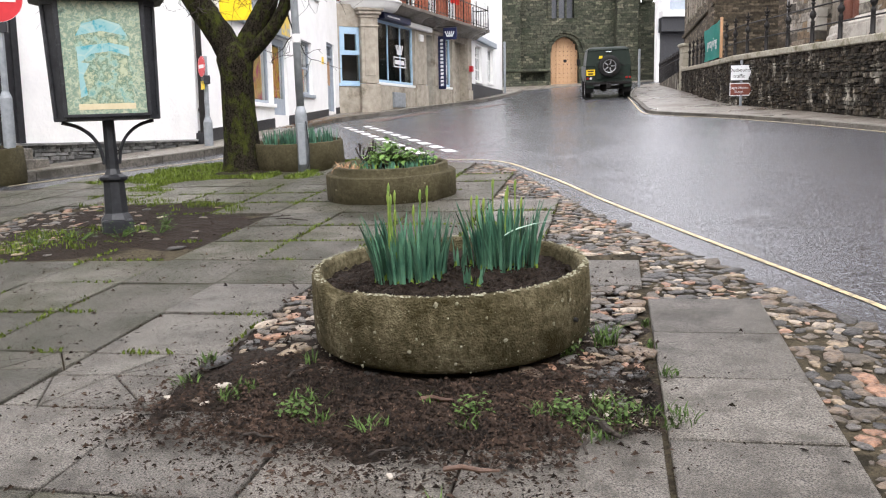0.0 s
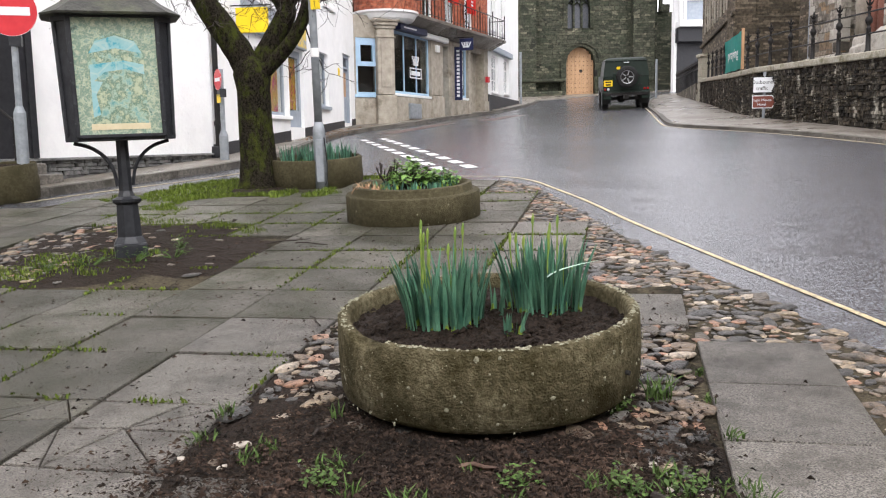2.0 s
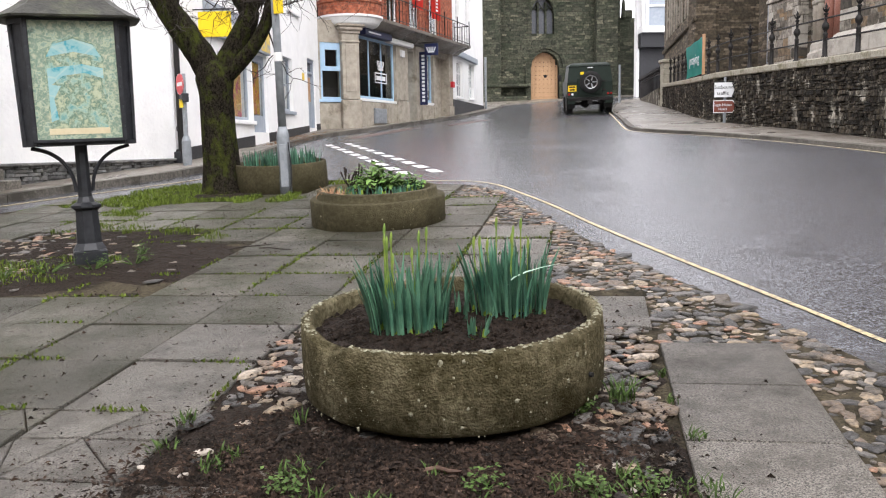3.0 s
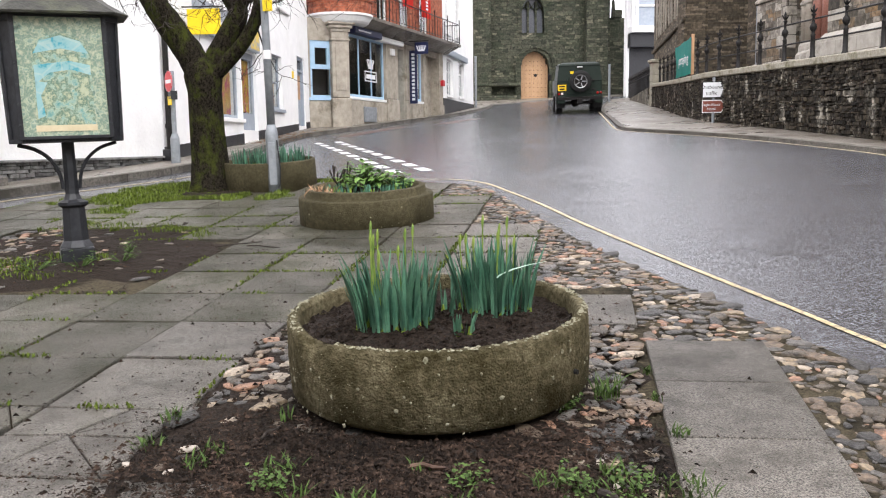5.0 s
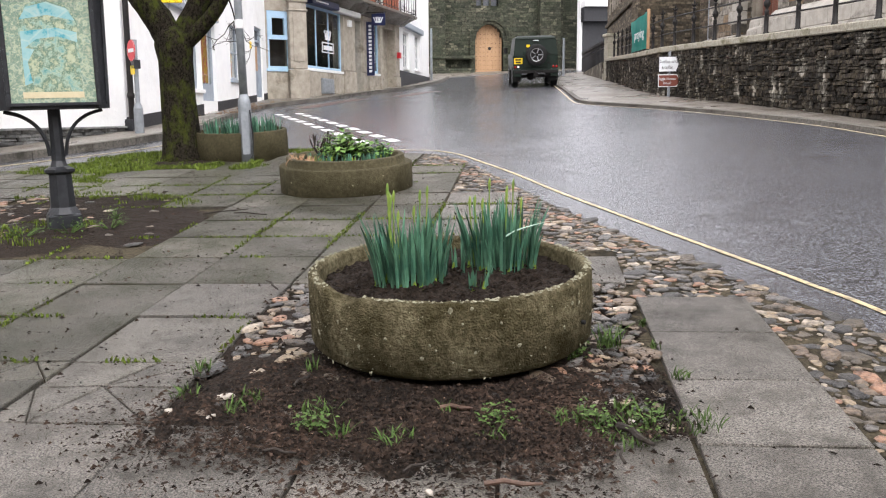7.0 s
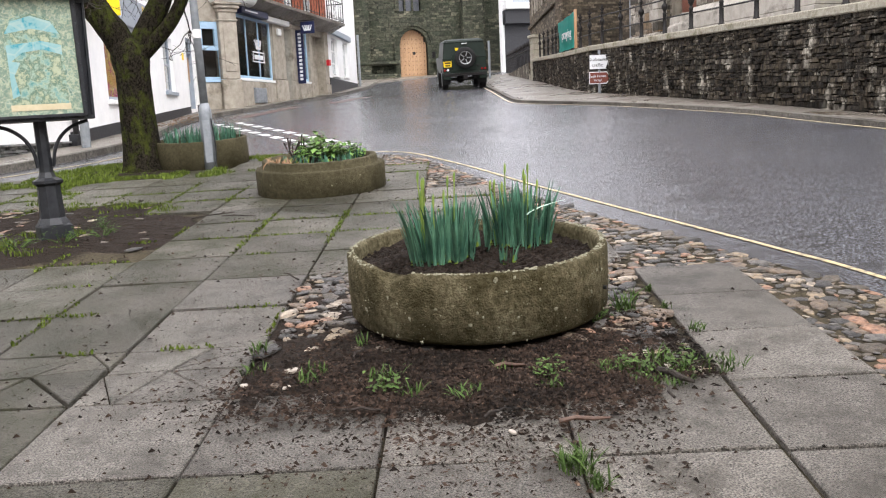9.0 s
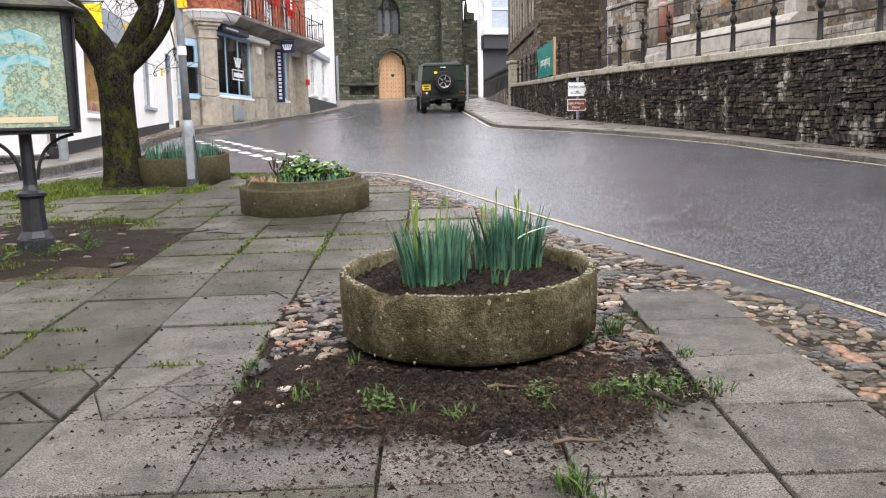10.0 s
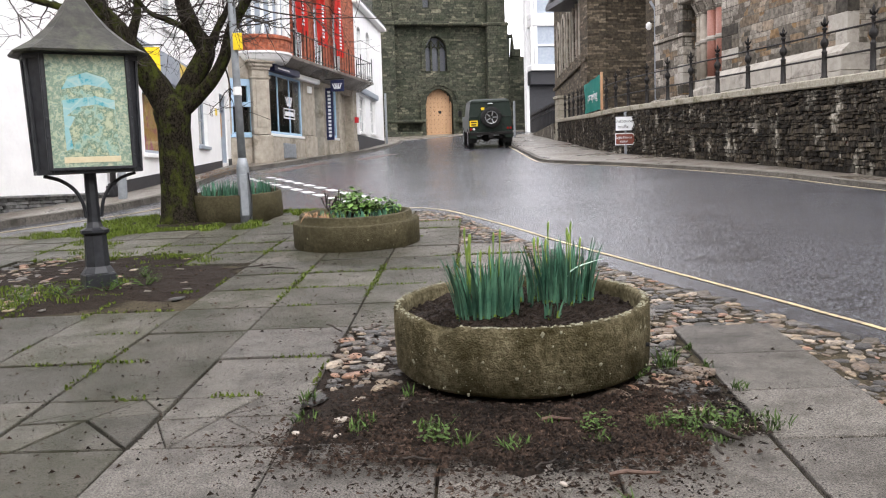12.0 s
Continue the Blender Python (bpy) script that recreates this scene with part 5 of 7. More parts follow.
# gate pillars and the lower wall beyond them
for x, y in (out(9.3, 29.4), out(10.3, 29.2)):
    pil = thing("gate_pillar", "squat stone gate pillar with a flat cap", "pillar", on_ground(x, y, lean=False), group="gate pillars")
    for k in range(7):
        part("course", boxed(-0.25 + 0.01 * (k % 2), 0.25 - 0.01 * ((k + 1) % 2), -0.25, 0.25, 0.1 + 0.26 * k, 0.355 + 0.26 * k, None, 0.02), COPING, pil)
    part("cap", boxed(-0.32, 0.32, -0.32, 0.32, 1.92, 2.06, None, 0.03), COPING, pil)
mL, LL = frame_of((11.9, 42.5), (9.25, 30.2))
mL = FAR @ mL
low = thing("low_wall", "low stone wall topped with black spear railings", "wall", mL, kind="structure")
bm = bmesh.new()
box(bm, 0, LL, 0.0, 0.4, 1.8, 2.6)
for v in bm.verts:
    v.co.z += (LL - v.co.x) * -0.02 + (0.75 if v.co.x < 1 else 0.45 if v.co.z > 2.2 else 0)
part("masonry", bm, RUBBLE, low)
for i in range(22):
    s = LL * (i + 0.5) / 22
    z = 3.45 - 0.03 * s
    part("spear", tube(bmesh.new(), [(s, 0.2, z - 0.5), (s, 0.2, z + 0.62), (s, 0.2, z + 0.7), (s, 0.2, z + 0.85)], [0.022, 0.022, 0.05, 0.004], 6), BLACKI, low)
part("rail", tube(bmesh.new(), [(0, 0.2, 3.95), (LL, 0.2, 3.6)], 0.02, 6), BLACKI, low)
tagged(part("bollard_post", tube(bmesh.new(), [(0, 0, 0), (0, 0, 1.7)], 0.05, 8), GALV, None, m=on_ground(*out(9.55, 36.5), lean=False) @ Matrix.Scale(1.2, 4)), "slim grey post on the footway", "post")


# railing along the coping
def rail_post():
    bm = lathe(bmesh.new(), [(0.06, 0), (0.06, 0.04), (0.045, 0.06), (0.04, 0.42), (0.048, 0.44), (0.03, 0.46), (0.03, 0.50), (0.055, 0.535), (0.068, 0.58), (0.055, 0.625), (0.026, 0.66), (0.026, 0.78), (0.05, 0.80), (0.022, 0.83)], 10)
    for k in range(6):
        a = radians(60 * k)
        tube(bm, [(0, 0, 0.83), (0.045 * math.cos(a), 0.045 * math.sin(a), 0.88), (0.065 * math.cos(a), 0.065 * math.sin(a), 0.92)], [0.014, 0.016, 0.004], 5)
    tube(bm, [(0, 0, 0.83), (0, 0, 0.94), (0, 0, 1.0)], [0.022, 0.026, 0.004], 6)
    return mesh_of(bm, BLACKI, True, "post")


railing = thing("iron_railing", "black cast iron railing with ball and crown finials on the coping", "railing")
pm = rail_post()
bars = []
run = 1.07
for (p, q), (za, zb) in zip(zip(WALL[:-1], WALL[1:]), zip(WTOP, WTOP[1:])):
    L = math.hypot(q[0] - p[0], q[1] - p[1])
    while run < L:
        f = run / L
        x, y, z = p[0] + (q[0] - p[0]) * f + 0.2, p[1] + (q[1] - p[1]) * f, za + (zb - za) * f
        ob = new("post", pm)
        ob.parent, ob.matrix_basis = railing, pose(x, y, z) @ Matrix.Scale(1.05, 4)
        bars.append((x, y, z))
        run += 1.27
    run -= L
for h in (0.36, 0.76):
    part("rail", tube(bmesh.new(), [(x, y, z + h) for x, y, z in bars], 0.017, 6), BLACKI, railing)
teal = thing("teal_banner", "teal cloth banner with pale lettering tied to the railing", "banner", grown(1.16) @ frame_of((7.72, 22.9), (7.53, 21.1))[0])
bm = bmesh.new()
gridv = [[bm.verts.new((1.72 * i / 8, 0.02 * math.sin(i * 1.7 + j), 2.84 + (0.79 + 0.11 * i / 8) * j / 5)) for j in range(6)] for i in range(9)]
for a, b in zip(gridv, gridv[1:]):
    for j in range(5):
        bm.faces.new((a[j], b[j], b[j + 1], a[j + 1]))
bmesh.ops.solidify(bm, geom=bm.faces[:], thickness=0.008)
part("cloth", bm, TEAL, teal, smooth=True)
part("edge_post", boxed(1.71, 1.78, -0.03, 0.03, 2.82, 3.78), OAK, teal, "pale wooden end batten")
lettering("letters", "praying", 0.34, WHITE, teal, pose(0.95, -0.035, 3.24, 90, 0, 0))

# ---- direction sign on the wall footway ----
ds = thing("direction_sign", "white and brown arrow signs on a grey post", "road sign", on_ground(*out(7.07, 18.55), -14, 0.03, lean=False) @ Matrix.Scale(1.03, 4))
part("post", tube(bmesh.new(), [(0, 0.03, 0), (0, 0.03, 1.12)], 0.035, 8), GALV, ds)


def arrow_board(z0, z1, face, rim, name):
    pts = [(-0.26, z0), (0.18, z0), (0.27, (z0 + z1) / 2), (0.18, z1), (-0.26, z1)]
    bm = slab_of(bmesh.new(), pts, -0.012, 0.0)
    b = part(name, bm, rim, ds, m=pose(0, 0, 0, 90, 0, 0))
    ins = [(x * 0.94, (z0 + z1) / 2 + (z - (z0 + z1) / 2) * 0.86) for x, z in pts]
    part("face", slab_of(bmesh.new(), ins, 0.001, 0.004), face, b)
    return b


ab = arrow_board(0.62, 1.02, WHITE, BLACKI, "white_arrow_board")
lettering("letters", "Outbound", 0.115, BLACKI, ds, pose(-0.05, -0.007, 0.88, 90))
lettering("letters", "traffic", 0.115, BLACKI, ds, pose(-0.05, -0.007, 0.74, 90))
part("chevron", tube(bmesh.new(), [(0.16, -0.006, 0.66), (0.23, -0.006, 0.82), (0.16, -0.006, 0.98)], 0.012, 5), BLACKI, ds)
ab = arrow_board(0.28, 0.58, BROWNS, WHITE, "brown_arrow_board")
lettering("letters", "Eagle House", 0.085, WHITE, ds, pose(-0.05, -0.007, 0.47, 90))
lettering("letters", "Hotel", 0.085, WHITE, ds, pose(-0.05, -0.007, 0.37, 90))

# ---- parked off-roader ----
car = thing("off_road_car", "dark green boxy off-road car with a rear spare wheel", "car", on_ground(*out(6.32, 28.0), -9) @ Matrix.Scale(1.17, 4))
bm = boxed(-0.77, 0.77, 0.0, 3.9, 0.55, 1.12, None, 0.03)
part("body", bm, GREENCAR, car)
bm = bmesh.new()
vs = []
for z, w, y0, y1 in ((1.12, 0.76, 0.0, 2.6), (1.2, 0.755, 0.01, 2.5), (1.62, 0.70, 0.05, 2.25), (1.70, 0.66, 0.10, 2.15), (1.75, 0.54, 0.24, 2.0)):
    vs.append([bm.verts.new((x, y, z)) for x, y in ((-w, y0), (w, y0), (w, y1), (-w, y1))])
for a, b in zip(vs, vs[1:]):
    for i in range(4):
        bm.faces.new((a[i], a[(i + 1) % 4], b[(i + 1) % 4], b[i]))
bm.faces.new(vs[-1])
part("cabin", bm, GREENCAR, car)
part("roof_gutter", boxed(-0.72, 0.72, 0.02, 2.2, 1.63, 1.655, None, 0.008), GREENCAR, car)
CARGLASS = mat("dark car glass", (0.012, 0.015, 0.015), (0.03, 0.034, 0.034), 4, 0.06)
part("rear_window", boxed(-0.36, 0.36, -0.02, 0.02, 1.26, 1.54, pose(0, 0.022, 0, -6)), CARGLASS, car)
for x in (-0.56, 0.56):
    part("quarter_window", boxed(x - 0.11, x + 0.11, -0.02, 0.02, 1.26, 1.52, pose(0, 0.02, 0, -6)), CARGLASS, car)
part("rear_door", boxed(-0.43, 0.43, -0.03, 0.02, 0.66, 1.24, None, 0.015), GREENCAR, car)
for z in (0.8, 1.1):
    part("hinge", boxed(0.40, 0.52, -0.045, -0.02, z, z + 0.05, None, 0.006), BLACKI, car)
part("rear_crossmember", boxed(-0.74, 0.74, -0.08, 0.05, 0.48, 0.58, None, 0.01), BLACKI, car)
for x in (-0.64, 0.64):
    part("mud_flap", boxed(x - 0.15, x + 0.15, 0.28, 0.31, 0.2, 0.56), RUBBER, car)
    part("corner_panel", boxed(x - 0.14, x + 0.14, -0.05, 0.02, 0.36, 0.62, None, 0.02), GREENCAR, car)
part("axle", tube(bmesh.new(), [(-0.7, 0.75, 0.36), (0.7, 0.75, 0.36)], 0.06, 8), BLACKI, car)
part("differential", lathe(bmesh.new(), [(0.06, -0.12), (0.15, -0.05), (0.15, 0.05), (0.06, 0.12)], 12, pose(-0.12, 0.75, 0.36, 90)), BLACKI, car)
part("tow_hitch", boxed(-0.08, 0.08, -0.18, 0.1, 0.36, 0.52, None, 0.01), BLACKI, car)
part("exhaust", tube(bmesh.new(), [(0.35, 0.1, 0.42), (0.36, -0.06, 0.40)], 0.035, 8), BLACKI, car)


def wheel(m, name):
    w = new(name)
    w.parent, w.matrix_basis = car, m
    part("tyre", lathe(bmesh.new(), [(0.22, -0.10), (0.34, -0.11), (0.365, -0.07), (0.365, 0.07), (0.34, 0.11), (0.22, 0.10)], 28, None, False), RUBBER, w, smooth=True)
    part("rim", lathe(bmesh.new(), [(0.225, -0.09), (0.23, 0.09), (0.205, 0.10), (0.19, 0.05), (0.06, 0.04)], 28), BLACKI, w)
    part("rim_edge", lathe(bmesh.new(), [(0.20, 0.095), (0.226, 0.112), (0.215, 0.09)], 28, close=False), ALLOY, w, "bright rim edge")
    for k in range(5):
        part("spoke", boxed(0.05, 0.205, -0.018, 0.018, 0.05, 0.085, pose(0, 0, 0, 0, 0, 72 * k)), ALLOY, w)
    part("hub", lathe(bmesh.new(), [(0.05, 0.05), (0.05, 0.10)], 12), BLACKI, w)


wheel(pose(0.02, -0.14, 1.10, 90, 0, 0), "spare_wheel")
for x in (-0.68, 0.68):
    for y in (0.75, 3.15):
        wheel(pose(x, y, 0.365, 90, 0, 90 if x > 0 else -90), "wheel")
plate = part("number_plate", boxed(-0.75, -0.46, -0.06, -0.045, 0.80, 1.0, None, 0.004), YELLOWS, car, "square yellow plate")
part("plate_bar", boxed(-0.71, -0.5, -0.064, -0.059, 0.92, 0.97), BLACKI, plate)
part("plate_bar", boxed(-0.69, -0.52, -0.064, -0.059, 0.83, 0.88), BLACKI, plate)
for x in (-0.66, 0.66):
    for dx, ma in ((-0.05, REDLAMP), (0.06, WHITE if x < 0 else REDLAMP)):
        part("tail_light", lathe(bmesh.new(), [(0.042, 0.0), (0.042, 0.03), (0.02, 0.04)], 10, pose(x + dx, -0.0, 0.70, 90)), ma, car)
part("sticker", boxed(-0.32, -0.2, -0.05, -0.03, 1.36, 1.45), YELLOWS, car)
part("stop_lamp", boxed(-0.08, 0.10, -0.03, 0.05, 1.57, 1.60), WHITE, car)
for x in (-0.92, 0.92):
    part("wing_mirror", boxed(x - 0.07, x + 0.07, 2.6, 2.66, 1.15, 1.38, None, 0.01), BLACKI, car)


# ---- round concrete planters ----
def planter(x, y, r, h, gap, collar, label, notch=False, turn=0.0, stuff=None):
    t = thing("round_planter", label, "planter", on_ground(x, y, turn), group="concrete ring planters")
    prof = [(r - 0.02, gap), (r, gap + 0.02), (r + 0.004, gap + h * 0.5), (r, gap + h - 0.012), (r - 0.012, gap + h), (r - 0.038, gap + h), (r - 0.048, gap + h - 0.02), (r - 0.052, gap + 0.12)]
    if collar:
        prof = [(r - 0.02, gap), (r, gap + 0.02), (r, gap + h - 0.012), (r - 0.012, gap + h), (r - 0.062, gap + h), (r - 0.066, gap + h + 0.06), (r - 0.076, gap + h + 0.07), (r - 0.115, gap + h + 0.07), (r - 0.125, gap + h), (r - 0.125, gap + 0.1)]
    bm = lathe(bmesh.new(), prof, 96, None, False, 0.008)
    top = gap + h
    for v in bm.verts:
        a = math.atan2(v.co.y, v.co.x)
        k = noise.noise(v.co * 9.0)
        v.co += Vector((math.cos(a), math.sin(a), 0)) * 0.004 * k
        if v.co.z > top - 0.015:
            v.co.z += 0.006 * noise.noise(v.co * 22.0) - 0.004
            if notch:
                d = abs(math.degrees(a) + 143)
                v.co.z -= max(0, 0.05 * (1 - d / 10))
    part("ring", bm, stuff or CONC, t, smooth=True)
    if gap > 0.02:
        part("foot", lathe(bmesh.new(), [(r - 0.11, -0.05), (r - 0.11, gap + 0.01)], 48), CONC, t)
    return t, top


def soil_disc(t, r, z, seed, name="soil"):
    bm = bmesh.new()
    rings = []
    for j in range(15):
        rr = r * j / 14
        ring = []
        for i in range(64):
            a = 2 * math.pi * i / 64
            x, y = rr * math.cos(a), rr * math.sin(a)
            hgt = 0.02 * noise.noise((x * 6, y * 6, seed)) + 0.022 * noise.noise((x * 22, y * 22, seed + 3)) + 0.02 * noise.noise((x * 45, y * 45, seed + 7)) + 0.03 * (1 - (rr / r) ** 2)
            ring.append(bm.verts.new((x, y, z + hgt)))
        rings.append(ring)
    for a, b in zip(rings[1:], rings[2:]):
        for i in range(64):
            bm.faces.new((a[i], a[(i + 1) % 64], b[(i + 1) % 64], b[i]))
    bm.faces.new(rings[1])
    for v in rings[0]:
        bm.verts.remove(v)
    return part(name, bm, SOIL, t)


def spots(t, r, z0, z1, n, seed, a0=-170, a1=-10):
    """Pale lichen on the outside of a ring, as small raised crusts."""
    rg = random.Random(seed)
    bm = bmesh.new()
    for _ in range(n):
        a, z = radians(rg.uniform(a0, a1)), z0 + (z1 - z0) * rg.random() ** 1.4
        s = 0.0015 + 0.008 * rg.random() ** 5
        c = Vector((math.cos(a), math.sin(a), 0))
        tdir = Vector((-c.y, c.x, 0))
        vs = []
        k = rg.randrange(5, 8)
        for i in range(k):
            b = 2 * math.pi * i / k
            q = s * rg.uniform(0.6, 1.3)
            vs.append(bm.verts.new(c * (r + 0.006) + Vector((0, 0, z)) + tdir * q * math.cos(b) + Vector((0, 0, q * math.sin(b) * 1.1))))
        mid = bm.verts.new(c * (r + 0.010) + Vector((0, 0, z)))
        for i in range(k):
            bm.faces.new((vs[i], vs[(i + 1) % k], mid))
    tagged(part("lichen", bm, LICHEN, t, "pale crusts of lichen"), kind="stuff")


def rim_crusts(t, r, z, n, seed):
    """Pale crusts along the top of the rim."""
    rg = random.Random(seed)
    bm = bmesh.new()
    for _ in range(n):
        a, rr, s = rg.uniform(0, 6.283), r + rg.uniform(-0.034, -0.004), rg.uniform(0.002, 0.008)
        if abs(math.degrees(a) - 217) < 11:
            continue
        c = Vector((rr * math.cos(a), rr * math.sin(a), z))
        k = rg.randrange(5, 8)
        vs = [bm.verts.new(c + Vector((s * rg.uniform(0.6, 1.3) * math.cos(6.283 * i / k), s * rg.uniform(0.6, 1.3) * math.sin(6.283 * i / k), -0.002))) for i in range(k)]
        top = bm.verts.new(c + Vector((0, 0, 0.003)))
        for i in range(k):
            bm.faces.new((vs[i], vs[(i + 1) % k], top))
    tagged(part("rim_lichen", bm, LICHEN, t, "pale lichen crusts on the rim"), kind="stuff")


P1 = (0.165, 3.63)
pl1, top1 = planter(*P1, 0.585, 0.295, 0.07, False, "round concrete planter, lichen-spotted, with a chipped rim", True)
soil_disc(pl1, 0.54, top1 - 0.075, 1.0)
def crumbs(t, r, z, n, seed):
    """Loose lumps of dark compost."""
    rg = random.Random(seed)
    vs, fs = [], []
    for _ in range(n):
        a, q = rg.uniform(0, 6.283), r * math.sqrt(rg.random())
        x, y, s = q * math.cos(a), q * math.sin(a), rg.choice((0.004, 0.006, 0.008, 0.012))
        zz = z + 0.03 * (1 - (q / r) ** 2) + rg.uniform(-0.006, 0.012)
        o = len(vs)
        for dx, dy, dz in ((-1, -0.8, 0), (1, -0.7, 0.1), (0.9, 0.8, 0), (-0.8, 0.9, 0.1), (0.1, 0, 0.9)):
            vs.append((x + s * dx * rg.uniform(0.6, 1.3), y + s * dy * rg.uniform(0.6, 1.3), zz + s * dz))
        fs.extend([(o, o + 1, o + 4), (o + 1, o + 2, o + 4), (o + 2, o + 3, o + 4), (o + 3, o, o + 4)])
    me = bpy.data.meshes.new("compost")
    me.from_pydata(vs, [], fs)
    me.materials.append(SOIL)
    ob = new("compost", me)
    ob.parent = t
    tagged(ob, kind="stuff")


crumbs(pl1, 0.53, top1 - 0.075, 2600, 3)
rim_crusts(pl1, 0.585, top1, 420, 14)
spots(pl1, 0.587, 0.08, 0.35, 200, 4)
# the hole is not bored: a near-black plug carries its shade
bm = lathe(bmesh.new(), [(0.009, 0), (0.009, 0.014)], 10, pose(0.587 * math.cos(radians(-38)), 0.587 * math.sin(radians(-38)), 0.19, 0, 90, -38))
part("weep_hole", bm, SHADE, pl1, "small near-black plug painted as a drain hole's shade")
P2 = (-0.19, 8.03)
pl2, top2 = planter(*P2, 0.60, 0.27, 0.0, True, "round mossy concrete planter with an inner collar", stuff=CONCD)
soil_disc(pl2, 0.5, top2 + 0.0, 5.0)
spots(pl2, 0.602, 0.05, 0.26, 22, 9)
P3 = (-1.42, 11.05)
pl3, top3 = planter(*P3, 0.56, 0.36, 0.0, False, "round concrete planter behind the lamp post", stuff=CONCD)
soil_disc(pl3, 0.5, top3 - 0.08, 8.0)
P4 = (-5.35, 10.95)
pl4, top4 = planter(*P4, 0.5, 0.45, 0.0, False, "dark mossy concrete planter beside the sign pole", stuff=CONCD)
soil_disc(pl4, 0.44, top4 - 0.05, 9.0)


# ---- plants ----
def blade(bm, base, height, lean_dir, lean, width, rg, segs=5, fold=True):
    """A strap leaf that rises and bends over, with a crease."""
    d = Vector((math.cos(lean_dir), math.sin(lean_dir), 0))
    s = Vector((-d.y, d.x, 0))
    tw = rg.uniform(-0.8, 0.8)
    prev = None
    for i in range(segs + 1):
        f = i / segs
        c = base + Vector((0, 0, height * f * (1 - 0.12 * lean * f))) + d * lean * height * f * f
        w = width * (0.75 + 0.5 * f if f < 0.5 else 1.0) * (1.0 if f < 0.7 else max(0.12, 1 - (f - 0.7) / 0.31))
        sd = (s * math.cos(tw * f) + d * math.sin(tw * f)) * w
        cur = [bm.verts.new(c - sd), bm.verts.new(c + d * w * 0.35), bm.verts.new(c + sd)]
        if prev:
            bm.faces.new((prev[0], prev[1], cur[1], cur[0]))
            bm.faces.new((prev[1], prev[2], cur[2], cur[1]))
        prev = cur


def daffodils(m, rx, ry, n, hgt, buds, label, seed):
    rg = random.Random(seed)
    t = thing("daffodil_clump", label, "plant", m, group="daffodils")
    leaf, sheath, stems = bmesh.new(), bmesh.new(), bmesh.new()
    for i in range(n):
        a, q = rg.uniform(0, 6.283), math.sqrt(rg.random())
        base = Vector((rx * q * math.cos(a), ry * q * math.sin(a), -0.02))
        blade(leaf, base, hgt * rg.uniform(0.62, 1.08), a + rg.uniform(-0.9, 0.9), rg.uniform(0.02, 0.20) * (0.5 + q), rg.uniform(0.0065, 0.0098), rg)
        if i % 4 == 0:
            tube(sheath, [base, base + Vector((0, 0, 0.05)), base + Vector((0.002, 0, 0.085))], [0.009, 0.010, 0.004], 5)
    tagged(part("foliage", leaf, LEAFB, t, "blue-green strap leaves"), kind="stuff")
    tagged(part("leaf_base_mass", sheath, LEAFY, t, "yellow-green leaf bases"), kind="stuff")
    for i in range(buds):
        a, q = rg.uniform(0, 6.283), math.sqrt(rg.random()) * 0.85
        b = Vector((rx * q * math.cos(a), ry * q * math.sin(a), 0))
        h = hgt * rg.uniform(0.85, 1.16)
        tip = b + Vector((rg.uniform(-0.02, 0.02), rg.uniform(-0.02, 0.02), h))
        part("bud", tube(bmesh.new(), [b, b.lerp(tip, 0.6), tip, tip + Vector((0, 0, 0.02)), tip + Vector((0.002, 0, 0.04)), tip + Vector((0.003, 0, 0.055))], [0.0035, 0.0035, 0.003, 0.006, 0.0055, 0.0012], 6), BUD, t, smooth=True)
    return t


M1 = on_ground(*P1)
daffodils(M1 @ pose(-0.17, -0.06, 0.28), 0.145, 0.13, 170, 0.325, 9, "dense clump of budding daffodils in the planter", 1)
daffodils(M1 @ pose(0.24, 0.1, 0.28), 0.145, 0.12, 160, 0.325, 8, "dense clump of tall budding daffodils in dark soil", 2)
daffodils(M1 @ pose(0.07, -0.22, 0.28), 0.05, 0.03, 9, 0.15, 0, "few short daffodil shoots near the rim", 3)
daffodils(M1 @ pose(0.03, 0.04, 0.28), 0.06, 0.06, 8, 0.22, 0, "thin daffodil shoots between the two clumps", 13)
blade_t = bmesh.new()
rgx = random.Random(3)
blade(blade_t, Vector((0, 0, 0)), 0.1, 0.1, 2.2, 0.008, rgx)
tagged(part("fallen_leaf", blade_t, mat("pale bent leaf", (0.25, 0.38, 0.3), (0.35, 0.48, 0.38), 20, 0.5), None, m=M1 @ pose(0.22, -0.03, 0.45)), "pale bent daffodil leaf lying over the clump", "leaf")
M2, M3 = on_ground(*P2), on_ground(*P3)
for k in range(9):
    a = radians(200 + 35 * k)
    daffodils(M2 @ pose(0.33 * math.cos(a) + 0.02, 0.33 * math.sin(a), 0.28), 0.09, 0.08, 22, 0.13, 0, "short daffodil leaves round the edge of the planter", 20 + k)
for k in range(6):
    daffodils(M3 @ pose(-0.32 + 0.14 * k, -0.12 + 0.2 * (k % 2), 0.26), 0.10, 0.12, 40, 0.28, 0, "daffodil leaves in the planter by the lamp post", 40 + k)


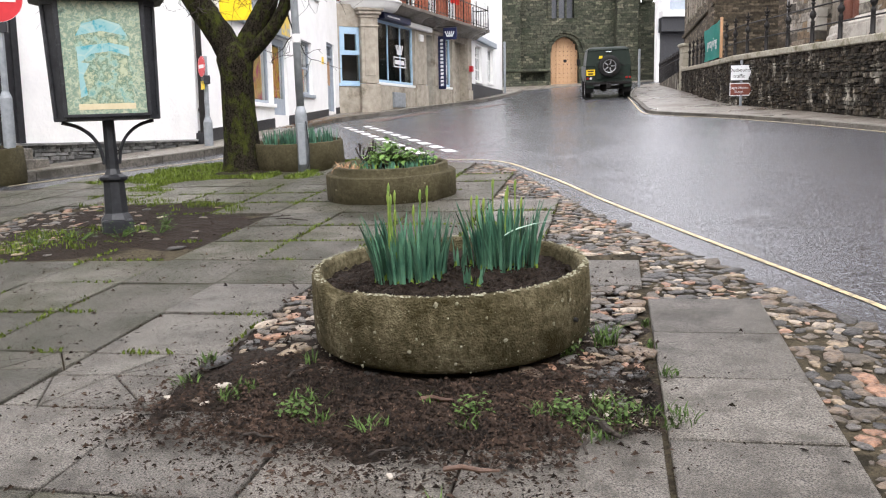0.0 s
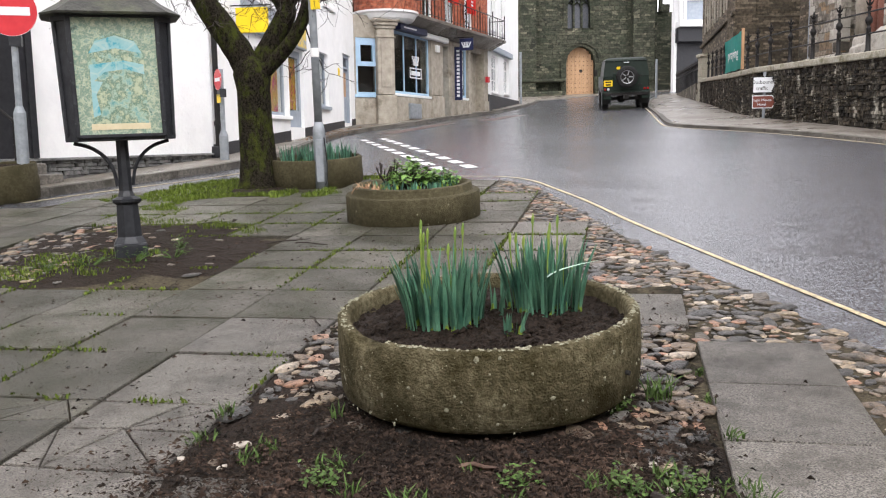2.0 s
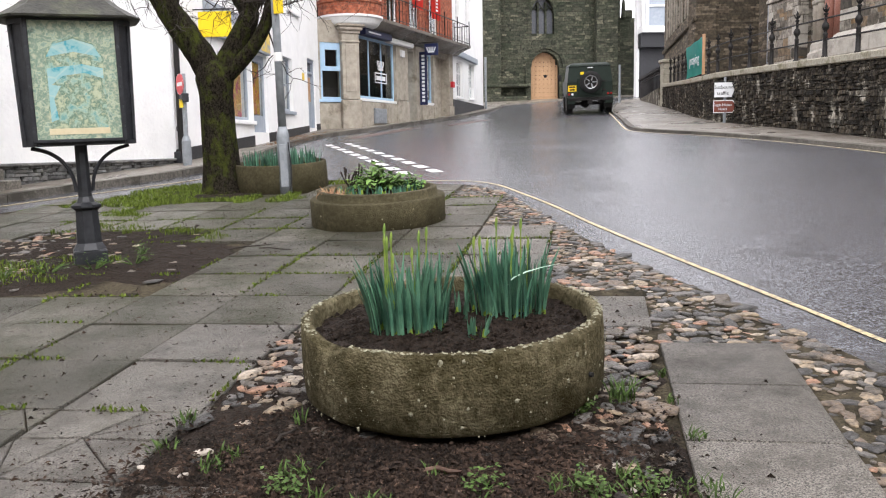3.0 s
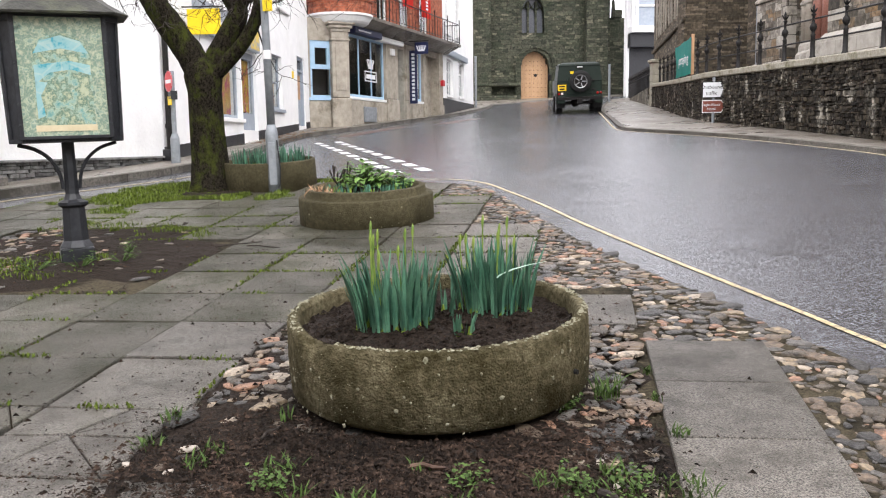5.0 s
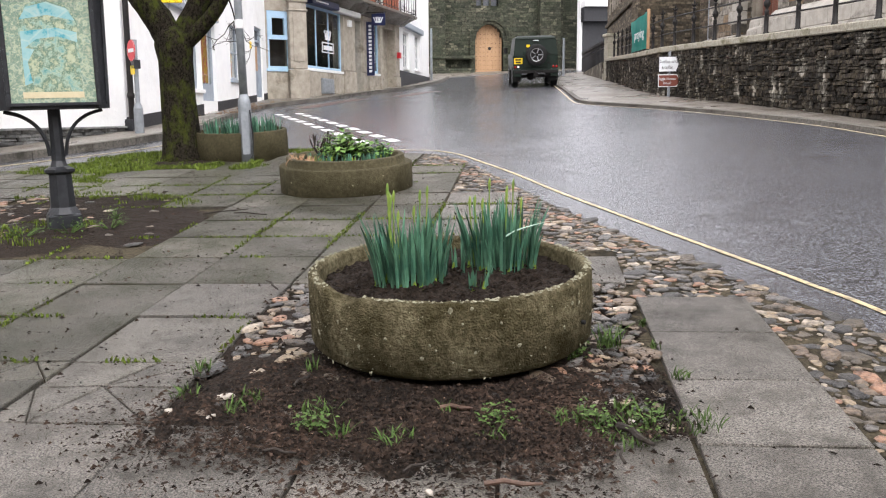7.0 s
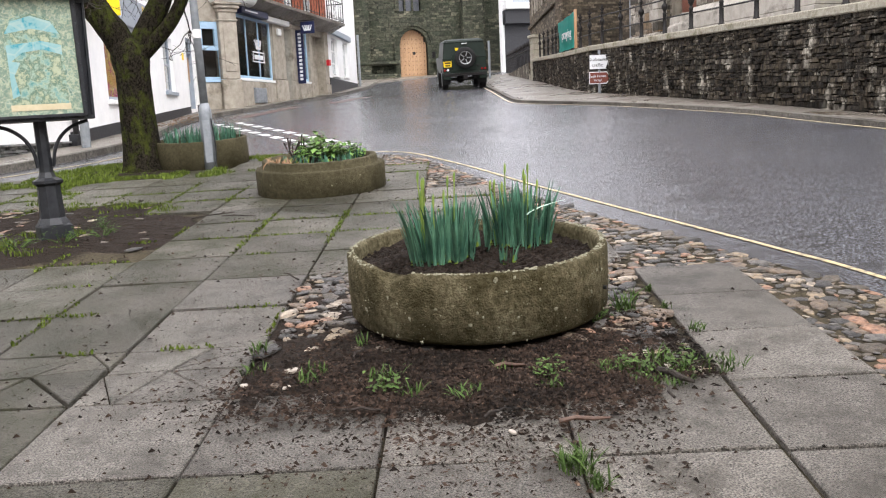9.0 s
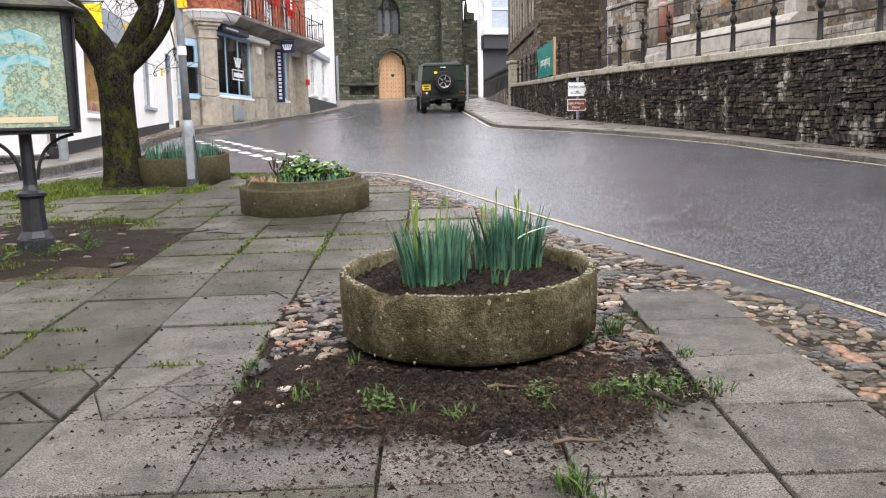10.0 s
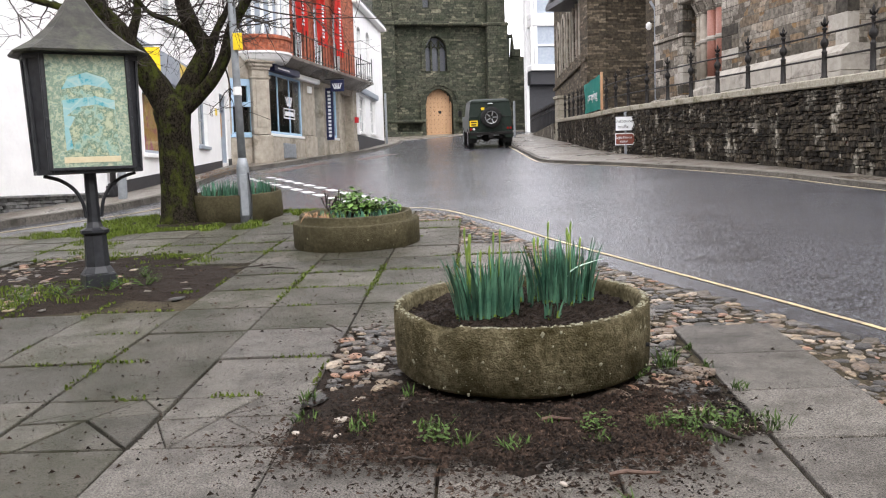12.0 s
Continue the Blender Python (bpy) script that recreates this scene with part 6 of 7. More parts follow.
def bush(m, r, h, n, material, leaf, label, seed, category="plant"):
    """A leafy little plant: stems and many small cupped leaves."""
    rg = random.Random(seed)
    t = thing("leafy_plant", label, category, m)
    stem, lv = bmesh.new(), bmesh.new()
    for i in range(n):
        a, q = rg.uniform(0, 6.283), math.sqrt(rg.random())
        tip = Vector((r * q * math.cos(a), r * q * math.sin(a), h * (1.05 - 0.55 * q * q) * rg.uniform(0.55, 1.0)))
        b = Vector((tip.x * 0.25, tip.y * 0.25, 0))
        tube(stem, [b, b.lerp(tip, 0.5) + Vector((0, 0, h * 0.12)), tip], [0.004, 0.003, 0.0015], 4, cap=False)
        for k in range(9):
            c = b.lerp(tip, rg.uniform(0.45, 1.05)) + Vector((rg.gauss(0, 0.018), rg.gauss(0, 0.018), rg.gauss(0.02, 0.018)))
            az, el, s = rg.uniform(0, 6.283), rg.uniform(-0.5, 0.9), leaf * rg.uniform(0.6, 1.25)
            d = Vector((math.cos(az) * math.cos(el), math.sin(az) * math.cos(el), math.sin(el)))
            w = d.cross(Vector((0, 0, 1))).normalized() * s * 0.42
            p = [lv.verts.new(v) for v in (c, c + d * s * 0.45 + w, c + d * s - Vector((0, 0, s * 0.25)), c + d * s * 0.45 - w)]
            mid = lv.verts.new(c + d * s * 0.5 - Vector((0, 0, s * 0.10)))
            for j in range(4):
                lv.faces.new((p[j], p[(j + 1) % 4], mid))
    tagged(part("stalk_mass", stem, TWIG if material is not WEED else WEED, t), kind="stuff")
    tagged(part("foliage", lv, material, t), kind="stuff")
    return t


HELL = mat("pale green hellebore leaf", (0.065, 0.14, 0.03), (0.16, 0.27, 0.065), 14, 0.6, 0.1, 50, rand=0.4, spec=0.2)
bush(M2 @ pose(0.0, 0.05, 0.27), 0.26, 0.26, 46, HELL, 0.06, "bright green leafy perennial in the planter", 61)
bush(M2 @ pose(0.26, -0.02, 0.27), 0.2, 0.15, 26, HELL, 0.05, "low fresh green leafy plant in the planter", 62)
dead = thing("dead_stems", "dark bare stems of a cut-back shrub", "plant", M2 @ pose(-0.22, 0.02, 0.27))
for k in range(9):
    a = rgx.uniform(0, 6.28)
    q = rgx.uniform(0.03, 0.09)
    part("stem", tube(bmesh.new(), [(q * 0.3, 0, 0), (q * math.cos(a), q * math.sin(a), 0.14), (q * 1.4 * math.cos(a + 0.4), q * 1.3 * math.sin(a), rgx.uniform(0.2, 0.3))], [0.006, 0.005, 0.009], 5), TWIG, dead)
STRAW = mat("dry straw leaf", (0.30, 0.17, 0.09), (0.44, 0.28, 0.17), 20, 0.8, rand=0.2)
for k in range(3):
    t = thing("dry_leaves", "brown dead leaf tuft at the planter rim", "plant", M2 @ pose(-0.42 + 0.07 * k, -0.2 - 0.06 * k, 0.28))
    bm = bmesh.new()
    for i in range(22):
        blade(bm, Vector((rgx.gauss(0, 0.03), rgx.gauss(0, 0.03), 0)), rgx.uniform(0.06, 0.12), rgx.uniform(0, 6.28), rgx.uniform(0.3, 1.2), 0.005, rgx, 3)
    part("foliage", bm, STRAW, t)


# ---- map stand ----
stand = thing("map_stand", "dark iron lantern-shaped stand holding a painted town map", "map stand", on_ground(-2.31, 6.78, 0, 0, lean=False) @ pose(0, 0, 0, 0, -1.4, 0) @ pose(0, 0, 0, 0, 0, 22))
bm = boxed(-0.115, 0.115, -0.115, 0.115, -0.1, 0.13, None, 0.012)
part("pedestal_foot", bm, IRON, stand)
bm = bmesh.new()
lathe(bm, [(0.125, 0.13), (0.10, 0.17), (0.092, 0.18), (0.082, 0.42), (0.11, 0.44), (0.11, 0.46), (0.07, 0.48)], 8, pose(0, 0, 0, 0, 0, 22.5))
part("pedestal", bm, IRON, stand)
part("pole", lathe(bmesh.new(), [(0.075, 0.46), (0.05, 0.52), (0.045, 0.9)], 8, pose(0, 0, 0, 0, 0, 22.5)), IRON, stand)
for sx in (-1, 1):
    part("scroll_bracket", tube(bmesh.new(), smooth_path([(0.055 * sx, -0.02, 0.56), (0.075 * sx, -0.03, 0.68), (0.13 * sx, -0.03, 0.78), (0.22 * sx, -0.03, 0.85), (0.33 * sx, -0.03, 0.885)], 4), 0.014, 6), IRON, stand)
# lantern body: a long octagon that widens a little upwards
OCT = [(-0.30, -0.17), (0.30, -0.17), (0.385, -0.08), (0.385, 0.08), (0.30, 0.17), (-0.30, 0.17), (-0.385, 0.08), (-0.385, -0.08)]


def oct_at(k, z):
    return [Vector((x * k, y * k, z)) for x, y in OCT]


bm = bmesh.new()
lo, hi = oct_at(0.94, 0.90), oct_at(1.0, 1.78)
a = [bm.verts.new(v) for v in lo]
b = [bm.verts.new(v) for v in hi]
for i in range(8):
    bm.faces.new((a[i], a[(i + 1) % 8], b[(i + 1) % 8], b[i]))
bm.faces.new(a[::-1])
bm.faces.new(b)
part("case", bm, IRON, stand)
for i in range(8):
    part("corner_strip", tube(bmesh.new(), [lo[i] * 1.0 + Vector((lo[i].x, lo[i].y, 0)) * 0.01, hi[i] + Vector((hi[i].x, hi[i].y, 0)) * 0.01], 0.016, 6), IRON, stand)
for k, z0, z1 in ((0.95, 0.895, 0.925), (1.01, 1.74, 1.79)):
    bm = bmesh.new()
    va, vb = [bm.verts.new(v) for v in oct_at(k * 1.04, z0)], [bm.verts.new(v) for v in oct_at(k * 1.04, z1)]
    for i in range(8):
        bm.faces.new((va[i], va[(i + 1) % 8], vb[(i + 1) % 8], vb[i]))
    bm.faces.new(va[::-1])
    bm.faces.new(vb)
    part("band", bm, IRON, stand)
bm = bmesh.new()
prev = None
for k, z in ((1.22, 1.775), (1.24, 1.79), (0.9, 1.87), (0.6, 1.97), (0.36, 2.08), (0.18, 2.19), (0.1, 2.22)):
    ring = [bm.verts.new((x * k, y * k * (1.35 if k > 0.5 else 1.7), z)) for x, y in OCT]
    if prev:
        for i in range(8):
            bm.faces.new((prev[i], prev[(i + 1) % 8], ring[(i + 1) % 8], ring[i]))
    else:
        bm.faces.new(ring[::-1])
    prev = ring
bm.faces.new(prev)
part("roof", bm, mat("weathered lead roof", (0.018, 0.018, 0.015), (0.048, 0.047, 0.036), 12, 0.55, 0.3, 50, (0.06, 0.065, 0.04), 4, 0.4), stand, "flared lead-grey roof")
part("finial", lathe(bmesh.new(), [(0.04, 2.2), (0.05, 2.25), (0.025, 2.3), (0.045, 2.34), (0.01, 2.42)], 12), IRON, stand)
def map_print(name, tones, scale, lines):
    """A faded hand-drawn map: washes of several tints with fine drawn lines."""
    m = mat(name, tones[0], tones[1], scale, 0.25, 0, 10, spec=0.4, local=True)
    n, l = m.node_tree.nodes, m.node_tree.links
    wash = next(e for e in n if e.bl_idname == "ShaderNodeValToRGB")
    for k, c in enumerate(tones[2:]):
        wash.color_ramp.elements.new(0.4 + 0.06 * k).color = (*c, 1)
    src = n["Principled BSDF"].inputs["Base Color"].links[0].from_socket
    vec = next(e for e in n if e.bl_idname == "ShaderNodeMapping").outputs["Vector"]
    x = n.new("ShaderNodeMixRGB")
    x.inputs["Color2"].default_value = (0.62, 0.62, 0.50, 1)
    cells = n.new("ShaderNodeTexVoronoi")
    cells.feature = "DISTANCE_TO_EDGE"
    cells.inputs["Scale"].default_value = lines
    l.new(vec, cells.inputs["Vector"])
    th = n.new("ShaderNodeMath")
    th.operation = "LESS_THAN"
    th.inputs[1].default_value = 0.03
    l.new(cells.outputs["Distance"], th.inputs[0])
    half = n.new("ShaderNodeMath")
    half.operation = "MULTIPLY"
    half.inputs[1].default_value = 0.22
    l.new(th.outputs[0], half.inputs[0])
    l.new(half.outputs[0], x.inputs["Fac"])
    l.new(src, x.inputs["Color1"])
    l.new(x.outputs["Color"], n["Principled BSDF"].inputs["Base Color"])
    return m


MAPW = map_print("faded map paper", ((0.10, 0.15, 0.12), (0.50, 0.50, 0.36), (0.24, 0.34, 0.28), (0.42, 0.46, 0.33), (0.16, 0.25, 0.20)), 13, 16)
MAPB = map_print("map river blue", ((0.05, 0.25, 0.33), (0.34, 0.52, 0.52), (0.08, 0.33, 0.40), (0.24, 0.45, 0.47)), 9, 6)
MAPT = map_print("map teal fields", ((0.08, 0.24, 0.25), (0.46, 0.50, 0.36), (0.20, 0.36, 0.33), (0.34, 0.44, 0.34), (0.12, 0.20, 0.15), (0.40, 0.44, 0.30)), 11, 22)
tilt = pose(0, -0.172, 0.96, math.degrees(math.atan2(0.0105, 0.85)) + 90, 0, 0)
sheet_map = part("map_panel", boxed(-0.280, 0.280, -0.02, 0.80, 0.004, 0.008), MAPW, stand, "painted map in faded teal and cream", m=tilt)
arch_pts = [(-0.19, 0.03)] + [(0.19, 0.03)] + [(0.19 * math.cos(radians(th)), 0.52 + 0.17 * math.sin(radians(th))) for th in range(0, 181, 15)]
part("map_field", slab_of(bmesh.new(), arch_pts, 0.0085, 0.010), MAPT, sheet_map)
part("map_river", slab_of(bmesh.new(), [(-0.18, 0.34), (-0.08, 0.42), (0.06, 0.44), (0.185, 0.40), (0.185, 0.47), (0.05, 0.50), (-0.18, 0.47)], 0.0105, 0.0115), MAPB, sheet_map)
part("map_sky", slab_of(bmesh.new(), [(-0.18, 0.55), (0.0, 0.585), (0.18, 0.55), (0.13, 0.635), (0.0, 0.675), (-0.13, 0.635)], 0.0105, 0.0115), MAPB, sheet_map)
part("map_river", slab_of(bmesh.new(), [(-0.18, 0.1), (-0.13, 0.12), (-0.15, 0.26), (-0.1, 0.35), (-0.18, 0.36)], 0.0105, 0.0115), MAPB, sheet_map)
part("caption_strip", boxed(-0.2, 0.2, 0.012, 0.055, 0.009, 0.011), mat("cream strip", (0.55, 0.47, 0.30), (0.66, 0.58, 0.40), 9, 0.4), sheet_map)
for s0, s1, z0, z1 in ((-0.312, -0.280, -0.02, 0.82), (0.280, 0.312, -0.02, 0.82)):
    part("frame_bar", boxed(s0, s1, z0 - 0.02, z1, 0.0, 0.022, None, 0.004), IRON, stand, m=tilt)
for z0, z1 in ((-0.045, -0.02), (0.80, 0.825)):
    part("frame_bar", boxed(-0.310, 0.310, z0, z1, 0.0, 0.021, None, 0.004), IRON, stand, m=tilt)
for sx in (-1, 1):
    for k in range(6):
        part("rivet", lathe(bmesh.new(), [(0.009, 0), (0.006, 0.006)], 8, tilt @ pose(0.297 * sx, 0.06 + 0.14 * k, 0.021)), IRON, stand)

# ---- lamp post, road signs ----
lamp = thing("lamp_post", "grey galvanised lamp post with a wider base", "lamp post", on_ground(-1.31, 10.52, 0, 0, lean=False) @ pose(0, 0, 0, 0, -1.2, 0))
part("base", lathe(bmesh.new(), [(0.075, -0.1), (0.075, 0.68), (0.07, 0.72), (0.05, 0.80)], 20), GALV, lamp, smooth=True)
part("shaft", lathe(bmesh.new(), [(0.048, 0.78), (0.044, 2.0), (0.04, 5.6)], 16), GALV, lamp, smooth=True)
part("access_door", boxed(-0.045, 0.045, -0.082, -0.07, 0.1, 0.6, None, 0.006), GALV, lamp)
part("collar", lathe(bmesh.new(), [(0.05, 1.55), (0.052, 1.56), (0.052, 1.64), (0.05, 1.65)], 16), WHITEP, lamp)
part("cable", tube(bmesh.new(), [(0.06, -0.05, 0.62), (0.085, -0.06, 0.3), (0.075, -0.06, 0.12), (0.05, -0.07, 0.06)], 0.008, 5), IRON, lamp)
part("notice_plate", boxed(-0.01, 0.1, -0.075, -0.06, 2.08, 2.28, None, 0.003), YELLOWS, lamp, "small yellow notice plate")
part("lantern", boxed(-0.09, 0.09, -0.9, -0.3, 5.5, 5.62, None, 0.03), GALV, lamp)
part("arm", tube(bmesh.new(), [(0, 0, 5.55), (0, -0.35, 5.58)], 0.03, 8), GALV, lamp)


def no_entry(x, y, turn, zc, r, label, base_h):
    t = thing("no_entry_sign", label, "road sign", on_ground(x, y, turn, lean=False), group="no-entry signs")
    part("pole", tube(bmesh.new(), [(0, 0, -0.1), (0, 0, zc + r)], 0.04, 10), GALV, t)
    part("base", lathe(bmesh.new(), [(0.075, -0.1), (0.075, base_h), (0.045, base_h + 0.08)], 14), GALV, t)
    dm = pose(0.0, -0.06, zc, 90, 0, 0)
    part("disc", lathe(bmesh.new(), [(r, -0.008), (r, 0.0), (r * 0.99, 0.004)], 40, dm), REDSIGN, t)
    part("rim", lathe(bmesh.new(), [(r * 0.985, 0.003), (r, 0.005), (r, 0.003)], 40, dm, False), WHITE, t)
    part("bar", boxed(-r * 0.72, r * 0.72, -0.068, -0.064, zc - r * 0.17, zc + r * 0.17), WHITE, t)
    part("bracket", boxed(-0.05, 0.09, -0.06, 0.05, zc - r - 0.12, zc - r + 0.02, None, 0.006), IRON, t)
    return t


no_entry(-5.13, 11.25, 14, 2.28, 0.30, "red no-entry sign on a grey pole", 1.05)
ne = no_entry(*out(-3.32, 14.25), -58, 1.42, 0.17, "small red no-entry sign near the downpipe", 0.5)
part("plate_below", boxed(-0.08, 0.08, -0.06, -0.05, 1.04, 1.18), YELLOWS, ne)


# ---- tree ----
def tree():
    rg = random.Random(11)
    t = thing("street_tree", "bare mossy street tree with a forked trunk", "tree", on_ground(-2.12, 10.88, lean=False))
    trunk = bmesh.new()
    tube(trunk, [(0.02, 0, -0.15), (0.02, 0, 0.0), (0.01, 0, 0.12), (0.0, 0, 0.4), (-0.01, 0, 0.8), (-0.02, 0.01, 1.2), (-0.03, 0, 1.38), (-0.02, 0, 1.52), (-0.01, 0, 1.60)], [0.33, 0.29, 0.235, 0.215, 0.20, 0.20, 0.23, 0.215, 0.13], 24)
    for v in trunk.verts:
        k = noise.noise(v.co * 5.0) * 0.02 + noise.noise(v.co * 14.0) * 0.010
        v.co += Vector((v.co.x, v.co.y, 0)).normalized() * k
    part("trunk", trunk, BARK, t, "mossy dark trunk", smooth=True)
    tips = []

    def limb(pts, r0, r1, name="limb"):
        pts = smooth_path(pts, 5)
        n = len(pts)
        bm = bmesh.new()
        tube(bm, pts, [r0 + (r1 - r0) * (i / (n - 1)) ** 0.8 for i in range(n)], 10)
        for v in bm.verts:
            v.co += Vector((1, 1, 1)) * 0.012 * noise.noise(v.co * 7.0)
        part(name, bm, BARK, t, smooth=True)
        return pts
    main = [
        (limb([(0.0, 0, 1.30), (-0.13, -0.01, 1.58), (-0.30, -0.04, 1.86), (-0.47, -0.07, 2.12), (-0.66, -0.1, 2.43), (-1.0, -0.15, 2.78), (-1.4, -0.2, 3.28)], 0.19, 0.11), 0.05),
        (limb([(0.03, 0, 1.38), (0.16, 0.02, 1.66), (0.35, 0.06, 2.00), (0.40, 0.08, 2.16), (0.30, 0.1, 2.34), (0.20, 0.1, 2.58), (0.14, 0.15, 2.88), (0.2, 0.2, 3.48)], 0.15, 0.085), 0.045),
        (limb([(0.10, -0.03, 1.40), (0.28, -0.06, 1.56), (0.50, -0.10, 1.80), (0.64, -0.12, 2.06), (0.72, -0.15, 2.34), (0.88, -0.2, 2.63), (1.10, -0.25, 2.93), (1.4, -0.35, 3.28)], 0.10, 0.05), 0.035),
        (limb([(0.39, 0.07, 2.14), (0.50, 0.1, 2.30), (0.56, 0.14, 2.44), (0.72, 0.2, 2.78), (0.8, 0.3, 3.28)], 0.075, 0.025), 0.03),
        (limb([(-0.5, -0.07, 2.16), (-0.42, 0.02, 2.43), (-0.38, 0.1, 2.68), (-0.45, 0.2, 3.18)], 0.08, 0.03), 0.03),
        (limb([(-0.7, -0.1, 2.46), (-1.2, -0.25, 2.60), (-1.75, -0.35, 2.74), (-2.3, -0.45, 2.86)], 0.055, 0.022), 0.02),
        (limb([(0.27, 0.1, 2.38), (-0.02, 0.0, 2.50), (-0.25, -0.1, 2.60), (-0.55, -0.3, 2.98)], 0.05, 0.02), 0.02),
    ]
    twigs = bmesh.new()

    def grow(p, d, length, r, depth):
        if depth == 0 or r < 0.0016:
            return
        pts = [p]
        for k in range(4):
            d = (d + Vector((rg.gauss(0, 0.22), rg.gauss(0, 0.22), rg.gauss(-0.02, 0.2)))).normalized()
            pts.append(pts[-1] + d * length / 4)
        tube(twigs, pts, [r, r * 0.9, r * 0.75, r * 0.65, r * 0.5], 5, cap=False)
        for k in range(rg.randrange(2, 4)):
            q = pts[rg.randrange(1, 5)]
            nd = (d + Vector((rg.gauss(0, 0.8), rg.gauss(0, 0.8), rg.gauss(0.05, 0.6)))).normalized()
            grow(q, nd, length * rg.uniform(0.5, 0.85), r * 0.6, depth - 1)
    for pts, r in main:
        n = len(pts)
        for k in range(13):
            i = rg.randrange(int(n * 0.4), n)
            d = (pts[min(i + 1, n - 1)] - pts[max(i - 1, 0)]).normalized()
            side = Vector((rg.gauss(0, 1), rg.gauss(0, 1), rg.gauss(0.15, 0.6))).normalized()
            grow(pts[i], (d * 0.4 + side).normalized(), rg.uniform(0.35, 0.8), rg.uniform(0.007, 0.014), 4)
    for k in range(7):
        grow(Vector((0.75 + 0.1 * k, -0.16 - 0.03 * k, 2.4 + 0.12 * k)), Vector((1, -0.2, rg.uniform(-0.1, 0.2))).normalized(), rg.uniform(0.7, 1.2), 0.011, 4)
    tagged(part("twig_mass", twigs, TWIG, t, "bare dark twigs"), kind="stuff")


tree()

# ---- paving slabs ----
CT, ST = 0.974, -0.225
GRID = Matrix(((CT, -ST, 0, 0), (ST, CT, 0, 0), (0, 0, 1, 0), (0, 0, 0, 1)))


def uv_to_xy(u, v):
    return CT * u - ST * v, ST * u + CT * v


def inside(p, poly):
    c, n = False, len(poly)
    for i in range(n):
        (x0, y0), (x1, y1) = poly[i], poly[(i + 1) % n]
        if (y0 > p[1]) != (y1 > p[1]) and p[0] < (x1 - x0) * (p[1] - y0) / (y1 - y0) + x0:
            c = not c
    return c


BED = [(-3.6, 7.9), (-3.25, 6.2), (-2.6, 5.95), (-1.62, 5.75), (-1.5, 6.6), (-1.25, 7.35), (-1.9, 8.15), (-2.9, 8.7)]
paving = thing("paving", "damp grey concrete paving slabs with mossy joints", "paving", kind="structure")
srng = random.Random(21)


def slab_piece(outline, lift, tilt=0.0):
    """One flag: outline in grid coordinates."""
    cu, cv = sum(p[0] for p in outline) / len(outline), sum(p[1] for p in outline) / len(outline)
    x, y = uv_to_xy(cu, cv)
    bm = slab_of(bmesh.new(), [(u - cu, v - cv) for u, v in outline], -0.05, 0.0)
    top = [e for e in bm.edges if all(vv.co.z > -0.001 for vv in e.verts)]
    bmesh.ops.bevel(bm, geom=top, offset=0.004, segments=1, affect="EDGES")
    m = on_ground(x, y, 0, lift) @ GRID @ pose(0, 0, 0, srng.uniform(-0.35, 0.35), srng.uniform(-0.35, 0.35), srng.uniform(-0.4, 0.4))
    ob = part("flagstone", bm, SLABM if cu < -2.19 or (cv > 4.46 and cu < -0.9) or (cv < 2.1 and cu < -1.0) else SLAB, paving, m=m)
    return ob


def right_limit(v):
    return 0.71 if v < 4.22 else 0.175 if v < 5.28 else -0.415 if v < 7.3 else -1.02 if v < 9.3 else -1.6


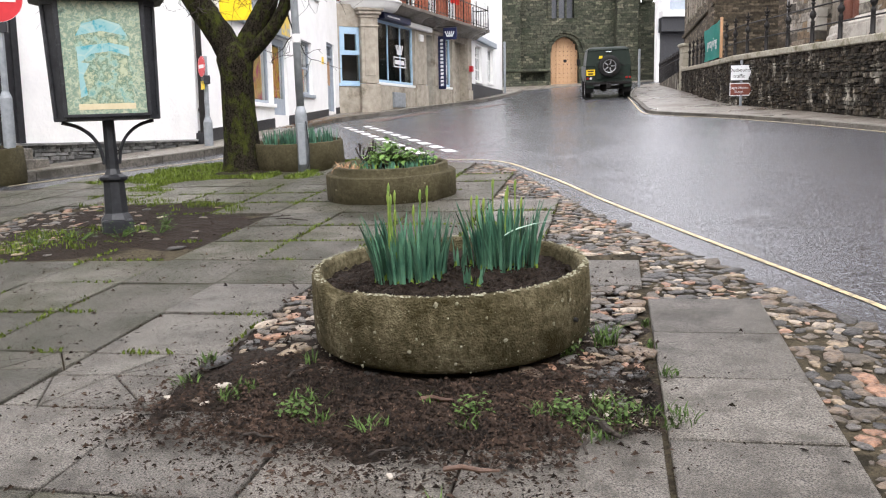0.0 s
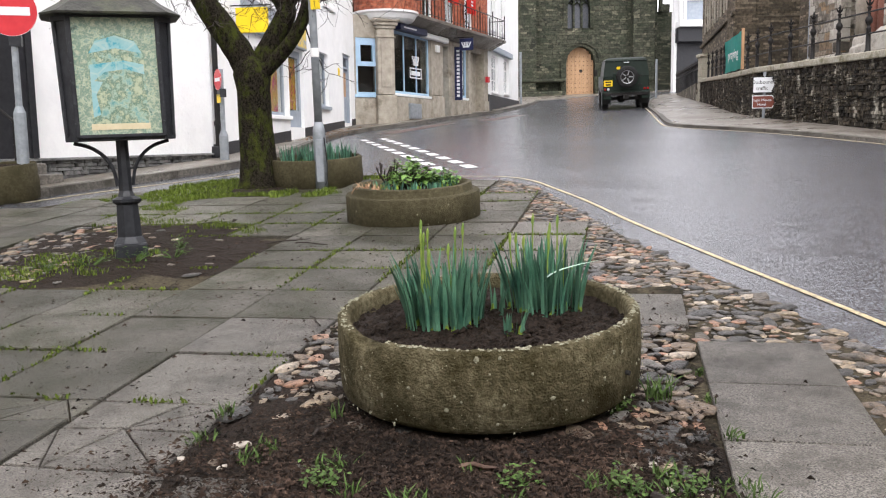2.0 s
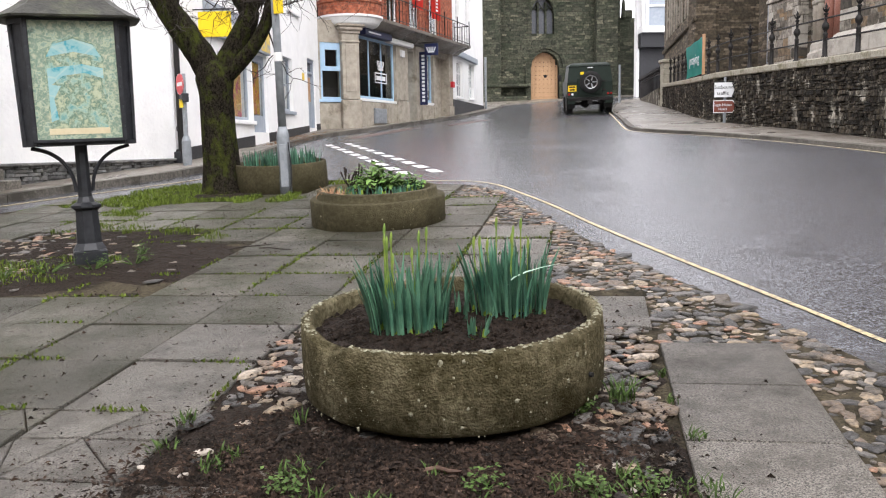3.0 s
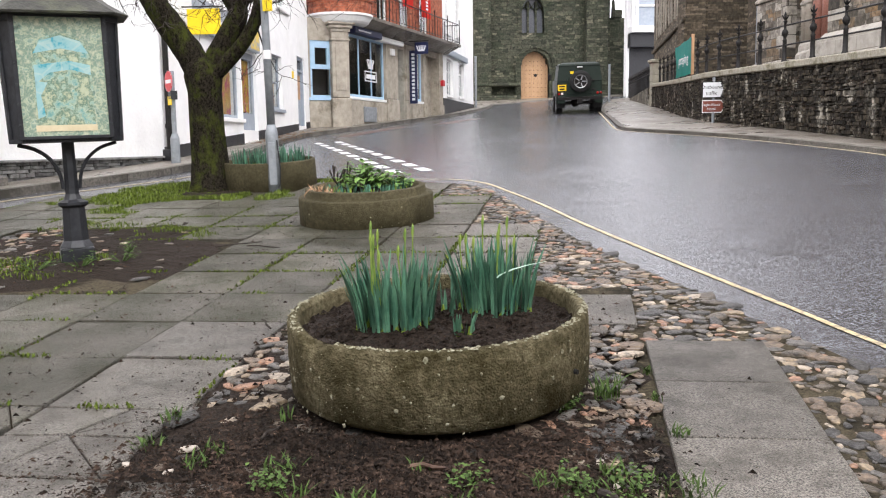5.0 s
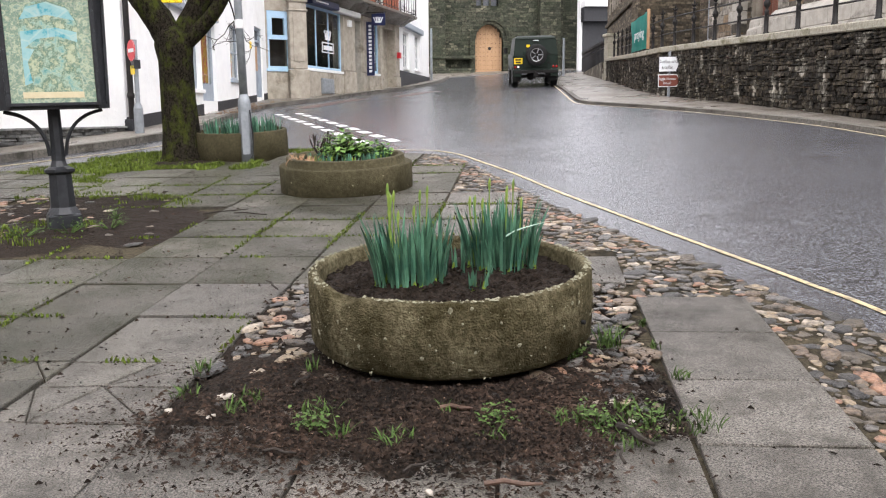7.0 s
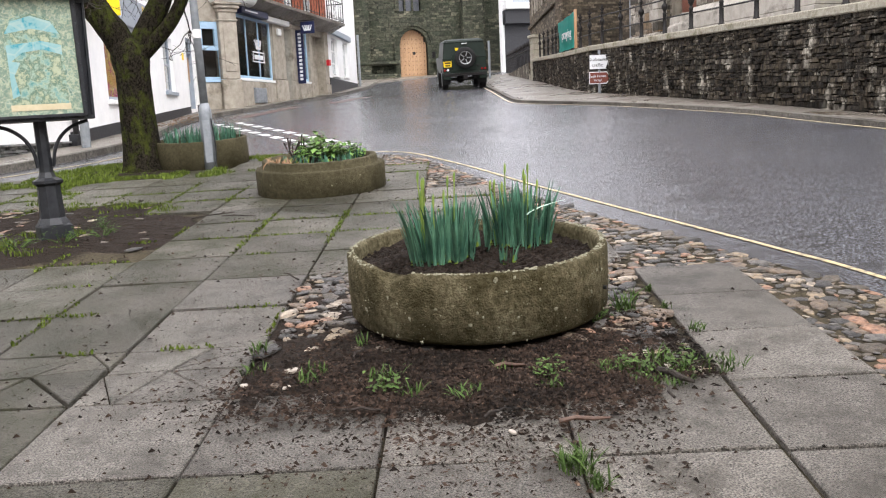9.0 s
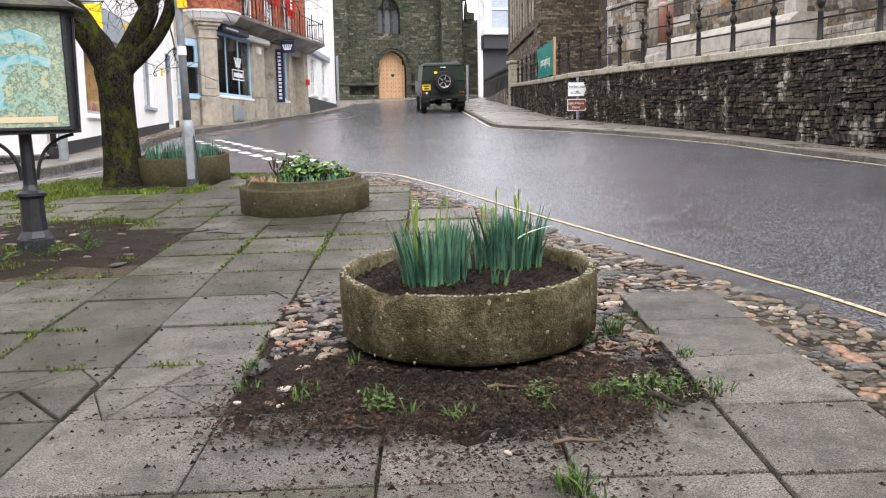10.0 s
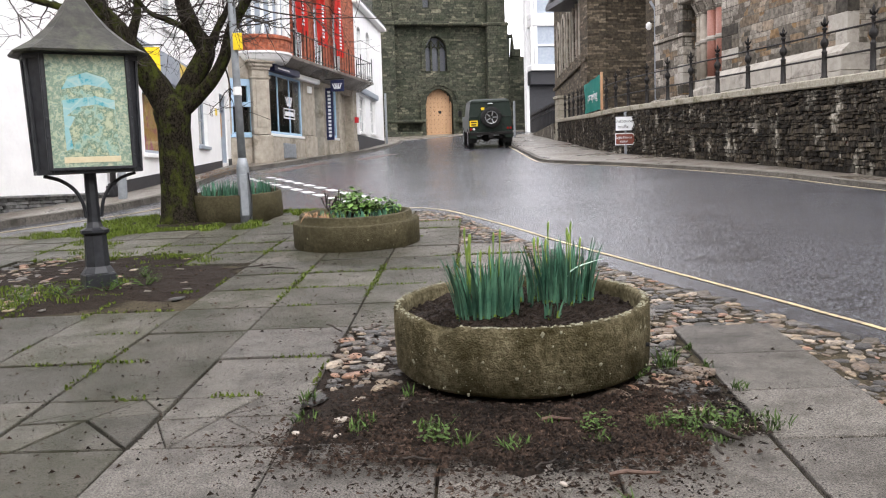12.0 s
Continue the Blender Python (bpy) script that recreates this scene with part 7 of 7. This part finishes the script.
RIGHT_ROWS = [4.22 - 0.54 * j for j in range(13)]
for j in range(12):
    v1, v0 = RIGHT_ROWS[j], RIGHT_ROWS[j + 1]
    if v1 > -1.5:
        g = 0.005
        slab_piece([(0.185 + g, v0 + g), (0.71 - g, v0 + g), (0.71 - g, v1 - g), (0.185 + g, v1 - g)], 0.034 + srng.uniform(-0.003, 0.003))
for j in range(-7, 18):
    v0, v1 = 2.68 + 0.595 * j, 2.68 + 0.595 * (j + 1)
    for i in range(-14, 1):
        u0, u1 = 0.175 + 0.592 * (i - 1), 0.175 + 0.592 * i
        cu, cv = (u0 + u1) / 2, (v0 + v1) / 2
        x, y = uv_to_xy(cu, cv)
        if not inside((x, y), PLAZA) or u1 > right_limit(cv) + 0.05 or inside((x, y), BED):
            continue
        if -1.6 < cu < 0.175 and 2.68 < cv < 4.46:
            continue
        if math.hypot(x + 2.12, y - 10.88) < 0.85 or y > 11.6:
            continue
        if srng.random() < 0.03 and y > 7:
            continue
        g0, g2 = [srng.uniform(0.003, 0.007) + (0.010 if y > 5.6 else 0) * srng.random() for _ in range(2)]
        g1, g3 = [srng.uniform(0.004, 0.008) + (0.016 if y > 5.6 else 0) * srng.random() for _ in range(2)]
        lift = 0.034 + srng.uniform(-0.004, 0.004)
        a, b, c, d = (u0 + g0, v0 + g1), (u1 - g2, v0 + g1), (u1 - g2, v1 - g3), (u0 + g0, v1 - g3)
        if -2.8 < cu < -1.6 and 2.68 < cv < 3.275:
            # a cracked flag in three or four pieces
            px, py = u0 + 0.605 * srng.uniform(0.4, 0.6), v0 + 0.604 * srng.uniform(0.4, 0.6)
            k1, k2 = (u0 + 0.605 * srng.uniform(0.2, 0.5), v0 + g1), (u1 - g2, v0 + 0.604 * srng.uniform(0.3, 0.7))
            k3 = (u0 + 0.605 * srng.uniform(0.5, 0.8), v1 - g3)
            k4 = (u0 + g0, v0 + 0.604 * srng.uniform(0.4, 0.7))
            c0 = (px, py)
            for q in ([a, k1, c0, k4], [k1, b, k2, c0], [k2, c, k3, c0], [k3, d, k4, c0]):
                cxq, cyq = sum(p[0] for p in q) / 4, sum(p[1] for p in q) / 4
                s = srng.uniform(0.93, 0.965)
                for tri in ([q] if srng.random() < 0.35 else [[q[0], q[1], q[2]], [q[0], q[2], q[3]]] if srng.random() < 0.5 else [[q[1], q[2], q[3]], [q[1], q[3], q[0]]]):
                    ux, vx = sum(p[0] for p in tri) / len(tri), sum(p[1] for p in tri) / len(tri)
                    slab_piece([(ux + (p[0] - ux) * s, vx + (p[1] - vx) * s) for p in tri], lift + srng.uniform(-0.004, 0.003))
        else:
            slab_piece([a, b, c, d], lift)


# ---- bare earth ----
def earth(outline_fn, cx, cy, lift, seed, label, rings=26, n=96, amp=0.012):
    """A patch of trodden soil with an uneven edge and lumps."""
    bm = bmesh.new()
    rr = []
    for j in range(rings + 1):
        f = (j / rings)
        ring = []
        for i in range(n):
            a = 2 * math.pi * i / n
            r = outline_fn(a) * f * (1 + 0.22 * noise.noise((math.cos(a) * 3, math.sin(a) * 3, seed)) + 0.14 * noise.noise((math.cos(a) * 9, math.sin(a) * 9, seed)) + 0.08 * noise.noise((math.cos(a) * 30, math.sin(a) * 30, seed)))
            x, y = cx + r * math.cos(a), cy + r * math.sin(a)
            h = amp * (noise.noise((x * 5, y * 5, seed)) + 0.7 * noise.noise((x * 16, y * 16, seed)) + 0.5 * noise.noise((x * 40, y * 40, seed)))
            edge = min(1, (1 - f) * 5)
            ring.append(bm.verts.new((x, y, gz(x, y) + (lift + h) * edge + 0.01 * (1 - edge))))
        rr.append(ring)
    for p, q in zip(rr[1:], rr[2:]):
        for i in range(n):
            bm.faces.new((p[i], p[(i + 1) % n], q[(i + 1) % n], q[i]))
    bm.faces.new(rr[1])
    for v in rr[0]:
        bm.verts.remove(v)
    return tagged(part("earth_patch", bm, SOIL), label, "soil", kind="structure")


def rounded_box(hu, hv, turn):
    def fn(a):
        b = a - turn
        return 1 / ((abs(math.cos(b)) / hu) ** 5 + (abs(math.sin(b)) / hv) ** 5) ** 0.2
    return fn


ex, ey = uv_to_xy(-0.76, 3.40)
earth(rounded_box(0.88, 1.13, math.atan2(ST, CT)), ex, ey, 0.038, 2.0, "dark trodden wet soil round the planter")
earth(rounded_box(1.05, 1.25, 0.25), -2.42, 7.15, 0.034, 3.0, "dark soil bed round the map stand")
earth(rounded_box(0.8, 0.75, 0.0), -2.1, 10.85, 0.04, 4.0, "earth round the foot of the tree")

# ---- cobbles ----
crng = random.Random(31)


def cobble_mesh(k):
    rg = random.Random(100 + k)
    bm = bmesh.new()
    n = 7
    rings = []
    for r, z in ((1.0, -0.35), (1.0, 0.05), (0.90, 0.34), (0.66, 0.46)):
        ring = []
        for i in range(n):
            a = 2 * math.pi * i / n + 0.2 * k
            q = r * (1 + 0.16 * math.sin(a * 2 + k) + 0.10 * math.sin(a * 3 + 2 * k)) * (1 + 0.14 * math.sin(5.1 * i + 3.7 * k)) * rg.uniform(0.95, 1.05)
            ring.append(bm.verts.new((q * math.cos(a), q * math.sin(a), z + rg.uniform(-0.04, 0.04))))
        rings.append(ring)
    for p, q in zip(rings, rings[1:]):
        for i in range(n):
            bm.faces.new((p[i], p[(i + 1) % n], q[(i + 1) % n], q[i]))
    bm.faces.new(rings[-1])
    return mesh_of(bm, COBBLE, True, "cobble")


COBM = [cobble_mesh(k) for k in range(8)]
placed = []
OUTER = PLAZA[1:14]
tries, cells = 0, {}


def put_cobble(x, y, size, lift):
    key = (int(x // 0.07), int(y // 0.07))
    for dx in (-2, -1, 0, 1, 2):
        for dy in (-2, -1, 0, 1, 2):
            for (px, py, ps) in cells.get((key[0] + dx, key[1] + dy), ()):
                if math.hypot(px - x, py - y) < (ps + size) * 0.64:
                    return
    cells.setdefault(key, []).append((x, y, size))
    m = on_ground(x, y, crng.uniform(0, 360), lift + crng.uniform(-0.006, 0.006)) @ pose(0, 0, 0, crng.uniform(-7, 7), crng.uniform(-7, 7)) @ Matrix.Diagonal((size * crng.uniform(1.0, 1.35), size * crng.uniform(0.62, 0.92), size * crng.uniform(0.22, 0.40), 1))
    placed.append((y, COBM[crng.randrange(8)], m))


for _ in range(90000):
    u, v = crng.uniform(-2.0, 2.2), crng.uniform(-0.5, 10.6)
    x, y = uv_to_xy(u, v)
    if not inside((x, y), PLAZA):
        continue
    size = crng.choice((0.016, 0.022, 0.028, 0.036, 0.046, 0.058))
    if u > right_limit(v) + size * 0.6:
        put_cobble(x, y, size, 0.013)
    elif -1.57 < u < 0.13 and 3.1 < v < 4.42 and math.hypot(x - P1[0], y - P1[1]) > 0.58:
        # set stones beside the planter, buried in soil towards the front
        if crng.random() < min(1, max(0.04, (v - 3.2) / 0.5) if u < -0.6 else max(0.05, (v - 2.75) / 0.3)):
            put_cobble(x, y, size * 1.15, 0.038)
    elif 2.7 < v <= 3.1 and (u > -0.15 and u < 0.15 and crng.random() < 0.8 or -1.5 < u < 0 and crng.random() < 0.02):
        put_cobble(x, y, size * 0.9, 0.036)
for _ in range(1600):
    x, y = crng.uniform(-3.6, -1.3), crng.uniform(5.8, 8.6)
    if inside((x, y), BED) and (x < -2.7 or crng.random() < 0.05):
        put_cobble(x, y, crng.choice((0.03, 0.04, 0.05)), 0.028)
placed.sort(key=lambda e: abs(e[0] - 3.6))
cob = thing("cobbles", "rounded wet cobbles in brown, grey and pink set in earth", "cobbles", kind="structure")
for _, me, m in placed[:300]:
    ob = new("cobble", me)
    ob.parent, ob.matrix_basis = cob, m
so = join_meshes("cobble_rest", [(me, m) for _, me, m in placed[300:]], COBBLE)
so.parent = cob
for p in so.data.polygons:
    p.use_smooth = True
tagged(so, kind="stuff")


# ---- weeds, grass, moss and litter ----
def tuft(x, y, r, h, n, seed, material, label, wide=0.004, lift=0.03):
    rg = random.Random(seed)
    bm = bmesh.new()
    for i in range(n):
        a, q = rg.uniform(0, 6.283), math.sqrt(rg.random())
        blade(bm, Vector((r * q * math.cos(a), r * q * math.sin(a), 0)), h * rg.uniform(0.5, 1.1), rg.uniform(0, 6.283), rg.uniform(0.2, 1.1), wide * rg.uniform(0.7, 1.3), rg, 3)
    return tagged(part("grass_tuft", bm, material, None, m=on_ground(x, y, 0, lift)), label, "weed", kind="stuff")


TUFTS = [(0.77, 3.36, 0.06, 0.12, 70), (0.80, 2.62, 0.12, 0.05, 120), (0.55, 2.58, 0.14, 0.05, 150), (0.42, 2.70, 0.06, 0.06, 60), (0.16, 2.62, 0.05, 0.05, 45),
         (-0.14, 2.66, 0.07, 0.06, 60), (-0.39, 2.92, 0.08, 0.06, 70), (-0.66, 3.0, 0.06, 0.06, 50), (-0.84, 3.42, 0.05, 0.06, 50), (-0.32, 2.74, 0.05, 0.07, 40),
         (0.05, 2.86, 0.05, 0.05, 40), (0.92, 3.0, 0.04, 0.05, 40), (0.95, 3.32, 0.03, 0.05, 30), (1.0, 3.6, 0.03, 0.05, 25), (-0.62, 3.1, 0.06, 0.05, 50), (0.03, 2.05, 0.07, 0.08, 130), (0.05, 1.93, 0.04, 0.06, 70),
         (-0.87, 3.18, 0.06, 0.05, 50), (-0.42, 3.35, 0.03, 0.06, 20), (0.62, 2.72, 0.07, 0.08, 50)]
for k, (x, y, r, h, n) in enumerate(TUFTS):
    tuft(x, y, r * 0.8, h * 0.85, int(n * 0.6), 200 + k, WEED, "small green weed tuft in the wet soil", 0.0030, 0.04)
for k, (x, y, r) in enumerate(((0.66, 2.6, 0.09), (0.5, 2.66, 0.07), (-0.4, 2.8, 0.05), (0.18, 2.72, 0.05), (0.6, 3.28, 0.04), (-2.2, 6.5, 0.16), (-1.95, 6.62, 0.14), (-2.5, 6.45, 0.16), (-2.75, 6.3, 0.15), (-2.0, 7.0, 0.1))):
    bush(on_ground(x, y, 0, 0.035), r, 0.05 + r * 0.2, 9, WEED, 0.018, "low leafy weed growing in the bare soil", 300 + k, "weed")
# moss and fine grass in the joints and round the tree
mrng = random.Random(77)
gv, gf = [], []


def add_blade(x, y, h, w):
    a, l = mrng.uniform(0, 6.283), mrng.uniform(0.1, 0.9) * h
    z = gz(x, y) + 0.03
    o = len(gv)
    c, s = math.cos(a), math.sin(a)
    gv.extend([(x - s * w, y + c * w, z), (x + s * w, y - c * w, z), (x + c * l * 0.4 + s * w * 0.8, y + s * l * 0.4 - c * w * 0.8, z + h * 0.6), (x + c * l * 0.4 - s * w * 0.8, y + s * l * 0.4 + c * w * 0.8, z + h * 0.6), (x + c * l, y + s * l, z + h)])
    gf.extend([(o, o + 1, o + 2, o + 3), (o + 3, o + 2, o + 4)])


for _ in range(150000):
    x, y = mrng.uniform(-5.5, 1.2), mrng.uniform(3.6, 11.9)
    if not inside((x, y), PLAZA):
        continue
    u, v = CT * x + ST * y, -ST * x + CT * y
    fu, fv = ((u - 0.175) / 0.592) % 1, ((v - 2.68) / 0.595) % 1
    joint = min(fu, 1 - fu) < 0.04 or min(fv, 1 - fv) < 0.05
    patch = noise.noise((x * 0.9, y * 0.9, 5.0)) + 0.5 * noise.noise((x * 3, y * 3, 2.0))
    d = math.hypot((x + 2.0) * 0.8, y - 10.5)
    if d < 1.5 and patch > 0.16 - 0.22 * (1.5 - d) and d > 0.3:
        add_blade(x, y, mrng.uniform(0.015, 0.05), 0.005)
    elif joint and patch > (0.02 if y > 5.5 else 0.0 if u < -2.3 else 0.4) and u < right_limit(v) and not (-1.6 < u < 0.175 and v < 4.46):
        add_blade(x, y, mrng.uniform(0.006, 0.022), 0.006)
    elif inside((x, y), BED) and patch > 0.2 and mrng.random() < 0.6:
        add_blade(x, y, mrng.uniform(0.02, 0.05), 0.004)
me = bpy.data.meshes.new("grass")
me.from_pydata(gv, [], gf)
me.materials.append(MOSS)
tagged(new("grass", me), "short moss and grass in the paving joints and round the tree", "grass", kind="stuff")

# crumbs of soil, bark and stone on soil and flags
lv, lf = [], []
lrng = random.Random(88)
DEBRIS = mat("dark litter", (0.005, 0.004, 0.003), (0.055, 0.035, 0.025), 3, 0.8, c3=(0.17, 0.115, 0.08), scale3=60, cover3=0.36, rand=0.8, spec=0.2)
for _ in range(60000):
    if lrng.random() < 0.72:
        u, v = lrng.gauss(-0.62, 0.5), lrng.gauss(2.62, 0.33)
    else:
        u, v = lrng.uniform(-4.0, 0.79), lrng.uniform(1.2, 9)
    x, y = uv_to_xy(u, v)
    if math.hypot(x - P1[0], y - P1[1]) < 0.58 or not inside((x, y), PLAZA):
        continue
    if v < 2.45 and lrng.random() < 0.55 or (u > 0.17 or u > -0.08 and v < 2.6) and lrng.random() < 0.93:
        continue
    near = abs(u + 0.7) < 0.95 and 2.32 < v < 4.6
    s = lrng.choice((0.003, 0.004, 0.006, 0.009, 0.014)) * (0.9 if near else lrng.choice((0.4, 0.5, 0.6, 0.9)))
    z = gz(x, y) + (lrng.uniform(0.040, 0.058) if near else 0.0365)
    a = lrng.uniform(0, 6.283)
    e = lrng.choice((0.08, 0.12, 0.2, 0.4))
    o = len(lv)
    c, sn = math.cos(a), math.sin(a)
    for px, py, pz in ((-1, -e, 0), (1, -e, 0), (1.1, e, 0), (-0.9, e, 0), (0, 0, lrng.choice((0.3, 0.5, 1.0)))):
        lv.append((x + s * (px * c - py * sn), y + s * (px * sn + py * c), z + s * pz))
    lf.extend([(o, o + 1, o + 4), (o + 1, o + 2, o + 4), (o + 2, o + 3, o + 4), (o + 3, o, o + 4), (o + 3, o + 2, o + 1, o)])
me = bpy.data.meshes.new("litter")
me.from_pydata(lv, [], lf)
me.materials.append(DEBRIS)
tagged(new("litter", me), "crumbs of soil, bark and leaf litter on the paving", "litter", kind="stuff")
# twigs and sticks
for k, (x, y, L, a) in enumerate(((0.07, 2.84, 0.11, -15), (0.15, 2.30, 0.16, -12), (0.58, 2.53, 0.16, -68), (-1.15, 6.9, 0.35, 20), (-0.95, 6.75, 0.3, -30), (-0.45, 3.2, 0.12, 60), (-0.1, 2.45, 0.1, 30), (0.5, 2.42, 0.12, 80), (-0.5, 2.62, 0.1, -20), (-0.65, 4.6, 0.2, 110))):
    r = (0.008, 0.008, 0.013)[k] if k < 3 else 0.005
    stick = part("stick", tube(bmesh.new(), [(-L / 2, 0, 0), (-L / 6, 0.008, 0.006), (L / 6, -0.006, 0.004), (L / 2, 0.004, 0.0)], [r, r * 0.95, r * 0.9, r * 0.5], 7), TWIG if k > 1 else mat("wet brown stick", (0.05, 0.027, 0.018), (0.13, 0.075, 0.05), 40, 0.5), None, m=on_ground(x, y, a, 0.062))
    tagged(stick, "short broken stick on the wet ground", "stick")
PALE = mat("pale broken stone", (0.28, 0.25, 0.21), (0.46, 0.41, 0.35), 12, 0.6, 0.3, 50)
for k, (x, y, s) in enumerate(((-0.72, 3.14, 0.036), (-0.75, 2.97, 0.02), (0.62, 2.66, 0.03), (-0.08, 2.33, 0.018), (-0.9, 3.05, 0.02), (0.6, 2.82, 0.028))):
    ob = new("pebble", COBM[k % 8].copy())
    ob.data.materials.clear()
    ob.data.materials.append(PALE)
    ob.matrix_basis = on_ground(x, y, 40 * k, 0.046) @ Matrix.Diagonal((s * 0.95, s * 0.6, s * 0.45, 1))
    tagged(ob, "pale loose stone lying on the soil", "stone")
# fallen leaves on the shop footway
lv, lf = [], []
for _ in range(700):
    x, y = lrng.gauss(-2.1, 0.25), lrng.uniform(18, 25)
    o, s, a = len(lv), lrng.uniform(0.02, 0.05), lrng.uniform(0, 6.283)
    x, y = out(x + (y - 21) * 0.13, y)
    for q in range(4):
        b = a + q * 1.571
        lv.append((x + s * math.cos(b) * (1 if q % 2 else 0.55), y + s * math.sin(b) * (1 if q % 2 else 0.55), gz(x, y) + 0.105 + 0.012 * (q % 2)))
    lf.append((o, o + 1, o + 2, o + 3))
me = bpy.data.meshes.new("fallen_leaves")
me.from_pydata(lv, [], lf)
me.materials.append(mat("brown fallen leaf", (0.16, 0.08, 0.035), (0.32, 0.19, 0.09), 6, 0.7, rand=0.4))
tagged(new("fallen_leaves", me), "brown fallen leaves on the shop footway", "leaves", kind="stuff")

# ---- slate stones of the white house plinth; steps ----
prng = random.Random(9)
sl_protos = [[block_mesh(prng, w, 0.08, 1.0, SLATE, 0.08) for _ in range(3)] for w in (0.14, 0.24, 0.36)]
z = 0.42
while z < 1.02:
    h = prng.uniform(0.05, 0.085)
    s = LA1 - 6.2
    while s < LA1 - 0.05:
        k = prng.randrange(3)
        w0 = mA1 @ Vector((s, 0, 0))
        if z > gz(w0.x, w0.y) - 0.02:
            ob = new("stone", sl_protos[k][prng.randrange(3)])
            ob.parent = white_house
            ob.matrix_basis = mA1 @ pose(s, prng.uniform(-0.01, 0.012), z) @ Matrix.Diagonal((0.96, 1, min(h, 1.05 - z) * 0.9, 1))
        s += (0.14, 0.24, 0.36)[k]
    z += h
steps = thing("stone_steps", "three worn stone steps beside the slate plinth", "steps", mA1)
for k in range(3):
    part("step", boxed(LA1 - 4.3 - 0.0, LA1 - 3.55 - 0.06 * k, -0.75 + 0.25 * k, 0.0, 0.45, 0.72 + 0.15 * k, None, 0.015), KERB, steps)
handrail = thing("handrail", "black iron handrail beside the steps", "handrail", mA1)
part("upright", tube(bmesh.new(), [(LA1 - 4.4, -0.6, 0.5), (LA1 - 4.4, -0.6, 1.6)], 0.025, 8), BLACKI, handrail)
part("rail", tube(bmesh.new(), [(LA1 - 4.4, -0.6, 1.58), (LA1 - 4.4, 0.0, 1.95)], 0.02, 8), BLACKI, handrail)

# ---- stones of the retaining wall nearest the street ----
for me_, m_ in WALL_STONES:
    ob = new("stone", me_)
    ob.parent, ob.matrix_basis = wall_thing, m_
